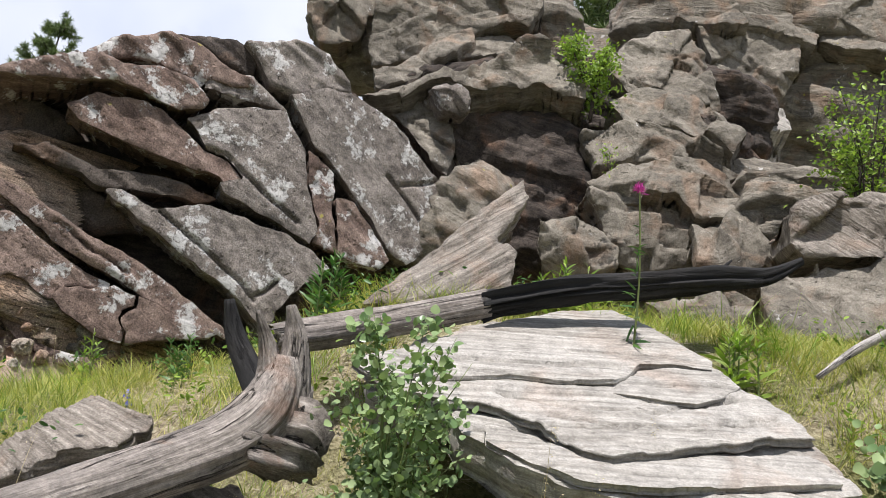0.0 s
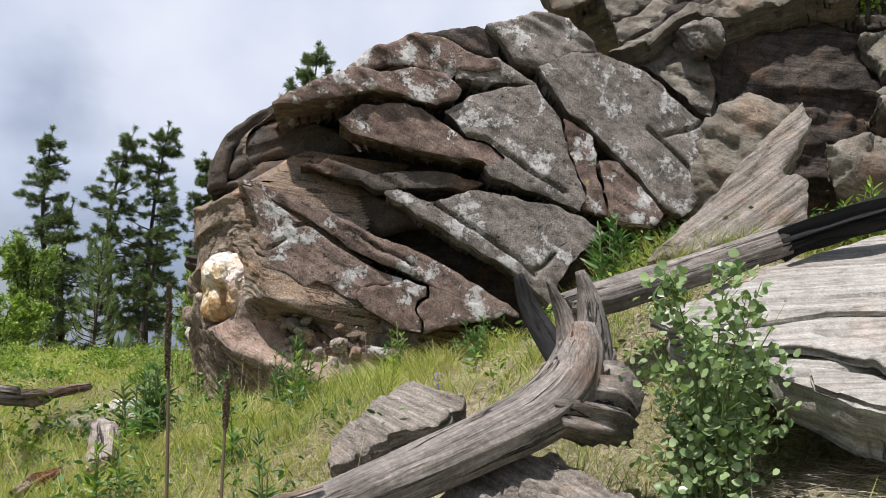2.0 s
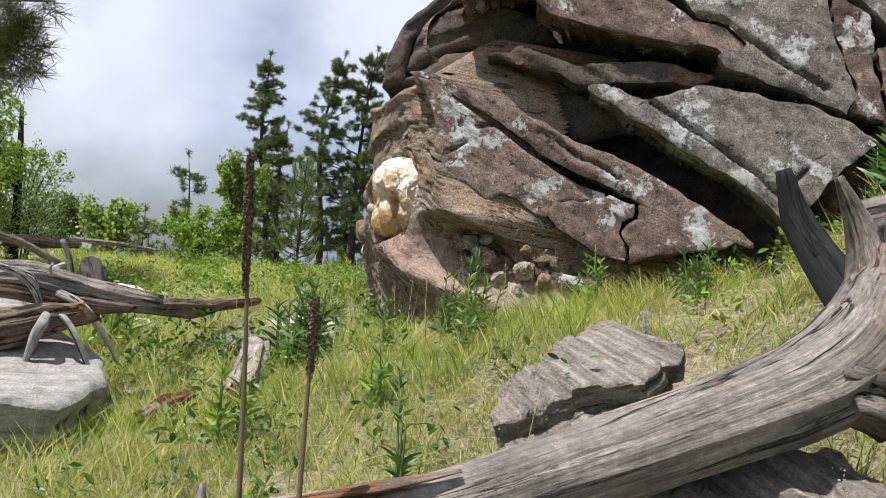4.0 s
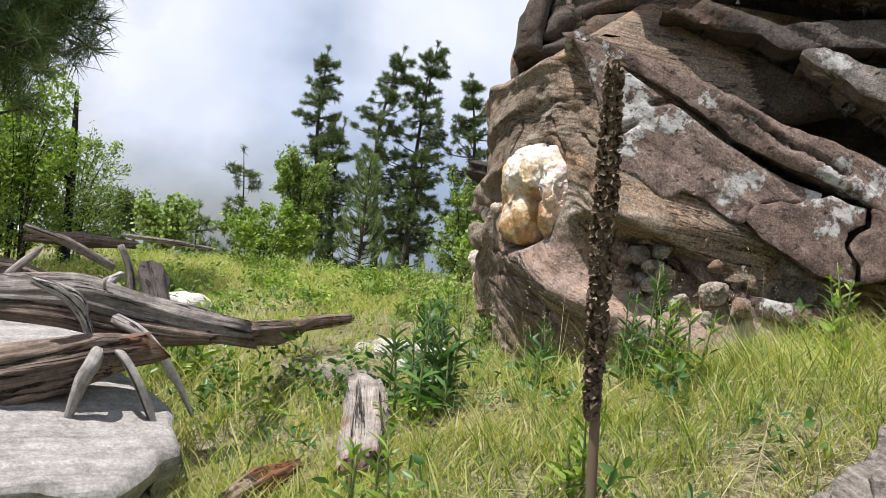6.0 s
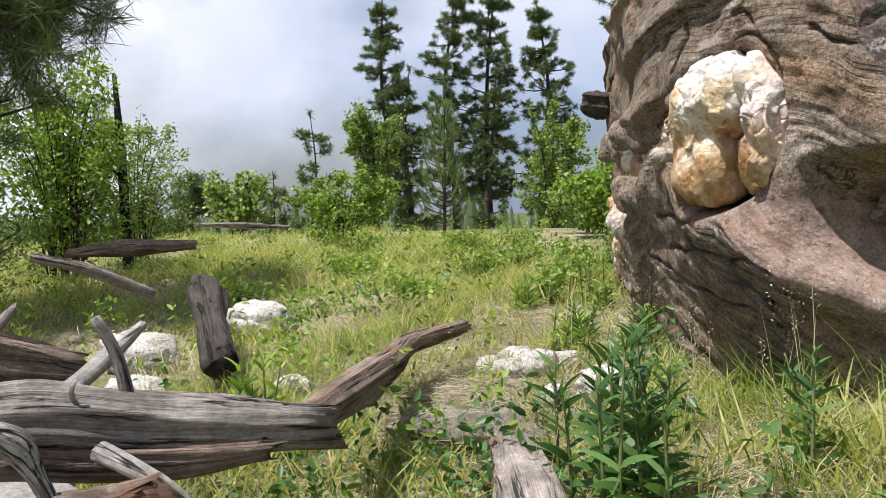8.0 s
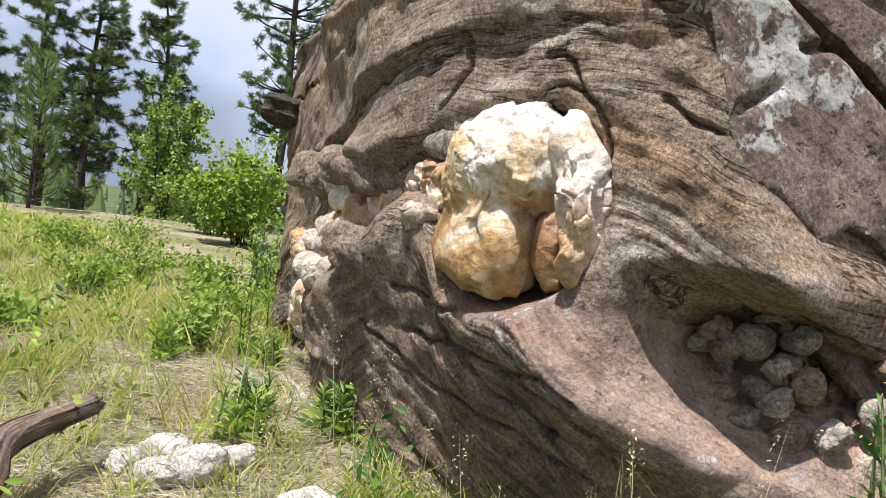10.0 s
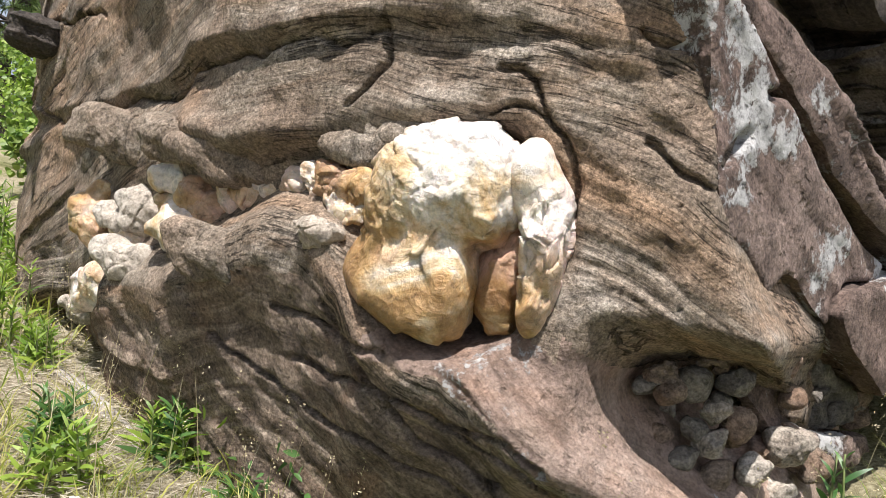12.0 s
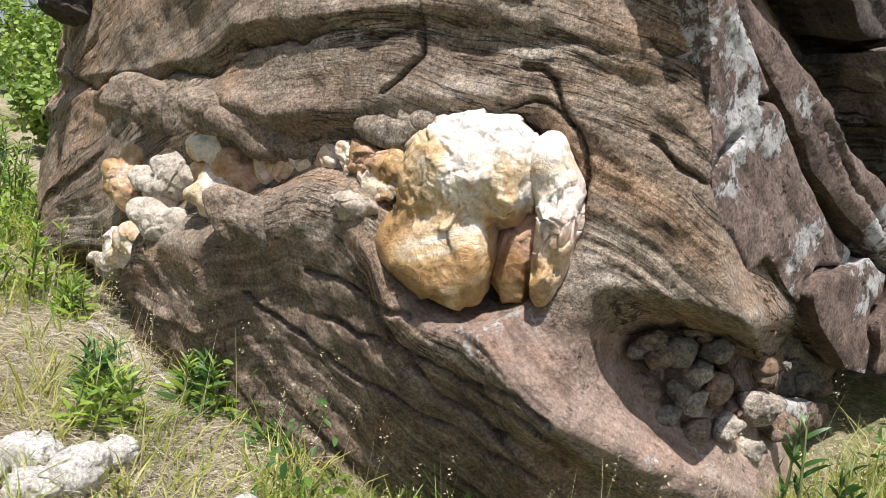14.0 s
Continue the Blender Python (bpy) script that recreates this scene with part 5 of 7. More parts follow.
for place, size, turn, mat, seed, block, label in BACK_ROCKS:
    boulder("boulder", place, size, turn, mat, seed, None, label, "rock", 6 if max(size) > 0.6 else 5, block, rough=0.10, beds=0.09, bed_rate=4.5, fine=0.035, chips=0.2, group="cliff rocks")


def plane_axes(o, n):
    n = np.array(n, dtype=float)
    n /= np.linalg.norm(n)
    u = np.cross((0, 0, 1), n)
    u /= np.linalg.norm(u)
    return np.array(o, dtype=float), u, np.cross(n, u), n


def cliff_block(place, facing, outline, material, seed, label):
    ob = plate("cliff_rock", plane_axes(place, facing), outline, material, None, thick=0.75, cell=0.02, edge=0.016, rough=0.022, beds=0.022, bed_turn=-14 + 16 * math.sin(seed * 2.1), bed_rate=7, bulge=0.04, taper=0.15, seed=seed, jag=0.02, layers=8, lam=0.03, facets=7)
    tagged(ob, label, "rock", "cliff rocks")


cliff_block((-2.10, 9.23, 5.50), (0.1, -1, 0.1), [(-0.36, 0.11), (-0.29, -0.09), (-0.16, -0.34), (0.06, -0.36), (0.28, -0.21), (0.34, 0.03), (0.55, 0.5), (-0.41, 0.39)], M_TAN, 110, "olive-brown block high on the cliff")
cliff_block((-0.90, 9.10, 5.52), (-0.1, -1, 0.25), [(-0.82, -0.27), (-0.7, -0.65), (-0.46, -0.56), (-0.14, -0.34), (0.25, -0.11), (0.64, 0.11), (0.86, 0.05), (0.97, 0.35), (0.95, 0.75), (-0.76, 0.61), (-0.82, 0.12)], M_TAN, 111, "huge tan weathered block high on the cliff")
cliff_block((-0.84, 8.89, 5.06), (0, -1, 0.6), [(-0.71, -0.34), (-0.63, -0.61), (-0.24, -0.39), (0.17, -0.02), (0.51, 0.15), (0.79, 0.36), (0.62, 0.62), (0.29, 0.48), (-0.2, 0.09), (-0.5, -0.23)], M_TAN, 112, "pale bed below the high block")
cliff_block((-0.31, 8.24, 4.60), (0, -1, 0.5), [(-1.16, -0.47), (-0.89, -0.26), (-0.45, 0.02), (-0.14, 0.15), (0.23, 0.52), (0.39, 0.6), (0.66, 0.34), (0.93, 0.1), (0.89, -0.05), (0.68, -0.04), (0.46, 0.04), (0.15, -0.05), (-0.16, -0.19), (-0.58, -0.19), (-0.91, -0.44)], M_TAN, 113, "overhanging bed of grey rock")
# shade under the overhang is part of this block's colour
cliff_block((-0.03, 9.28, 4.83), (0, -1, -0.5), [(-0.59, 0.06), (-0.14, 0.18), (0.21, 0.23), (0.55, 0.16), (0.53, -0.08), (0.15, -0.2), (-0.22, -0.2), (-0.5, -0.15)], M_CORE, 114, "underside of the overhang with painted shade")
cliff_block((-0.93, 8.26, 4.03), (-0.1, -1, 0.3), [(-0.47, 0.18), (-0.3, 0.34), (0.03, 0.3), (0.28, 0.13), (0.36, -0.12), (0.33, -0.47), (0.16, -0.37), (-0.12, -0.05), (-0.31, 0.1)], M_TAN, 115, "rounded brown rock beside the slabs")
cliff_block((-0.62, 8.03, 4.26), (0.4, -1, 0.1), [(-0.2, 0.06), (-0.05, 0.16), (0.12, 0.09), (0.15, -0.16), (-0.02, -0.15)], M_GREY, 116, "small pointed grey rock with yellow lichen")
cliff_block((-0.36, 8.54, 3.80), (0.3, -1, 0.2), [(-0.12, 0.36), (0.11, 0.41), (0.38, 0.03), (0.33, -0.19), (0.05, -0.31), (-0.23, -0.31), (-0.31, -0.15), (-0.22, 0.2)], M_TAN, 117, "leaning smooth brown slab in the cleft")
# cleft's shade painted by the dark M_CORE colour
cliff_block((0.36, 9.10, 4.05), (0.2, -1, 0.0), [(-0.67, 0.45), (0.03, 0.62), (0.37, 0.33), (0.46, 0.22), (0.37, -0.19), (0.32, -0.59), (0.09, -0.63), (-0.1, -0.3), (-0.3, -0.1), (-0.55, 0.21)], M_CORE, 118, "hollowed rock in the cleft with painted shade")
cliff_block((1.35, 8.29, 4.08), (0, -1, 0.6), [(-0.77, 0.18), (-0.34, 0.35), (0.13, 0.27), (0.44, 0.09), (0.68, -0.16), (0.46, -0.27), (0.11, -0.11), (-0.14, -0.12), (-0.61, -0.2)], M_TAN, 119, "stepped ledge of bedded rock")
cliff_block((1.53, 8.52, 4.53), (0, -1, 0.8), [(-0.7, 0.19), (-0.29, 0.48), (0.15, 0.36), (0.4, 0.15), (0.57, -0.22), (0.42, -0.47), (-0.07, -0.25), (-0.54, -0.16)], M_TAN, 120, "pale upper ledge of bedded rock")
cliff_block((1.40, 9.09, 5.25), (0.15, -1, 0.35), [(-0.65, -0.07), (-0.37, 0.36), (0.01, 0.59), (0.33, 0.65), (0.53, 0.29), (0.65, -0.36), (0.33, -0.47), (0.03, -0.38), (-0.33, -0.31), (-0.5, -0.2)], M_TAN, 121, "dark blocky rock crusted with lichen")
cliff_block((2.68, 10.41, 6.19), (0, -1, 0.1), [(-0.62, 0.34), (-0.28, 0.62), (0.47, 0.56), (0.63, 0.34), (0.57, -0.21), (0.38, -0.63), (-0.23, -0.67), (-0.41, -0.34), (-0.53, 0.03)], M_TAN, 122, "tall tan cliff block")
cliff_block((2.86, 10.70, 6.88), (0.1, -1, 0.7), [(-1.09, -0.15), (-0.18, 0.94), (1.07, 1.38), (0.56, -0.61), (0.29, -0.43), (-0.05, -0.33), (-0.51, -0.55)], M_TAN, 123, "sloping tan top of the cliff")
cliff_block((4.12, 10.57, 6.91), (-0.2, -1, 0.3), [(-0.56, 0.69), (0.69, 0.71), (0.62, -0.55), (-0.25, -0.49), (-0.53, -0.29)], M_TAN, 124, "rounded tan cliff block")
cliff_block((2.60, 9.80, 5.12), (0, -1, 1.2), [(-0.29, 0.44), (0.46, 0.68), (0.38, -0.13), (-0.16, -0.6), (-0.36, -0.3)], M_PALE, 125, "pale flat ledge under the cliff")
cliff_block((1.41, 7.97, 3.63), (0, -1, 0.7), [(-0.77, -0.05), (-0.47, 0.26), (-0.06, 0.38), (0.34, 0.34), (0.67, 0.17), (0.75, -0.03), (0.42, -0.29), (0.14, -0.28), (0.01, -0.12), (-0.38, -0.16), (-0.67, -0.17)], M_TAN, 126, "bedded tan rock at the cliff foot")
cliff_block((1.21, 7.88, 3.21), (0.1, -1, 0.1), [(-0.55, 0.32), (-0.22, 0.3), (0.13, 0.28), (0.38, 0.21), (0.45, -0.04), (0.41, -0.29), (0.02, -0.37), (-0.23, -0.33), (-0.4, -0.05)], M_TAN, 127, "rounded tan rock below the ledges")
cliff_block((1.95, 7.67, 3.22), (0, -1, 0.7), [(-0.42, 0.09), (-0.06, 0.31), (0.34, 0.42), (0.41, 0.2), (0.3, -0.22), (-0.14, -0.37), (-0.41, -0.37)], M_TAN, 128, "low pale bedded rock by the grass")
cliff_block((0.61, 7.74, 2.97), (-0.1, -1, 0.1), [(-0.36, 0.21), (-0.1, 0.25), (0.19, 0.18), (0.31, 0.03), (0.33, -0.16), (-0.09, -0.29), (-0.3, -0.21)], M_TAN, 129, "brown rock at the foot of the cleft")
# shaded side of the ledges, darkened through its colour
cliff_block((2.20, 8.72, 4.22), (0.6, -1, 0.1), [(-0.49, 0.39), (0.17, 0.29), (0.43, -0.14), (0.35, -0.35), (0.09, -0.22), (-0.14, -0.07), (-0.39, 0.1)], M_CORE, 130, "side of the ledges with painted shade")
cliff_block((2.28, 6.49, 3.12), (-0.1, -1, 0.05), [(-0.41, 0.04), (-0.22, 0.15), (0.21, 0.24), (0.54, 0.29), (0.55, -0.23), (-0.31, -0.31), (-0.39, -0.17)], M_SPLIT, 131, "flat overhanging block of bedded grey rock")
cliff_block((1.96, 6.10, 2.34), (-0.15, -1, 0.75), [(-0.34, 0.33), (-0.13, 0.48), (0.16, 0.6), (0.81, 0.74), (0.6, -0.33), (0.1, -0.5), (-0.15, -0.56), (-0.39, -0.46), (-0.3, -0.13), (-0.34, 0.11)], M_TAN, 132, "big sloping tan rock beside the grass")
cliff_block((1.54, 6.98, 2.41), (0, -1, 1.0), [(-0.49, 0.05), (-0.22, 0.21), (0.22, 0.35), (0.47, 0.3), (0.41, -0.18), (0.11, -0.31), (-0.15, -0.24), (-0.34, -0.12)], M_TAN, 133, "low tan rock in the grass")

STONE = plane_axes((0, 3.6, 1.3), (0, -0.45, 1))
flat_stone = thing("flat_stone", "broad pale bedded stone slab lying tilted in the grass", "rock", (0.3, 4.4, 1.3))
settle(plate("lower_layer", STONE, [(-0.55, 0.73), (-0.55, 0.93), (-0.4, 1.26), (-0.18, 1.58), (-0.04, 1.69), (0.35, 1.94), (0.63, 1.99), (0.85, 1.84), (1, 1.48), (1.08, 1.26), (1.15, 1), (1.23, 0.75), (1.27, 0.57), (1.27, 0.36), (1.14, 0.28), (0.92, 0.18),
             (0.59, 0.13), (0.38, 0.11), (0.22, 0.13), (0.07, 0.19), (-0.03, 0.33), (-0.13, 0.41), (-0.18, 0.57), (-0.36, 0.57), (-0.52, 0.62)], M_PALE, flat_stone, thick=0.16, lift=-0.05, edge=0.007, beds=0.010, bed_turn=-8, bed_rate=9, rough=0.007, layers=5, lam=0.008, seed=71, jag=0.014, cracks=[[(-0.1, 0.45), (0.15, 0.5), (0.3, 0.38), (0.6, 0.3), (1.2, 0.45)], [(0.35, 0.28), (0.7, 0.22), (1.0, 0.3)]], closed=True))
settle(plate("bottom_flake", STONE, [(-0.05, 0.42), (0.09, 0.4), (0.28, 0.3), (0.39, 0.28), (0.73, 0.42), (1.15, 0.55), (1.22, 0.45), (1.2, 0.36), (0.79, 0.22), (0.46, 0.12), (0.27, 0.12), (0.09, 0.2), (-0.04, 0.31)], M_PALE, flat_stone, thick=0.03, lift=-0.022, closed=True, edge=0.004, beds=0.005, bed_turn=8, bed_rate=26, rough=0.005, layers=4, lam=0.012, seed=74, jag=0.005))
settle(plate("middle_layer", STONE, [(-0.56, 0.72), (-0.23, 1.13), (0.1, 1.5), (0.56, 1.73), (0.8, 1.5), (0.99, 1.25), (1.04, 1.06), (1.18, 0.88), (1.2, 0.66), (1.02, 0.6), (0.86, 0.51), (0.58, 0.36), (0.39, 0.25), (0.3, 0.28), (0.22, 0.36), (0.15, 0.45), (0.01, 0.56), (-0.19, 0.57), (-0.45, 0.57)], M_PALE, flat_stone, thick=0.04, lift=0.006, closed=True, edge=0.005,
             beds=0.009, bed_turn=12, bed_rate=19, rough=0.006, layers=6, lam=0.016, seed=72, jag=0.005, cracks=[[(0.0, 0.68), (0.3, 0.62), (0.6, 0.7), (1.0, 0.95)], [(0.2, 0.55), (0.45, 0.5), (0.7, 0.6), (1.1, 0.8)], [(0.6, 0.55), (0.85, 0.66), (1.1, 0.75)]]))
settle(plate("loose_flake", STONE, [(0.45, 0.8), (0.5, 0.98), (0.58, 1.08), (0.76, 1.2), (0.94, 1.22), (1.02, 1.06), (0.9, 0.9), (0.79, 0.8), (0.66, 0.79)], M_PALE, flat_stone, thick=0.022, lift=0.022, closed=True, edge=0.004, beds=0.004, bed_turn=10, bed_rate=24, rough=0.005, layers=4, lam=0.01, seed=78, jag=0.006, cracks=[[(0.5, 0.9), (0.7, 0.95), (0.95, 1.05)]]))
settle(plate("upper_layer", STONE, [(-0.61, 0.74), (-0.4, 1.0), (-0.19, 1.26), (0.05, 1.55), (0.3, 1.82), (0.57, 1.95), (0.73, 1.72), (0.96, 1.32), (0.93, 1.2), (0.74, 1.17), (0.6, 1.12), (0.52, 0.97), (0.46, 0.9), (0.27, 0.83), (0.03, 0.82), (-0.2, 0.71), (-0.52, 0.62)], M_PALE, flat_stone, thick=0.035, lift=0.032, closed=True,
             edge=0.005, beds=0.007, bed_turn=10, bed_rate=14, rough=0.006, layers=5, lam=0.016, seed=73, jag=0.005, cracks=[[(0.3, 1.2), (0.6, 1.25), (0.9, 1.3)], [(-0.2, 0.9), (0.2, 1.0), (0.5, 1.05)]]))
boulder("under_rock", (0.45, 5.1, 1.25), (0.55, 0.45, 0.34), (-20, 0, 0), M_TAN, 74, flat_stone, "", level=5)
settle(flat_stone.children[-1])

SHARD = plane_axes((-0.3, 5.6, 2.2), (0.15, -0.85, 0.5))
shard = thing("leaning_slab", "splintered grey stone slab leaning against the cliff", "rock", (-0.3, 5.8, 1.9))
settle(plate("face", SHARD, [(-0.5, -0.25), (-0.34, -0.04), (-0.09, 0.27), (0.14, 0.6), (0.42, 0.93), (0.46, 0.8), (0.34, 0.55), (0.25, 0.39), (0.38, 0.33), (0.34, 0.06), (0.15, -0.04), (-0.01, -0.1), (-0.2, -0.18)], M_SPLIT, shard, thick=0.22, edge=0.02, beds=0.02, bed_turn=42,
             bed_rate=22, rough=0.012, seed=75, closed=True))
SPLIT = plane_axes((-1.0, 3.75, 1.0), (0, -0.45, 0.9))
split = thing("splintered_slab", "splintered grey bedded stone lying under the log", "rock", (-0.9, 3.75, 0.8))
settle(plate("face", SPLIT, [(-0.32, -0.18), (-0.23, 0.02), (-0.15, 0.16), (-0.05, 0.26), (0.14, 0.22), (0.34, 0.11), (0.52, -0.04), (0.62, -0.3), (0.4, -0.62), (0.09, -0.6), (-0.2, -0.4)], M_SPLIT, split, thick=0.3, edge=0.012, beds=0.03, bed_turn=-34, bed_rate=22, rough=0.012, seed=76, layers=6, lam=0.02, jag=0.03, cracks=[[(-0.2, 0.1), (0.1, -0.1), (0.5, -0.3)], [(-0.28, -0.1), (0.0, -0.28), (0.4, -0.52)]]))
chunk = thing("layered_chunk", "grey weathered layered chunk half sunk in grass", "rock", (-1.8, 4.6, 1.0))
for k, (dx, dy, dz, nx, ny) in enumerate(((0, 0, 0, -0.1, -0.5), (-0.03, -0.05, -0.05, -0.16, -0.42), (-0.05, -0.1, -0.11, -0.05, -0.6), (0.02, -0.12, -0.17, -0.12, -0.5))):
    s = 1.0 + 0.05 * k
    settle(plate("layer", plane_axes((-1.95 + dx, 4.6 + dy, 1.2 + dz), (nx, ny, 0.86)), [(0.01 * s, -0.25 * s), (-0.03 - 0.03 * k, -0.07), (0.02, 0.25 * s), (0.2, 0.21), (0.41 * s, 0.15), (0.46 * s, 0.02), (0.3, -0.1), (0.24, -0.2), (0.17, -0.36 * s)], M_SPLIT, chunk, thick=0.07, edge=0.012,
                 beds=0.012, bed_turn=-20, bed_rate=30, rough=0.008, seed=77 + k, taper=0.1, jag=0.02, cell=0.014))

pale_a = plate("pale_stone", plane_axes((-4.75, 3.75, 1.10), (0.22, -0.1, 1)), [(-0.6, -0.95), (0.0, -1.15), (0.42, -1.1), (0.62, -0.85), (0.62, -0.55), (0.5, -0.3), (0.36, -0.1), (0.32, 0.25), (0.1, 0.42), (-0.3, 0.45), (-0.7, 0.3), (-0.9, -0.2), (-0.85, -0.6)], M_BLEACH, None, thick=0.26, edge=0.03, beds=0.006, rough=0.012, bed_turn=10, bed_rate=14, seed=81, jag=0.02, bulge=0.03, cracks=[[(-0.9, -0.55), (-0.3, -0.6), (0.25, -0.5)]])
tagged(pale_a, "broad pale grey stone under the fallen logs", "stone", "loose stones")
for place, size, turn, mat, seed, label in (
    ((-6.91, 6.1, 1.22), (0.22, 0.15, 0.12), (0, 0, 20), M_WHITE, 83, "white quartz boulder in the grass"),
    ((-6.8, 5.3, 1.18), (0.22, 0.15, 0.12), (0, 0, 10), M_WHITE, 84, "white quartz boulder near dead branches"),
    ((-6.1, 4.95, 1.08), (0.13, 0.1, 0.09), (0, 0, 40), M_WHITE, 85, "small white stone in the grass"),
    ((-6.07, 7.45, 1.12), (0.12, 0.09, 0.07), (0, 0, 0), M_COBBLE, 86, "small grey stone on the slope"),
    ((-4.92, 6.14, 0.9), (0.085, 0.07, 0.055), (0, 0, 30), M_WHITE, 87, "white quartz stone in the litter"),
    ((-4.77, 6.10, 0.9), (0.09, 0.07, 0.06), (0, 0, 70), M_WHITE, 88, "white quartz stone in the litter"),
    ((-4.85, 6.00, 0.9), (0.07, 0.06, 0.045), (0, 0, 10), M_WHITE, 89, "white quartz stone in the litter"),
    ((-4.70, 6.21, 0.9), (0.06, 0.05, 0.045), (0, 0, 50), M_WHITE, 94, "white quartz stone in the litter"),
    ((-4.98, 6.03, 0.9), (0.06, 0.05, 0.04), (0, 0, 80), M_WHITE, 95, "white quartz stone in the litter"),
    ((-4.30, 5.88, 0.9), (0.10, 0.08, 0.075), (0, 0, 20), M_WHITE, 96, "rough white quartz stone near the rock"),
    ((-4.46, 5.80, 0.9), (0.055, 0.045, 0.035), (0, 0, 20), M_WHITE, 97, "small white quartz stone near the rock"),
    ((-4.5, 5.42, 0.84), (0.24, 0.2, 0.05), (0, 2, 40), M_COBBLE, 91, "flat sandy stone flush with the ground"),
    ((-5.3, 5.1, 1.05), (0.12, 0.09, 0.08), (0, 0, 10), M_TAN, 92, "tan stone behind the log"),
    ((-5.5, 5.35, 1.05), (0.09, 0.07, 0.07), (0, 0, 60), M_WHITE, 93, "small white stone behind the log"),
):
    low = float(ground_height(place[0], place[1]))
    place = (place[0], place[1], low + size[2] * (0.45 if mat is M_WHITE else 0.1))
    boulder("stone", place, size, turn, mat, seed, None, label, "stone", 4 if max(size) < 0.3 else 5, 2.6, 0.14, 0.05, group="loose stones", fine=0.04, chips=0.25)


# ---- fallen logs and dead branches ----
log = thing("fallen_log", "weathered grey fallen log with upturned root crown and cracks", "log", (-1.5, 3.3, 0.8))
settle(limb("trunk", [(-2.25, 2.25, 0.70), (-1.95, 2.80, 0.82), (-1.58, 3.32, 0.92), (-1.36, 3.56, 1.03), (-1.12, 3.79, 1.16), (-0.96, 3.95, 1.26), (-0.87, 4.03, 1.37), (-0.835, 4.07, 1.5), (-0.83, 4.07, 1.6)], [0.082, 0.088, 0.09, 0.095, 0.104, 0.12, 0.122, 0.095, 0.05], M_WOOD, log, sides=80, rough=0.08, ridge=0.05, seed=3, step=0.02))
settle(limb("root", [(-0.85, 4.05, 1.40), (-0.87, 4.06, 1.53), (-0.90, 4.05, 1.63), (-0.95, 4.01, 1.75)], [0.075, 0.05, 0.032, 0.01], M_WOOD, log, sides=40, rough=0.2, ridge=0.3, seed=5, step=0.015))
settle(limb("root", [(-0.81, 4.08, 1.40), (-0.80, 4.09, 1.55), (-0.81, 4.08, 1.68), (-0.84, 4.05, 1.79)], [0.075, 0.052, 0.036, 0.014], M_WOOD, log, sides=40, rough=0.2, ridge=0.3, seed=6, step=0.015))
settle(limb("root", [(-0.92, 3.98, 1.30), (-0.78, 4.10, 1.27), (-0.71, 4.17, 1.22)], [0.12, 0.145, 0.10], M_WOOD, log, sides=48, rough=0.3, ridge=0.3, splinter=0.05, seed=7, step=0.015))
settle(limb("charred_root", [(-0.86, 4.1, 1.40), (-0.97, 4.16, 1.52), (-1.07, 4.18, 1.66), (-1.11, 4.15, 1.79)], [0.07, 0.055, 0.04, 0.02], M_CHAR, log, "blackened upturned root", sides=16, rough=0.2, seed=8, step=0.02))
settle(limb("spur", [(-0.78, 4.09, 1.36), (-0.73, 4.11, 1.45), (-0.72, 4.11, 1.5)], [0.045, 0.02, 0.006], M_WOOD, log, sides=12, rough=0.2, seed=9, step=0.02))
settle(limb("knot", [(-1.57, 3.30, 0.93), (-1.545, 3.215, 0.965)], [0.035, 0.02], M_WOOD, log, sides=14, rough=0.2, seed=10, step=0.015))
settle(limb("knot", [(-1.85, 2.95, 0.86), (-1.87, 2.97, 0.985)], [0.022, 0.006], M_WOOD, log, sides=10, rough=0.2, seed=11, step=0.02))
settle(limb("rotten_strip", [(-1.80, 2.96, 0.945), (-1.62, 3.19, 0.995), (-1.5, 3.33, 1.035)], [0.008, 0.022, 0.006], M_ROT, log, "rotten orange-brown strip", sides=10, rough=0.5, seed=12, step=0.015, flat=0.5))

burnt = thing("burnt_log", "long grey log charred black at its far end", "log", (0.2, 4.9, 1.8))
settle(limb("grey_end", [(-0.97, 4.57, 1.69), (-0.75, 4.67, 1.77), (-0.51, 4.74, 1.85), (-0.13, 4.85, 1.99)], [0.07, 0.075, 0.07, 0.062], M_WOOD, burnt, sides=40, rough=0.14, ridge=0.12, splinter=0.06, seed=21, step=0.02))
settle(limb("charred_end", [(-0.13, 4.85, 1.99), (0.27, 4.97, 2.13), (0.67, 5.08, 2.23), (1.03, 5.19, 2.32), (1.31, 5.24, 2.38), (1.52, 5.28, 2.5)], [0.063, 0.055, 0.05, 0.045, 0.035, 0.015], M_CHAR, burnt, sides=48, rough=0.45, ridge=0.42, seed=22, step=0.012))
settle(limb("snag_stub", [(1.08, 5.2, 2.34), (1.1, 5.2, 2.4), (1.13, 5.19, 2.44)], [0.02, 0.014, 0.004], M_CHAR, burnt, sides=10, rough=0.2, seed=23, step=0.02))
settle(limb("stick", [(1.52, 5.0, 1.88), (1.75, 5.15, 2.05), (2.0, 5.3, 2.2)], [0.012, 0.02, 0.02], M_PALEWOOD, burnt, "bleached stick", sides=10, rough=0.2, seed=24))

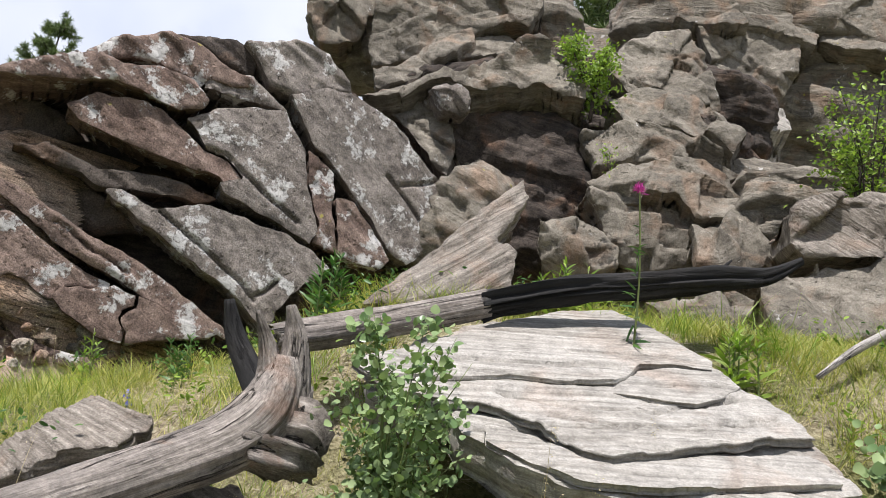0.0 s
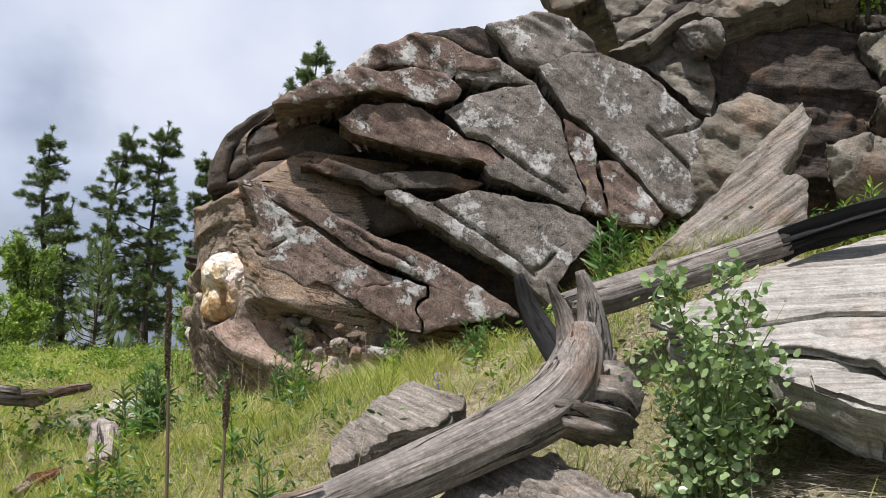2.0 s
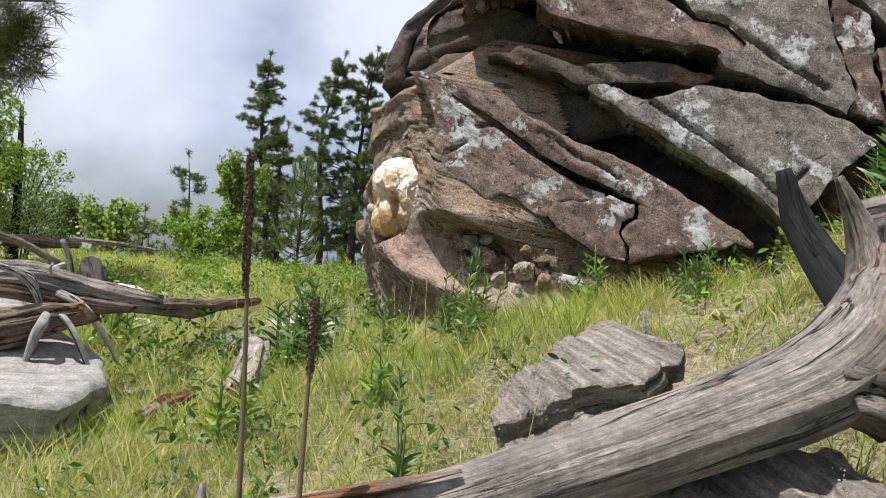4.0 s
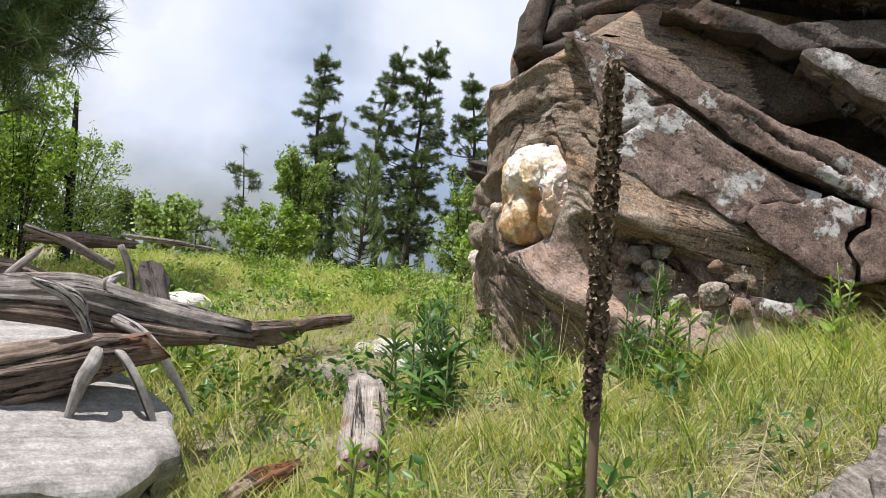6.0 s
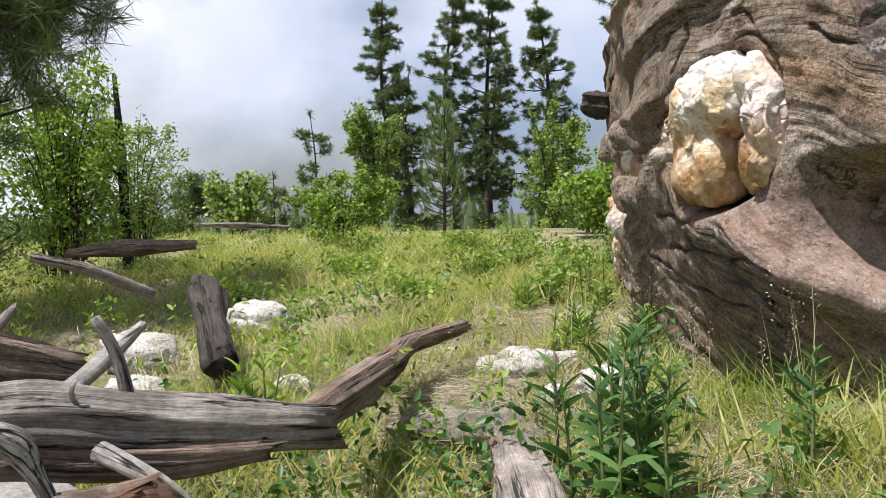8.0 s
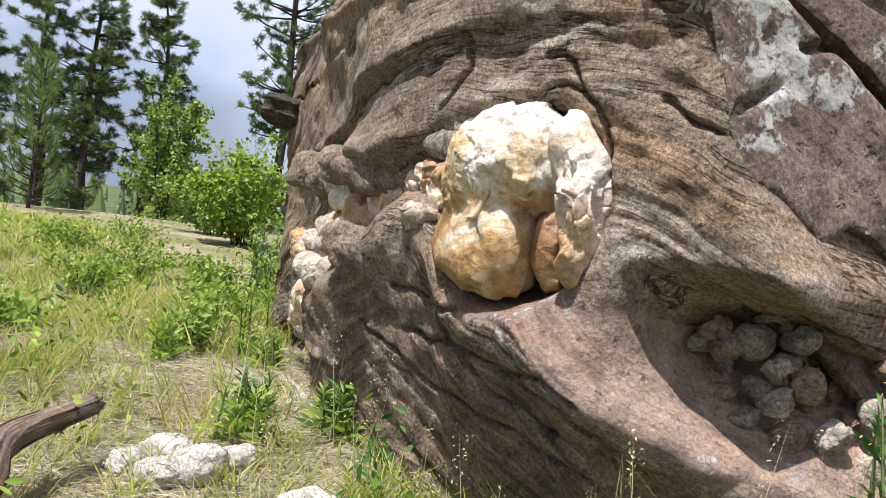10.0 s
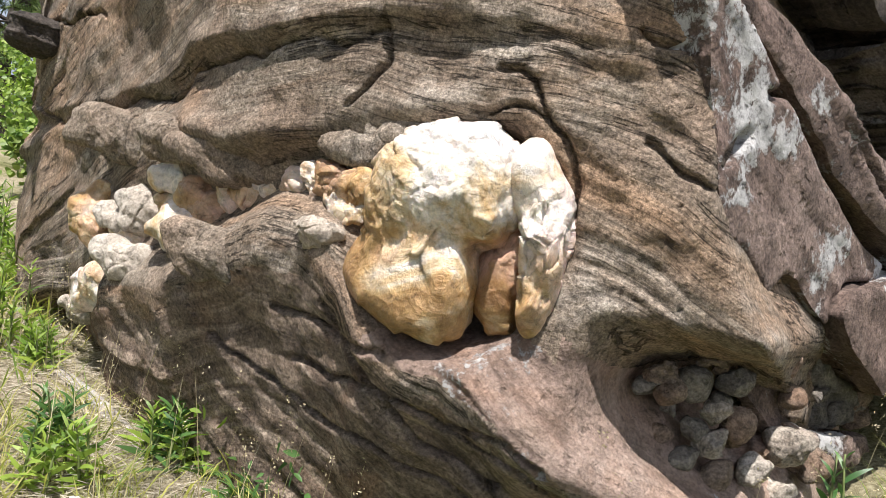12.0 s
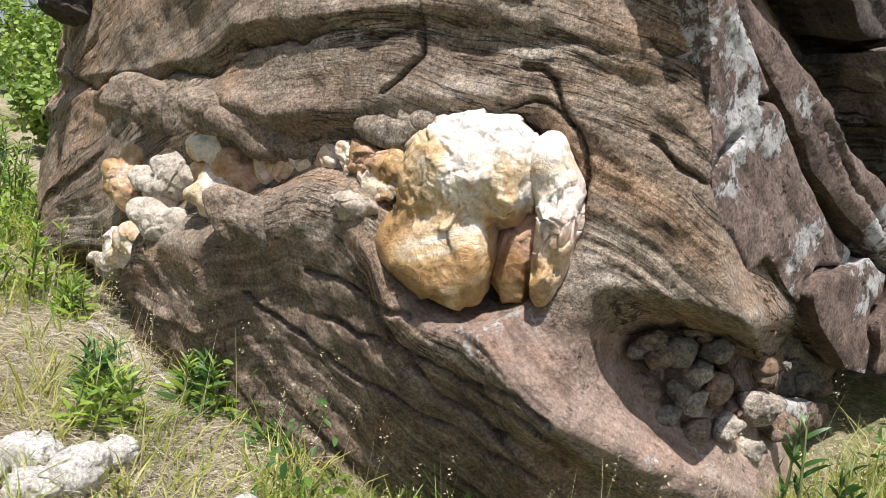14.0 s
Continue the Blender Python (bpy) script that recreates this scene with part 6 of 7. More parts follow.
pile = thing("split_log", "split grey log with orange rot lying across pale stones", "log", (-4.4, 4.0, 1.1))
settle(limb("trunk", [(-4.46, 3.47, 1.21), (-4.41, 3.6, 1.235), (-4.37, 3.74, 1.245), (-4.31, 3.89, 1.245), (-4.25, 4.06, 1.21), (-4.2, 4.23, 1.185), (-4.14, 4.38, 1.165)], [0.045, 0.062, 0.07, 0.08, 0.075, 0.066, 0.05], M_WOOD, pile, sides=64, rough=0.16, ridge=0.12, splinter=0.10, seed=31, step=0.012))
settle(limb("rotten_side", [(-4.4, 3.56, 1.2), (-4.35, 3.66, 1.2), (-4.3, 3.8, 1.195), (-4.235, 3.96, 1.165), (-4.17, 4.12, 1.145), (-4.12, 4.27, 1.14)], [0.012, 0.032, 0.04, 0.042, 0.038, 0.022], M_ROT, pile, "dark rotten underside", sides=48, rough=0.2, ridge=0.16, splinter=0.06, seed=32, step=0.012))
settle(limb("branch_stub", [(-4.25, 4.06, 1.24), (-4.25, 4.045, 1.32), (-4.26, 4.03, 1.38), (-4.27, 4.0, 1.44)], [0.016, 0.014, 0.013, 0.011], M_WOOD, pile, sides=12, rough=0.15, seed=33, step=0.02))
settle(limb("branch", [(-4.19, 3.97, 1.19), (-4.1, 4.0, 1.165), (-4.08, 4.05, 1.12), (-4.06, 4.1, 1.05), (-4.05, 4.15, 0.98), (-4.03, 4.2, 0.88)], [0.022, 0.019, 0.018, 0.017, 0.013, 0.006], M_PALEWOOD, pile, "bleached branch", sides=14, rough=0.2, ridge=0.1, seed=34, step=0.015))
settle(limb("twig", [(-4.07, 4.09, 1.08), (-4.05, 4.1, 1.03), (-4.05, 4.1, 1.01)], [0.009, 0.007, 0.003], M_PALEWOOD, pile, "bleached twig", sides=8, rough=0.2, seed=39, step=0.015))
settle(limb("branch", [(-4.18, 3.67, 1.31), (-4.15, 3.74, 1.285), (-4.14, 3.8, 1.25), (-4.13, 3.83, 1.19), (-4.12, 3.86, 1.11)], [0.012, 0.018, 0.024, 0.013, 0.01], M_PALEWOOD, pile, "bleached knobbly branch", sides=16, rough=0.35, ridge=0.15, seed=35, step=0.012))
settle(limb("twig", [(-4.25, 3.95, 1.27), (-4.22, 3.93, 1.31), (-4.22, 3.94, 1.33)], [0.006, 0.005, 0.003], M_PALEWOOD, pile, sides=8, rough=0.2, seed=29, step=0.015))
lowlog = thing("rotten_log", "dark rotten log end with orange heartwood under another log", "log", (-4.1, 3.8, 1.0))
settle(limb("trunk", [(-4.25, 3.42, 0.97), (-4.19, 3.6, 1.01), (-4.14, 3.76, 1.05), (-4.1, 3.87, 1.085), (-4.07, 3.97, 1.105)], [0.085, 0.085, 0.078, 0.07, 0.05], M_ROT, lowlog, sides=64, rough=0.16, ridge=0.14, splinter=0.08, seed=36, step=0.012))
settle(limb("branch", [(-4.11, 3.85, 1.085), (-4.035, 3.83, 1.1), (-4.0, 3.8, 1.07), (-4.01, 3.78, 1.02), (-4.02, 3.75, 0.9)], [0.012, 0.02, 0.024, 0.022, 0.012], M_PALEWOOD, lowlog, "bleached branch", sides=14, rough=0.2, ridge=0.1, seed=37, step=0.015))
settle(limb("branch", [(-4.08, 3.91, 1.09), (-4.0, 3.89, 1.10), (-3.965, 3.92, 1.04), (-3.95, 3.96, 0.96), (-3.93, 4.0, 0.86)], [0.008, 0.013, 0.015, 0.015, 0.01], M_PALEWOOD, lowlog, "bleached branch", sides=12, rough=0.2, seed=38, step=0.015))
for name, label, path, radii, mat in (
    ("dead_log", "thin brown log lying in the grass", [(-4.2, 4.42, 1.14), (-4.45, 4.78, 1.12), (-4.85, 5.33, 1.09), (-5.06, 5.62, 1.1), (-5.08, 5.95, 1.13)], [0.035, 0.048, 0.048, 0.04, 0.03], M_ROT),
    ("dark_log", "dark split log behind the pale stones", [(-5.4, 3.5, 1.27), (-5.28, 3.88, 1.26), (-5.21, 4.11, 1.23), (-5.14, 4.3, 1.18)], [0.06, 0.065, 0.07, 0.05], M_ROT),
    ("dead_branch", "pale bent dead branch on the log pile", [(-4.55, 4.02, 1.22), (-4.8, 4.25, 1.26), (-5.08, 4.49, 1.3)], [0.022, 0.024, 0.014], M_PALEWOOD),
    ("dead_branch", "dark upright dead stick", [(-5.25, 3.76, 1.28), (-5.21, 3.78, 1.42), (-5.21, 3.79, 1.51)], [0.022, 0.018, 0.006], M_WOOD),
    ("dead_branch", "short dark dead stick", [(-5.14, 4.02, 1.26), (-5.1, 4.1, 1.36), (-5.09, 4.13, 1.4)], [0.02, 0.016, 0.005], M_WOOD),
    ("dead_branch", "small dead twig on a pale stone", [(-4.21, 3.65, 1.08), (-4.17, 3.66, 1.04), (-4.12, 3.68, 1.0)], [0.008, 0.008, 0.006], M_CHAR),
    ("bark_log", "short rotten log with flaking pale bark", [(-4.12, 5.13, 0.93), (-3.9, 4.92, 0.91), (-3.7, 4.72, 0.87), (-3.42, 4.42, 0.81)], [0.075, 0.09, 0.09, 0.085], M_BARK),
    ("dead_branch", "grey dead branch among the shrubs", [(-6.32, 4.6, 1.47), (-6.26, 4.81, 1.41), (-6.17, 5.08, 1.28)], [0.02, 0.028, 0.02], M_WOOD),
    ("dead_log", "dark red rotten log on the slope", [(-8.6, 5.68, 1.37), (-8.49, 6.04, 1.4), (-8.34, 6.47, 1.41)], [0.03, 0.07, 0.04], M_ROT),
    ("dead_log", "dark broken stump root beside white stone", [(-6.6, 5.53, 1.30), (-6.3, 5.42, 1.24), (-6.0, 5.27, 1.14), (-5.68, 5.12, 1.02)], [0.02, 0.085, 0.06, 0.075], M_TRUNK),
    ("dead_log", "long thin pole lying on the crest", [(-13.15, 9.22, 1.48), (-12.96, 9.87, 1.46), (-12.8, 10.5, 1.42)], [0.03, 0.04, 0.03], M_WOOD),
    ("wood_scrap", "orange scrap of rotten wood in the grass", [(-3.62, 4.08, 0.72), (-3.60, 4.17, 0.76), (-3.58, 4.26, 0.80)], [0.03, 0.05, 0.02], M_ROT),
    ("dead_log", "grey weathered plank-like log at the rock foot", [(-5.2, 7.3, 1.06), (-4.9, 6.98, 1.03), (-4.6, 6.62, 1.0)], [0.03, 0.042, 0.025], M_PALEWOOD),
):
    ob = thing(name, label, "log" if "log" in name else "branch", path[1])
    settle(limb("wood", path, radii, mat, ob, sides=32 if radii[1] > 0.03 else 10, rough=0.2, ridge=0.16, splinter=0.05 if radii[1] > 0.03 else 0.0, seed=40 + len(label), step=0.025))
snag = thing("charred_snag", "slender blackened dead tree trunk standing", "tree", (-10.88, 7.14, 1.0))
settle(limb("trunk", [(-10.84, 7.16, 0.9), (-10.88, 7.14, 1.9), (-10.9, 7.12, 2.5), (-10.93, 7.1, 3.05)], [0.055, 0.045, 0.04, 0.022], M_CHAR, snag, sides=10, rough=0.2, splinter=0.05, seed=61, step=0.06))
settle(limb("branch", [(-10.88, 7.14, 2.0), (-10.97, 7.0, 2.2), (-11.0, 6.96, 2.4)], [0.02, 0.015, 0.008], M_CHAR, snag, sides=6, rough=0.2, seed=62, step=0.06))


# ---- plants ----
def herb(name, label, place, stems, height, leaf, material, seed, spread=0.35, category="plant", flower=None, group="", per=16):
    """A leafy herb: upright stems with whorls of narrow leaves."""
    rng = np.random.default_rng(seed)
    ob = thing(name, label, category, place, group)
    base = np.array(place, dtype=float)
    for s in range(stems):
        h = height * rng.uniform(0.6, 1.0)
        a = rng.uniform(0, 2 * math.pi)
        out = spread * rng.uniform(0.2, 1.0) * h
        tip = base + np.array([math.cos(a) * out, math.sin(a) * out, h])
        foot = base + np.array([math.cos(a), math.sin(a), 0]) * rng.uniform(0, 0.06) * (1 + stems / 4)
        foot[2] = float(ground_height(foot[0], foot[1])) - 0.03 if abs(float(ground_height(foot[0], foot[1])) - base[2]) < 0.4 else base[2]
        mid = foot * 0.5 + tip * 0.5 + np.array([0, 0, 0.08 * h])
        v, f, g = tube([foot, mid, tip], [0.006, 0.0045, 0.002], sides=5, step=h / 6)
        stem = settle(link_mesh("stem", v, f, M_STEM, ob, "", g))
        t = np.sort(rng.uniform(0.12, 1.0, per))
        p = np.outer((1 - t) ** 2, foot) + np.outer(2 * t * (1 - t), mid) + np.outer(t ** 2, tip)
        ang = rng.uniform(0, 2 * math.pi) + np.arange(per) * 2.4
        up = 0.35 + 1.1 * t
        d = np.c_[np.cos(ang), np.sin(ang), up]
        ln = leaf * (1.15 - 0.65 * t) * rng.uniform(0.8, 1.2, per)
        v, f = blades(p, d, ln, ln * 0.24, 0.25, rng, 4)
        many(link_mesh("leaves", v, f, material, ob))
        if flower is not None:
            pts = tip + rng.normal(size=(26, 3)) * np.array([0.008, 0.008, 0.035])
            v, f = leaf_cloud(pts, rng.normal(size=(26, 3)), np.full(26, 0.016), np.full(26, 0.012), rng)
            many(link_mesh("flower_spike", v, f, flower, ob))
    return ob


def broadleaf(name, label, place, height, radius, leaf, count, material, seed, stems=6, category="shrub", round_leaf=True, trunk=0.012, low=0.1, bare=M_TRUNK, lean=(0, 0)):
    """A shrub or sapling: branching stems and many small leaves gathered along the twigs."""
    rng = np.random.default_rng(seed)
    ob = thing(name, label, category, place)
    base = np.array(place, dtype=float)
    twigs, pieces = [], []
    for s in range(stems):
        a = rng.uniform(0, 2 * math.pi)
        r = radius * math.sqrt(rng.uniform(0, 1)) * 0.8
        h = height * rng.uniform(0.65, 1.0) * (1 - 0.35 * (r / radius) ** 2)
        tip = base + np.array([math.cos(a) * r + lean[0] * h, math.sin(a) * r + lean[1] * h, h])
        mid = base * 0.45 + tip * 0.55 + np.array([-math.cos(a) * r * 0.2, -math.sin(a) * r * 0.2, 0.05 * h])
        foot = base + np.array([math.cos(a), math.sin(a), 0]) * radius * 0.12
        pieces.append(tube([foot, mid, tip], [trunk, trunk * 0.7, trunk * 0.15], sides=6, step=height / 10))
        for b in range(9):
            t = rng.uniform(low, 0.97)
            p = foot * (1 - t) ** 2 + 2 * t * (1 - t) * mid + tip * t * t
            ang, l = rng.uniform(0, 2 * math.pi), radius * rng.uniform(0.25, 0.75) * (1.15 - t)
            q = p + np.array([math.cos(ang) * l, math.sin(ang) * l, l * rng.uniform(0.1, 0.9)])
            twigs.append((p, q))
            pieces.append(tube([p, (p + q) / 2 + np.array([0, 0, 0.05 * l]), q], [trunk * 0.35, trunk * 0.25, trunk * 0.08], sides=4, step=l))
        twigs.append((mid, tip))
    v, f, g = join(pieces)
    many(link_mesh("stem", v, f, bare, ob, "", g))
    k = rng.integers(0, len(twigs), count)
    t = rng.uniform(0.1, 1.05, count)
    p = np.array([twigs[i][0] * (1 - x) + twigs[i][1] * x for i, x in zip(k, t)]) + rng.normal(size=(count, 3)) * leaf * 0.9
    n = rng.normal(size=(count, 3)) + np.array([-0.3, -0.3, 0.7])
    ln = leaf * rng.uniform(0.6, 1.15, count)
    shape = ((0, 0.3), (0.22, 0.92), (0.55, 1.0), (0.85, 0.55), (1, 0.06)) if round_leaf else ((0, 0.1), (0.4, 1.0), (0.75, 0.65), (1, 0.04))
    v, f = leaf_cloud(p, n, ln, ln * (1.0 if round_leaf else 0.5), rng, 0.14, shape)
    many(link_mesh("leaves", v, f, material, ob))
    return ob


def pine(name, label, place, height, radius, seed, material=M_NEEDLE, clumps=170, needle=0.16, bare_below=0.35, trunk=0.10, per=30, wide=0.12, bough=None):
    """A pine: tapered trunk, limbs in rough whorls, tufts of needles at the limb ends."""
    rng = np.random.default_rng(seed)
    ob = thing(name, label, "tree", place)
    base = np.array(place, dtype=float)
    sway = rng.normal(size=(4, 2)) * 0.02 * height
    path = [base + np.array([sway[i][0] * (i > 0), sway[i][1] * (i > 0), height * k]) for i, k in enumerate((0, 0.35, 0.7, 1.0))]
    v, f, g = tube(path, [trunk, trunk * 0.75, trunk * 0.4, 0.012], sides=9, rough=0.08, seed=seed, step=height / 16)
    settle(link_mesh("trunk", v, f, M_TRUNK, ob, "", g))
    pieces, tufts = [], []
    levels = max(5, int(clumps / 9))
    for c in range(clumps):
        k = bare_below + (1 - bare_below) * ((c % levels + rng.uniform(-0.25, 0.25)) / levels)
        k = min(0.99, max(bare_below, k))
        s = np.array([np.interp(k, (0, 0.35, 0.7, 1), [q[j] for q in path]) for j in range(3)])
        x = (k - bare_below) / (1 - bare_below)
        reach = radius * (0.30 + 0.75 * math.sin(math.pi * (0.22 + 0.78 * x))) * rng.uniform(0.45, 1.0)
        a = rng.uniform(0, 2 * math.pi)
        e = s + np.array([math.cos(a) * reach, math.sin(a) * reach, reach * rng.uniform(-0.05, 0.45)])
        tufts.append((e, (e - s) / (np.linalg.norm(e - s) + 1e-6)))
        for b in range(3):
            g = s + (e - s) * rng.uniform(0.5, 0.95) + rng.normal(size=3) * (reach * 0.10 + needle * 0.35)
            tufts.append((g, (g - s) / (np.linalg.norm(g - s) + 1e-6)))
        pieces.append(tube([s, (s + e) / 2 - np.array([0, 0, 0.05 * reach]), e], [trunk * 0.2, trunk * 0.13, trunk * 0.06], sides=4, step=max(reach / 2, 0.05)))
    tufts.append((path[3], np.array([0, 0, 1.0])))
    if bough:
        s, e, spread, count = np.array(bough[0]), np.array(bough[1]), bough[2], bough[3]
        pieces.append(tube([s, (s + e) / 2 + np.array([0, 0, -0.1]), e], [0.03, 0.02, 0.006], sides=6, step=0.2))
        for b in range(count):
            t = rng.uniform(0.1, 1.05)
            m = s * (1 - t) + e * t
            q = m + rng.normal(size=3) * spread * (1.15 - 0.8 * t)
            pieces.append(tube([m, (m + q) / 2, q], [0.008, 0.006, 0.004], sides=4, step=0.3))
            way = (q - m) + (e - s) * 0.25
            tufts.append((q, way / np.linalg.norm(way)))
    v, f, g = join(pieces)
    many(link_mesh("branchwork", v, f, M_TRUNK, ob, "", g))
    n = len(tufts) * per
    p = np.repeat(np.array([t[0] for t in tufts]), per, 0)
    ax = np.repeat(np.array([t[1] for t in tufts]), per, 0)
    p = p - ax * (needle * rng.uniform(0, 0.8, n))[:, None] + rng.normal(size=(n, 3)) * needle * 0.08
    d = ax * 0.35 + rng.normal(size=(n, 3)) * 0.75 + np.array([0, 0, 0.3])
    ln = needle * rng.uniform(0.7, 1.25, n)
    v, f = blades(p, d, ln, ln * wide, 0.1, rng, 2)
    many(link_mesh("needles", v, f, material, ob))
    return ob


def young_pine(place, height, radius, seed):
    """A bushy young pine: limbs that sweep upwards, each clothed in long needles to its pale tip."""
    rng = np.random.default_rng(seed)
    ob = thing("young_pine", "bushy young pine with upright pale shoots", "tree", place)
    base = np.array(place, dtype=float)
    v, f, g = tube([base, base + np.array([0.02, 0.0, height * 0.55]), base + np.array([0.0, 0.03, height])], [0.035, 0.024, 0.008], sides=9, rough=0.08, seed=seed, step=0.12)
    settle(link_mesh("trunk", v, f, M_TRUNK, ob, "", g))
    pieces, p, d = [], [], []
    for c in range(64):
        k = 0.04 + 0.88 * (c + rng.uniform(0, 1)) / 64
        a, reach = c * 2.4 + rng.normal() * 0.3, radius * (1.15 - 0.95 * k) * rng.uniform(0.6, 1.1)
        rise = rng.uniform(0.30, 0.55) * (1.1 - 0.4 * k)
        out = np.array([math.cos(a), math.sin(a), 0.0])
        s, m, e = base + np.array([0, 0, k * height]), base + out * reach * 0.75 + np.array([0, 0, k * height + rise * 0.3]), base + out * reach + np.array([0, 0, min(k * height + rise, height * 1.02)])
        pieces.append(tube([s, m, e], [0.012, 0.008, 0.003], sides=4, step=0.12))
        t = rng.uniform(0.3, 1.0, 130)[:, None]
        p.append(s * (1 - t) ** 2 + 2 * t * (1 - t) * m + e * t ** 2)
        d.append(2 * (1 - t) * (m - s) + 2 * t * (e - m))
    v, f, g = join(pieces)
    many(link_mesh("branchwork", v, f, M_TRUNK, ob, "", g))
    p, d = np.concatenate(p), np.concatenate(d)
    d = d / np.linalg.norm(d, axis=1)[:, None] + rng.normal(size=p.shape) * 0.42
    ln = rng.uniform(0.08, 0.15, len(p))
    v, f = blades(p, d, ln, np.full(len(p), 0.008), 0.08, rng, 2)
    many(link_mesh("needles", v, f, M_YOUNG, ob))


def on_ground(x, y, sink=0.02):
    return (x, y, float(ground_height(x, y)) - sink)


# young aspen before the flat stone
broadleaf("aspen_sapling", "young aspen with round pale green leaves", (-0.36, 3.92, 0.82), 1.08, 0.38, 0.032, 1900, M_ASPEN, 101, 14, "sapling", True, 0.006, 0.05, M_STEM)
broadleaf("aspen_sapling", "low aspen shoot with round leaves", (1.75, 4.5, 1.2), 0.6, 0.3, 0.05, 420, M_ASPEN, 102, 6, "sapling", True, 0.005, 0.05, M_STEM)
broadleaf("aspen_sapling", "small aspen shoot at the stone's foot", (0.62, 3.55, 0.8), 0.42, 0.14, 0.045, 110, M_ASPEN, 103, 3, "sapling", True, 0.004, 0.05, M_STEM)
broadleaf("shrub", "bright green shrub growing from the cliff", (0.62, 8.5, 4.35), 1.05, 0.45, 0.055, 1700, M_LEAF, 104, 9, "shrub", False, 0.012)
broadleaf("shrub", "yellow-green bush with thin twigs on a ledge", (2.62, 7.0, 3.2), 1.35, 0.62, 0.05, 1900, M_LEAF, 105, 16, "shrub", False, 0.008)
broadleaf("sprig", "small green sprig in a rock crack", (0.75, 7.45, 3.55), 0.22, 0.09, 0.04, 60, M_LEAF, 106, 3, "plant", False, 0.003)
for k, (x, y, z, n, h, lf, mat) in enumerate((
    (-1.02, 5.55, 1.72, 9, 0.55, 0.12, M_HERB), (0.38, 5.42, 2.0, 8, 0.36, 0.13, M_LEAF), (0.15, 5.5, 1.98, 6, 0.3, 0.12, M_LEAF), (1.15, 5.0, 1.75, 7, 0.35, 0.12, M_LEAF),
    (-1.22, 2.55, 0.42, 4, 0.42, 0.11, M_HERB), (-1.45, 2.9, 0.5, 3, 0.3, 0.1, M_HERB), (-2.07, 3.88, 0.68, 3, 0.48, 0.09, M_HERB), (-3.84, 5.12, 0.85, 9, 0.56, 0.13, M_HERB), (-3.62, 5.02, 0.85, 6, 0.48, 0.13, M_HERB),
    (-3.35, 5.35, 1.0, 3, 0.4, 0.09, M_HERB), (-3.0, 5.45, 1.1, 4, 0.4, 0.09, M_HERB), (-2.3, 5.7, 1.2, 3, 0.4, 0.09, M_LEAF), (-1.75, 5.6, 1.2, 3, 0.3, 0.09, M_HERB), (-3.1, 4.1, 0.7, 4, 0.34, 0.1, M_LEAF),
    (-2.7, 4.55, 0.8, 3, 0.3, 0.09, M_LEAF), (0.2, 3.3, 0.6, 4, 0.4, 0.1, M_LEAF), (0.55, 3.2, 0.6, 3, 0.45, 0.1, M_LEAF), (-5.05, 4.9, 0.85, 5, 0.3, 0.12, M_LEAF), (-4.79, 6.38, 0.9, 6, 0.24, 0.10, M_LEAF),
    (-4.57, 6.6, 0.9, 6, 0.22, 0.1, M_LEAF), (-5.35, 7.3, 0.98, 6, 0.4, 0.1, M_LEAF), (-5.6, 7.0, 0.98, 5, 0.3, 0.1, M_LEAF), (-2.75, 5.35, 1.1, 5, 0.36, 0.1, M_LEAF), (-2.95, 5.6, 1.2, 5, 0.42, 0.1, M_HERB), (-4.85, 6.6, 0.95, 6, 0.25, 0.09, M_HERB), (-1.95, 6.05, 1.3, 4, 0.35, 0.09, M_HERB),
    (-4.49, 6.64, 0.95, 7, 0.26, 0.1, M_HERB),
    (-4.43, 6.74, 0.95, 8, 0.28, 0.11, M_HERB),
    (-4.34, 6.6, 0.95, 7, 0.26, 0.1, M_HERB),
    (-4.27, 6.68, 0.95, 6, 0.24, 0.1, M_HERB),
    (-4.21, 6.4, 0.95, 6, 0.2, 0.09, M_HERB),
    (-5.55, 8.2, 0.95, 6, 0.2, 0.1, M_LEAF),
    (-5.18, 7.26, 0.75, 5, 0.2, 0.09, M_LEAF),
    (-5.6, 8.15, 0.75, 5, 0.22, 0.09, M_LEAF),
    (-6.36, 11.44, 0.75, 5, 0.3, 0.09, M_LEAF),
    (-5.19, 7.14, 0.9, 5, 0.24, 0.09, M_LEAF),
    (-5.9, 8.6, 0.95, 8, 0.5, 0.1, M_LEAF), (-5.72, 8.32, 0.95, 8, 0.42, 0.1, M_LEAF), (-6.15, 8.9, 0.95, 8, 0.5, 0.1, M_HERB), (-5.45, 7.9, 0.95, 7, 0.34, 0.1, M_LEAF), (-6.4, 9.4, 0.95, 8, 0.55, 0.11, M_LEAF),
)):
    herb("leafy_herb", "green herb with narrow leaves in the grass" if mat is M_LEAF else "dark green leafy herb standing in the grass", (x, y, max(z, float(ground_height(x, y)) - 0.03) if k not in (0, 1, 2) else z), n, h, lf, mat, 200 + k, group="meadow herbs", per=18)

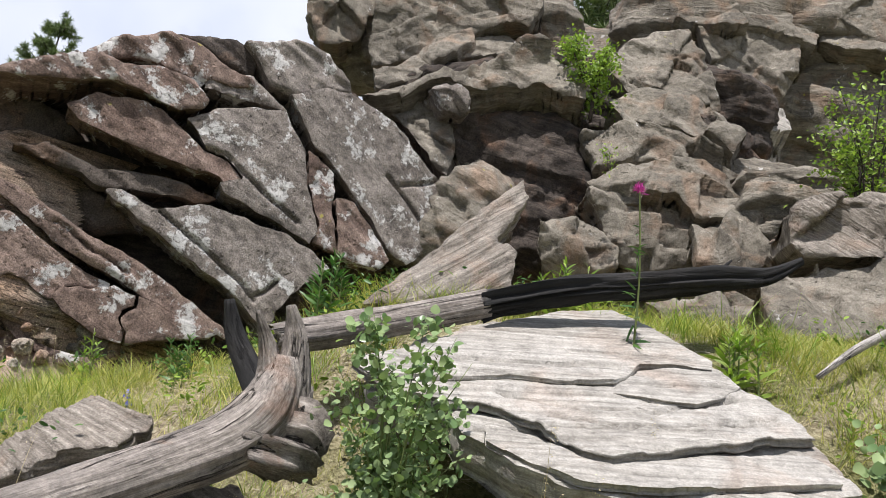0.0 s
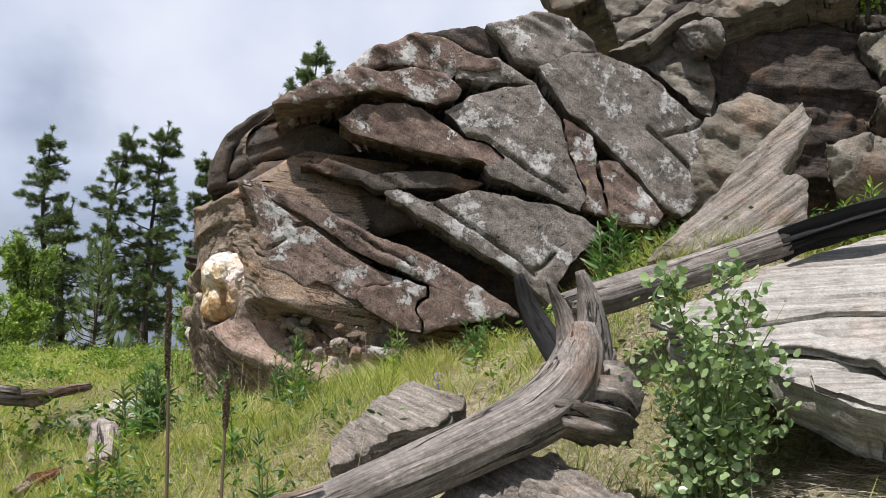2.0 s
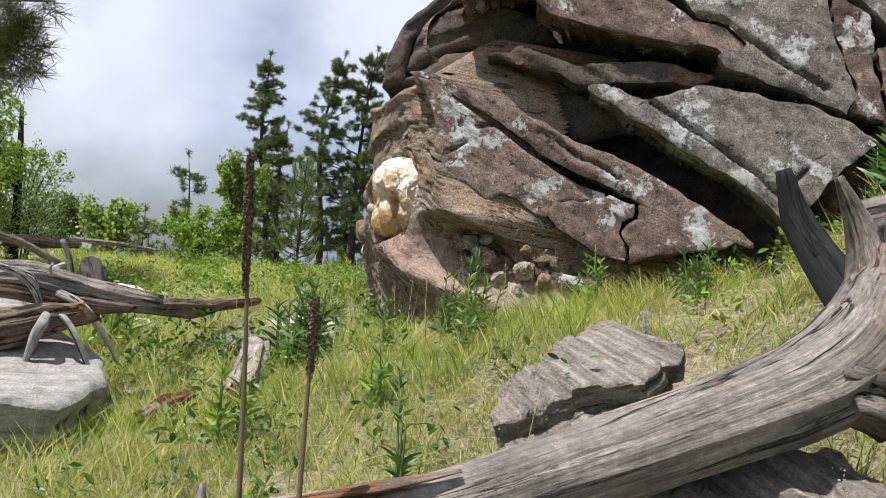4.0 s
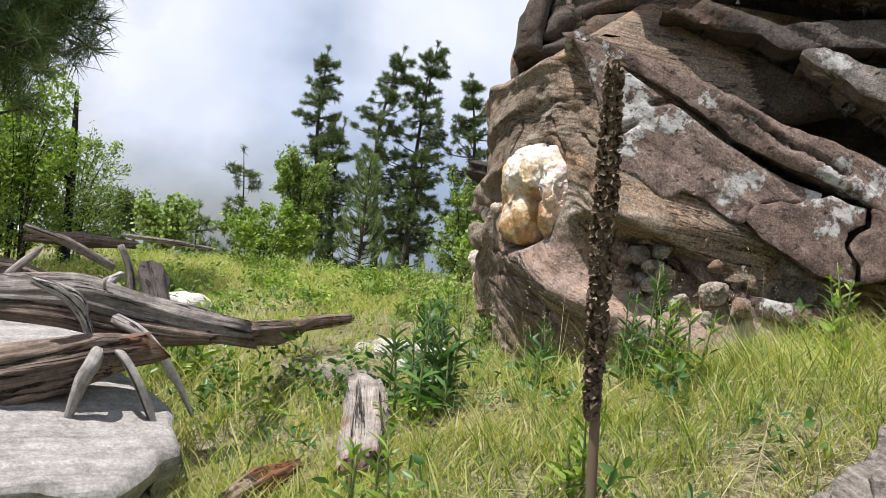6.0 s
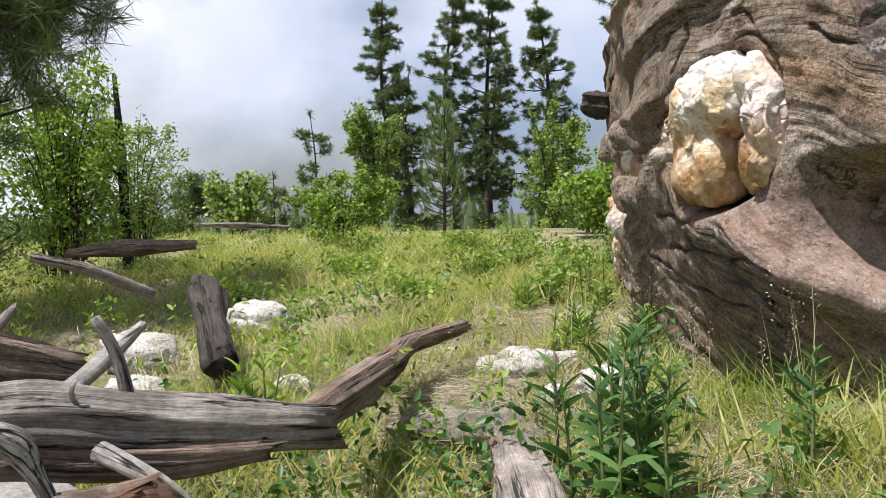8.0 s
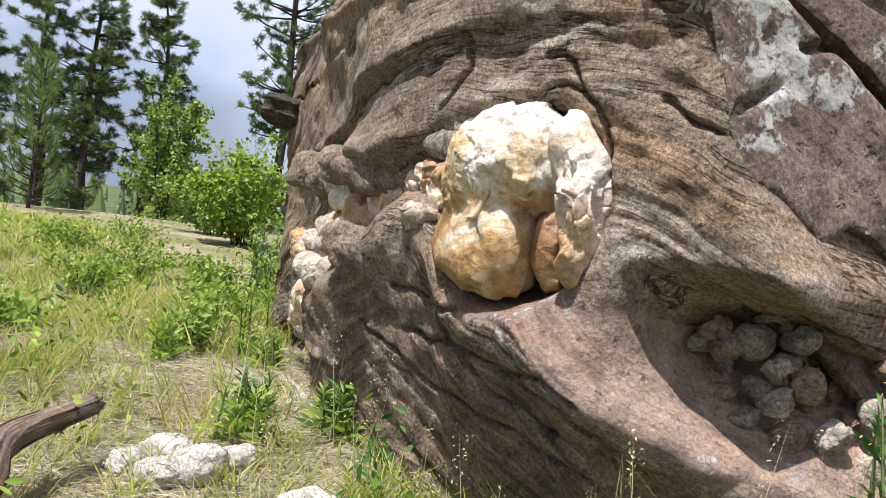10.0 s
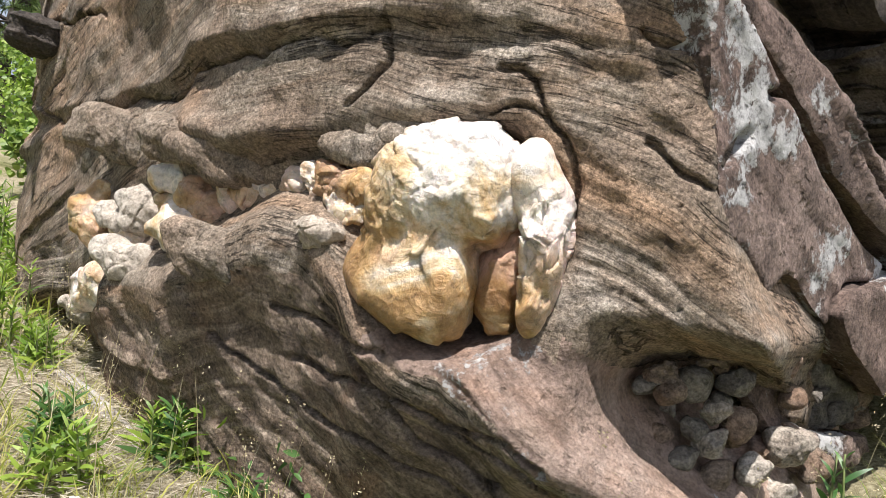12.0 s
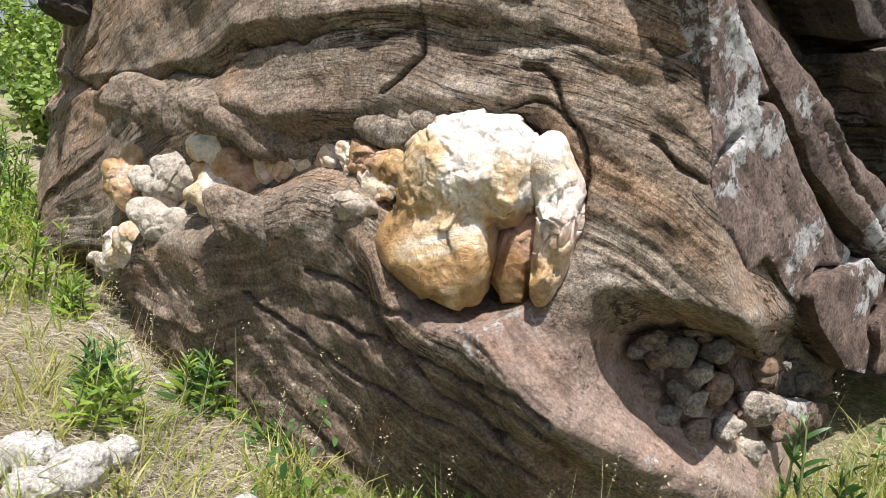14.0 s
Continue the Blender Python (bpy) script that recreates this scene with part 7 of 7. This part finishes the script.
# tall dry mullein stalks
def mullein(place, top, spike, seed, thick):
    rng = np.random.default_rng(seed)
    ob = thing("dry_mullein", "tall dead brown mullein stalk with seed heads", "plant", place, "mullein stalks")
    a, b = np.array(place, dtype=float), np.array(top, dtype=float)
    v, f, g = tube([a, (a + b) / 2 + rng.normal(size=3) * 0.008, b], [0.007, 0.006, 0.003], sides=8, rough=0.1, step=0.05)
    settle(link_mesh("stalk", v, f, M_STALK, ob, "", g))
    n = int(spike * 4200)
    t = rng.uniform(0, 1, n)
    ax = (b - a) / np.linalg.norm(b - a)
    p = b - np.outer(t * spike, ax)
    ang = rng.uniform(0, 2 * math.pi, n)
    d = np.c_[np.cos(ang), np.sin(ang), rng.uniform(0.0, 0.8, n)]
    w = thick * (0.45 + 0.6 * np.sin(math.pi * np.clip(t * 0.9 + 0.08, 0, 1)))
    v, f = leaf_cloud(p + d * (w * 0.55)[:, None], d + rng.normal(size=(n, 3)) * 0.5, np.full(n, 0.0065), np.full(n, 0.0055), rng, 0.5)
    many(link_mesh("seed_spike", v, f, M_STALK, ob))


mullein((-1.95, 3.16, 0.5), (-1.955, 3.085, 1.66), 0.30, 1, 0.013)
mullein((-1.68, 3.06, 0.5), (-1.67, 3.03, 1.37), 0.15, 2, 0.013)

thistle = thing("thistle", "tall thistle with one magenta flower head", "plant", (0.61, 4.86, 1.75))
settle(limb("stem", [(0.61, 4.86, 1.72), (0.6, 4.82, 2.2), (0.55, 4.75, 2.62)], [0.007, 0.005, 0.004], M_STEM, thistle, sides=6))
t_rng = np.random.default_rng(9)
tv, tf = blades(np.array([(0.55, 4.75, 2.62)] * 120) + t_rng.normal(size=(120, 3)) * 0.008, t_rng.normal(size=(120, 3)) * 0.5 + np.array([0, 0, 1.0]), np.full(120, 0.035), np.full(120, 0.005), 0.2, t_rng, 2)
settle(link_mesh("flower", tv, tf, M_PINK, thistle, "magenta flower head"))
tt = t_rng.uniform(0, 0.85, 40)
tv, tf = blades(np.outer(1 - tt, (0.61, 4.86, 1.75)) + np.outer(tt, (0.56, 4.76, 2.6)), t_rng.normal(size=(40, 3)) * np.array([1, 1, 0.4]) + np.array([0, 0, 0.4]), 0.10 * (1.2 - tt), 0.022 * (1.2 - tt), 0.3, t_rng, 3)
many(link_mesh("leaves", tv, tf, M_HERB, thistle))
herb("lupin", "blue wild flower spike in the grass", (-1.75, 4.95, 1.05), 1, 0.28, 0.05, M_LEAF, 300, 0.1, "flower", M_BLUE)

# trees on and beyond the crest
for k, (x, y, top, r, n) in enumerate(((-25.6, 24.3, 9.6, 1.15, 90), (-23.85, 26.0, 10.1, 1.25, 90), (-22.7, 27.05, 10.5, 1.35, 110), (-21.4, 28.1, 9.35, 1.3, 100), (-15.4, 25.8, 12.6, 1.7, 100), (-24.6, 24.6, 6.9, 1.2, 70), (-22.2, 26.2, 6.6, 1.2, 60), (-9.6, 20.5, 9.0, 1.7, 90), (-12.0, 24.0, 9.0, 1.8, 90))):
    z = float(ground_height(x, y)) - 0.2
    pine("pine_tree", "tall dark pine on the ridge", (x, y, z), top - z, r, 400 + k, clumps=int(n * 1.1), needle=0.19, bare_below=0.33 if k < 5 else 0.25, trunk=0.17, per=80, wide=0.12)
for k, (x, y, top, r) in enumerate(((-27.2, 22.0, 5.3, 1.3), (-27.9, 20.6, 3.0, 1.2), (-19.3, 12.6, 2.5, 0.8))):
    z = float(ground_height(x, y)) - 0.2
    pine("small_pine", "small dark pine beyond the crest", (x, y, z), top - z, r, 420 + k, clumps=30, needle=0.22, bare_below=0.15, trunk=0.08, per=46, wide=0.14)
young_pine(on_ground(-13.2, 14.3), 2.35, 0.6, 430)
pine("pine_tree", "pine with drooping dark boughs beside the meadow", on_ground(-9.2, 4.6), 6.4, 1.7, 431, M_NEEDLE, 120, 0.20, 0.22, 0.11, 90, 0.045, ((-9.2, 4.65, 2.75), (-8.3, 5.75, 3.2), 0.42, 130))
pine("pine_tree", "pine top behind the cliff", (1.7, 17.0, 1.0), 9.2, 2.0, 432, M_NEEDLE, 120, 0.3, 0.5, 0.12, 54, 0.09)
broadleaf("aspen_tree", "slender aspen with fluttering bright leaves", on_ground(-17.05, 15.9), 3.85, 1.05, 0.06, 15000, M_SHRUB, 440, 12, "tree", True, 0.03, 0.1)
broadleaf("aspen_tree", "leafy aspen behind the rock", on_ground(-14.6, 19.5), 3.8, 1.3, 0.07, 9000, M_SHRUB, 441, 9, "tree", True, 0.03, 0.1)
broadleaf("shrub", "large leafy shrub at the meadow's edge", on_ground(-10.8, 6.5), 2.55, 1.2, 0.06, 11500, M_LEAF, 442, 26, "shrub", False, 0.010)
broadleaf("shrub", "twiggy pale bush in front of the trees", on_ground(-8.9, 4.9), 1.35, 0.95, 0.032, 6500, M_SHRUB, 443, 22, "shrub", False, 0.009)
broadleaf("shrub", "leafy shrub near the charred trunk", on_ground(-12.2, 7.9), 1.9, 1.1, 0.045, 8500, M_SHRUB, 444, 20, "shrub", False, 0.012)
broadleaf("shrub", "green shrub on the crest", on_ground(-11.0, 10.1), 1.15, 0.9, 0.036, 6500, M_LEAF, 445, 12, "shrub", True, 0.008)
broadleaf("shrub", "green shrub on the crest", on_ground(-16.2, 11.8), 1.5, 0.9, 0.08, 2200, M_SHRUB, 446, 9, "shrub", True, 0.012)
broadleaf("shrub", "green shrub beside the outcrop", on_ground(-9.8, 14.2), 0.9, 1.0, 0.05, 3600, M_SHRUB, 447, 10, "shrub", True, 0.008)
for k, (x, y, h, r) in enumerate(((-8.3, 9.5, 0.3, 0.5), (-7.2, 9.0, 0.28, 0.5), (-7.0, 8.2, 0.25, 0.4), (-6.4, 8.8, 0.3, 0.5), (-9.3, 8.9, 0.35, 0.5), (-5.9, 8.0, 0.3, 0.35), (-7.8, 7.6, 0.25, 0.4), (-6.5, 7.0, 0.2, 0.3), (-8.5, 10.6, 0.4, 0.6), (-5.6, 7.3, 0.3, 0.3), (-7.2, 6.2, 0.3, 0.3))):
    broadleaf("low_bush", "low yellow-green leafy growth on the slope", on_ground(x, y), h, r, 0.045, 520, M_LEAF, 460 + k, 10, "plant", False, 0.004)

for k, (x, y, h, r) in enumerate(((-8.4, 12.5, 1.2, 0.9), (-7.4, 13.6, 1.4, 1.0), (-8.0, 15.5, 1.8, 1.2), (-6.6, 11.4, 0.8, 0.7), (-10.8, 16.8, 2.0, 1.3), (-9.2, 17.8, 2.2, 1.4), (-6.9, 16.2, 1.8, 1.2))):
    broadleaf("shrub", "leafy green shrub behind the outcrop's end", on_ground(x, y), h, r, 0.06, 2400, M_SHRUB if k % 2 else M_LEAF, 480 + k, 9, "shrub", True, 0.01)


def far_woods():
    """Conifers far beyond the crest, too many and too small to count."""
    rng = np.random.default_rng(77)
    n = 1500
    a, r = rng.uniform(0.2, 2 * math.pi - 1.2, n), 55 + 330 * rng.uniform(0, 1, n) ** 1.4
    x, y = -3 + r * np.cos(a), 4 + r * np.sin(a)
    z, h = ground_height(x, y), rng.uniform(5, 11, n)
    v, f = [], []
    for i in range(n):
        for k in range(4):
            w, lo, hi = h[i] * (0.2 - 0.04 * k), h[i] * (0.12 + 0.2 * k), h[i] * (0.48 + 0.18 * k)
            b = len(v)
            for j in range(7):
                t = j / 7 * 2 * math.pi + k
                s = w * (0.75 + 0.5 * ((i * 7 + j * 13 + k * 5) % 10) / 10)
                v.append((x[i] + s * math.cos(t), y[i] + s * math.sin(t), z[i] + lo - 0.1 * s))
            v.append((x[i], y[i], z[i] + hi))
            f += [[b + j, b + (j + 1) % 7, b + 7] for j in range(7)]
    tagged(link_mesh("far_woods", v, f, M_NEEDLE, smooth=False), "distant conifer woods below the crest", "trees", kind="stuff")


far_woods()

# ---- grass ----
def grass(name, label, count, material, length, width, seed, region, bend=0.35, keep=0.0, clump=0.0):
    rng = np.random.default_rng(seed)
    x0, x1, y0, y1 = region
    x, y = rng.uniform(x0, x1, count), rng.uniform(y0, y1, count)
    q = np.c_[x, y, np.zeros(count)]
    ok = (vnoise(q * 1.1, seed) + 0.5 * vnoise(q * 3.7, seed + 1) > keep) & ~in_outcrop(x, y, 0.02)
    ok &= ~((x > -0.5) & (x < 1.25) & (y > 3.75) & (y < 5.3)) & ~((x > -1.2) & (x < -0.45) & (y > 3.3) & (y < 4.0)) & ~((x > 0.2) & (y > 5.9))
    ok &= ~((np.hypot(x + 4.75, y - 5.5) < 0.28)) & ~((np.abs(x + 4.9) < 0.6) & (np.abs(y - 3.85) < 0.5)) & ~(np.hypot(x + 4.2, y - 3.7) < 0.45)
    ok &= ~(np.abs((x + 3.75) * 0.707 - (y - 4.77) * 0.707) < 0.14) | (np.hypot(x + 3.75, y - 4.77) > 0.6)
    ok &= ~((np.abs(x + 1.75) < 0.32) & (np.abs(y - 4.55) < 0.3))
    ok &= ~((x > -5.7) & (x < -4.3) & (y > 5.6) & (y < 7.9)) | (rng.uniform(0, 1, count) < 0.3)
    x, y = x[ok], y[ok]
    if clump:
        cx, cy = rng.integers(0, len(x), len(x) // 14), rng.normal(size=(len(x), 2)) * clump
        pick = cx[rng.integers(0, len(cx), len(x))]
        x, y = x[pick] + cy[:, 0], y[pick] + cy[:, 1]
    n = len(x)
    z = rough_ground(x, y) - 0.01
    a = rng.uniform(0, 2 * math.pi, n)
    d = np.c_[np.cos(a) * 0.35, np.sin(a) * 0.35, np.ones(n)]
    ln = length * rng.uniform(0.3, 1.1, n) * (0.85 + 0.5 * vnoise(np.c_[x, y, x * 0] * 0.9, seed + 5))
    v, f = blades(np.c_[x, y, z], d, ln, np.full(n, width) * rng.uniform(0.5, 1.6, n), bend, rng, 2)
    tagged(link_mesh(name, v, f, material), label, "grass", kind="stuff")


grass("meadow_grass", "green meadow grass round the outcrop", 135000, M_GRASS, 0.25, 0.0048, 501, (-6.0, 2.6, 1.6, 6.9), 0.4, -0.5, 0.03)
grass("meadow_grass", "yellow-green meadow grass on the slope", 80000, M_GRASS, 0.25, 0.008, 502, (-11.5, -2.5, 4.0, 13.0), 0.4, -0.45, 0.05)
grass("far_grass", "grass on the crest", 36000, M_GRASS, 0.3, 0.016, 503, (-24, -3.0, 9.0, 26.0), 0.35, -0.6, 0.1)
grass("far_grass", "grass beyond the log pile", 26000, M_GRASS, 0.28, 0.011, 504, (-19, -8.0, 1.0, 10.0), 0.35, -0.6, 0.1)
grass("dry_grass", "straw-coloured dry grass and litter", 62000, M_STRAW, 0.2, 0.003, 505, (-6.2, 2.4, 1.8, 8.2), 1.2, -0.2, 0.03)
grass("dry_grass", "straw-coloured grass on the slope", 34000, M_STRAW, 0.26, 0.0055, 525, (-11.0, -3.0, 5.0, 12.0), 0.6, 0.0, 0.05)


def litter(name, label, count, material, seed, region):
    """Dry straws lying crosswise on the ground."""
    rng = np.random.default_rng(seed)
    x, y = rng.uniform(region[0], region[1], count), rng.uniform(region[2], region[3], count)
    ok = ~in_outcrop(x, y, 0.05)
    x, y = x[ok], y[ok]
    n = len(x)
    a = rng.uniform(0, 2 * math.pi, n)
    p = np.c_[x, y, rough_ground(x, y) + rng.uniform(0.0, 0.02, n)]
    v, f = blades(p, np.c_[np.cos(a), np.sin(a), rng.normal(0.05, 0.14, n)], rng.uniform(0.05, 0.17, n), rng.uniform(0.0015, 0.0035, n), 0.08, rng, 2)
    tagged(link_mesh(name, v, f, material), label, "grass", kind="stuff")


litter("straw_litter", "grey straw litter lying below the rock", 45000, M_LITTER, 526, (-6.4, -3.9, 5.2, 8.4))
litter("straw_litter", "pale straw litter before the flat stone", 9000, M_LITTER, 529, (-0.5, 1.6, 3.3, 4.4))
litter("straw_litter", "dry straw litter between the grass tufts", 40000, M_LITTER, 528, (-5.5, 2.2, 2.2, 6.2))
grass("sparse_grass", "thin dry meadow grass on the lower slope", 16000, M_GRASS, 0.22, 0.012, 527, (-10.0, 8.0, -6.0, 2.0), 0.5, -0.5, 0.06)
grass("ledge_grass", "grass behind the charred log", 5000, M_GRASS, 0.2, 0.006, 506, (-1.4, 2.0, 4.9, 5.9), 0.4, -0.9)


def forbs(name, label, clusters, per, leaf, material, seed, region, tall):
    """Low broad-leaved growth among the grass: many small leaves in loose clusters."""
    rng = np.random.default_rng(seed)
    x, y = rng.uniform(region[0], region[1], clusters), rng.uniform(region[2], region[3], clusters)
    ok = ~in_outcrop(x, y, 0.0) & (vnoise(np.c_[x, y, x * 0] * 0.8, seed) > -0.25) & ~((x > -0.5) & (x < 1.25) & (y > 3.6) & (y < 5.4)) & ~((x > 0.2) & (y > 5.9)) & ~((np.abs(x + 4.6) < 0.7) & (np.abs(y - 3.75) < 0.5))
    ok &= ~((x > -5.9) & (x < -4.2) & (y > 5.6) & (y < 8.2)) | (rng.uniform(0, 1, clusters) < 0.25)
    x, y = np.repeat(x[ok], per), np.repeat(y[ok], per)
    n = len(x)
    lift = rng.uniform(0.1, 1.0, n) * tall * np.repeat(rng.uniform(0.5, 1.2, n // per), per)
    x, y = x + rng.normal(size=n) * 0.05, y + rng.normal(size=n) * 0.05
    p = np.c_[x, y, rough_ground(x, y) + lift]
    ln = leaf * rng.uniform(0.5, 1.3, n)
    v, f = leaf_cloud(p, rng.normal(size=(n, 3)) * 0.7 + np.array([0, 0, 0.8]), ln, ln * 0.42, rng, 0.2)
    tagged(link_mesh(name, v, f, material), label, "plants", kind="stuff")


forbs("low_forbs", "low bright green forbs among the grass", 260, 34, 0.04, M_LEAF, 521, (-6.5, 2.2, 2.0, 7.2), 0.22)
forbs("low_forbs", "dark green forbs among the grass", 260, 34, 0.045, M_HERB, 522, (-6.5, 2.2, 2.0, 7.2), 0.26)
forbs("low_forbs", "yellow-green forbs on the slope", 330, 26, 0.045, M_LEAF, 523, (-12.0, -4.5, 5.0, 13.0), 0.3)
grass("coarse_grass", "coarse taller grass blades in the meadow", 11000, M_LEAF, 0.34, 0.0045, 524, (-6.0, 2.4, 1.8, 6.9), 0.3, -0.1, 0.02)


def seed_grass(count, seed, region):
    """Tall fine stalks with pinkish seed heads."""
    rng = np.random.default_rng(seed)
    x, y = rng.uniform(region[0], region[1], count), rng.uniform(region[2], region[3], count)
    ok = ~in_outcrop(x, y, -0.03)
    x, y = x[ok], y[ok]
    n = len(x)
    p = np.c_[x, y, rough_ground(x, y) - 0.02]
    a = rng.uniform(0, 2 * math.pi, n)
    d = np.c_[np.cos(a) * 0.12, np.sin(a) * 0.12, np.ones(n)]
    ln = rng.uniform(0.3, 0.55, n)
    v1, f1 = blades(p, d, ln, np.full(n, 0.0035), 0.08, rng, 3)
    t = rng.uniform(0.72, 1.0, (n, 14))
    dd = d / np.linalg.norm(d, axis=1)[:, None]
    q = (p[:, None, :] + dd[:, None, :] * (ln[:, None] * t)[:, :, None]).reshape(-1, 3) + rng.normal(size=(n * 14, 3)) * 0.006
    v2, f2 = leaf_cloud(q, rng.normal(size=(n * 14, 3)), np.full(n * 14, 0.008), np.full(n * 14, 0.0035), rng)
    tagged(link_mesh("seed_grass", np.concatenate([v1, v2]), np.concatenate([np.array(f1), np.array(f2) + len(v1)]).tolist(), M_STRAW), "tall dry grass stalks with seed heads", "grass", kind="stuff")


seed_grass(90, 511, (-4.4, -2.6, 5.0, 6.2))
seed_grass(60, 512, (-3.2, 0.8, 2.6, 4.6))
seed_grass(50, 513, (-5.4, -4.2, 6.0, 7.2))
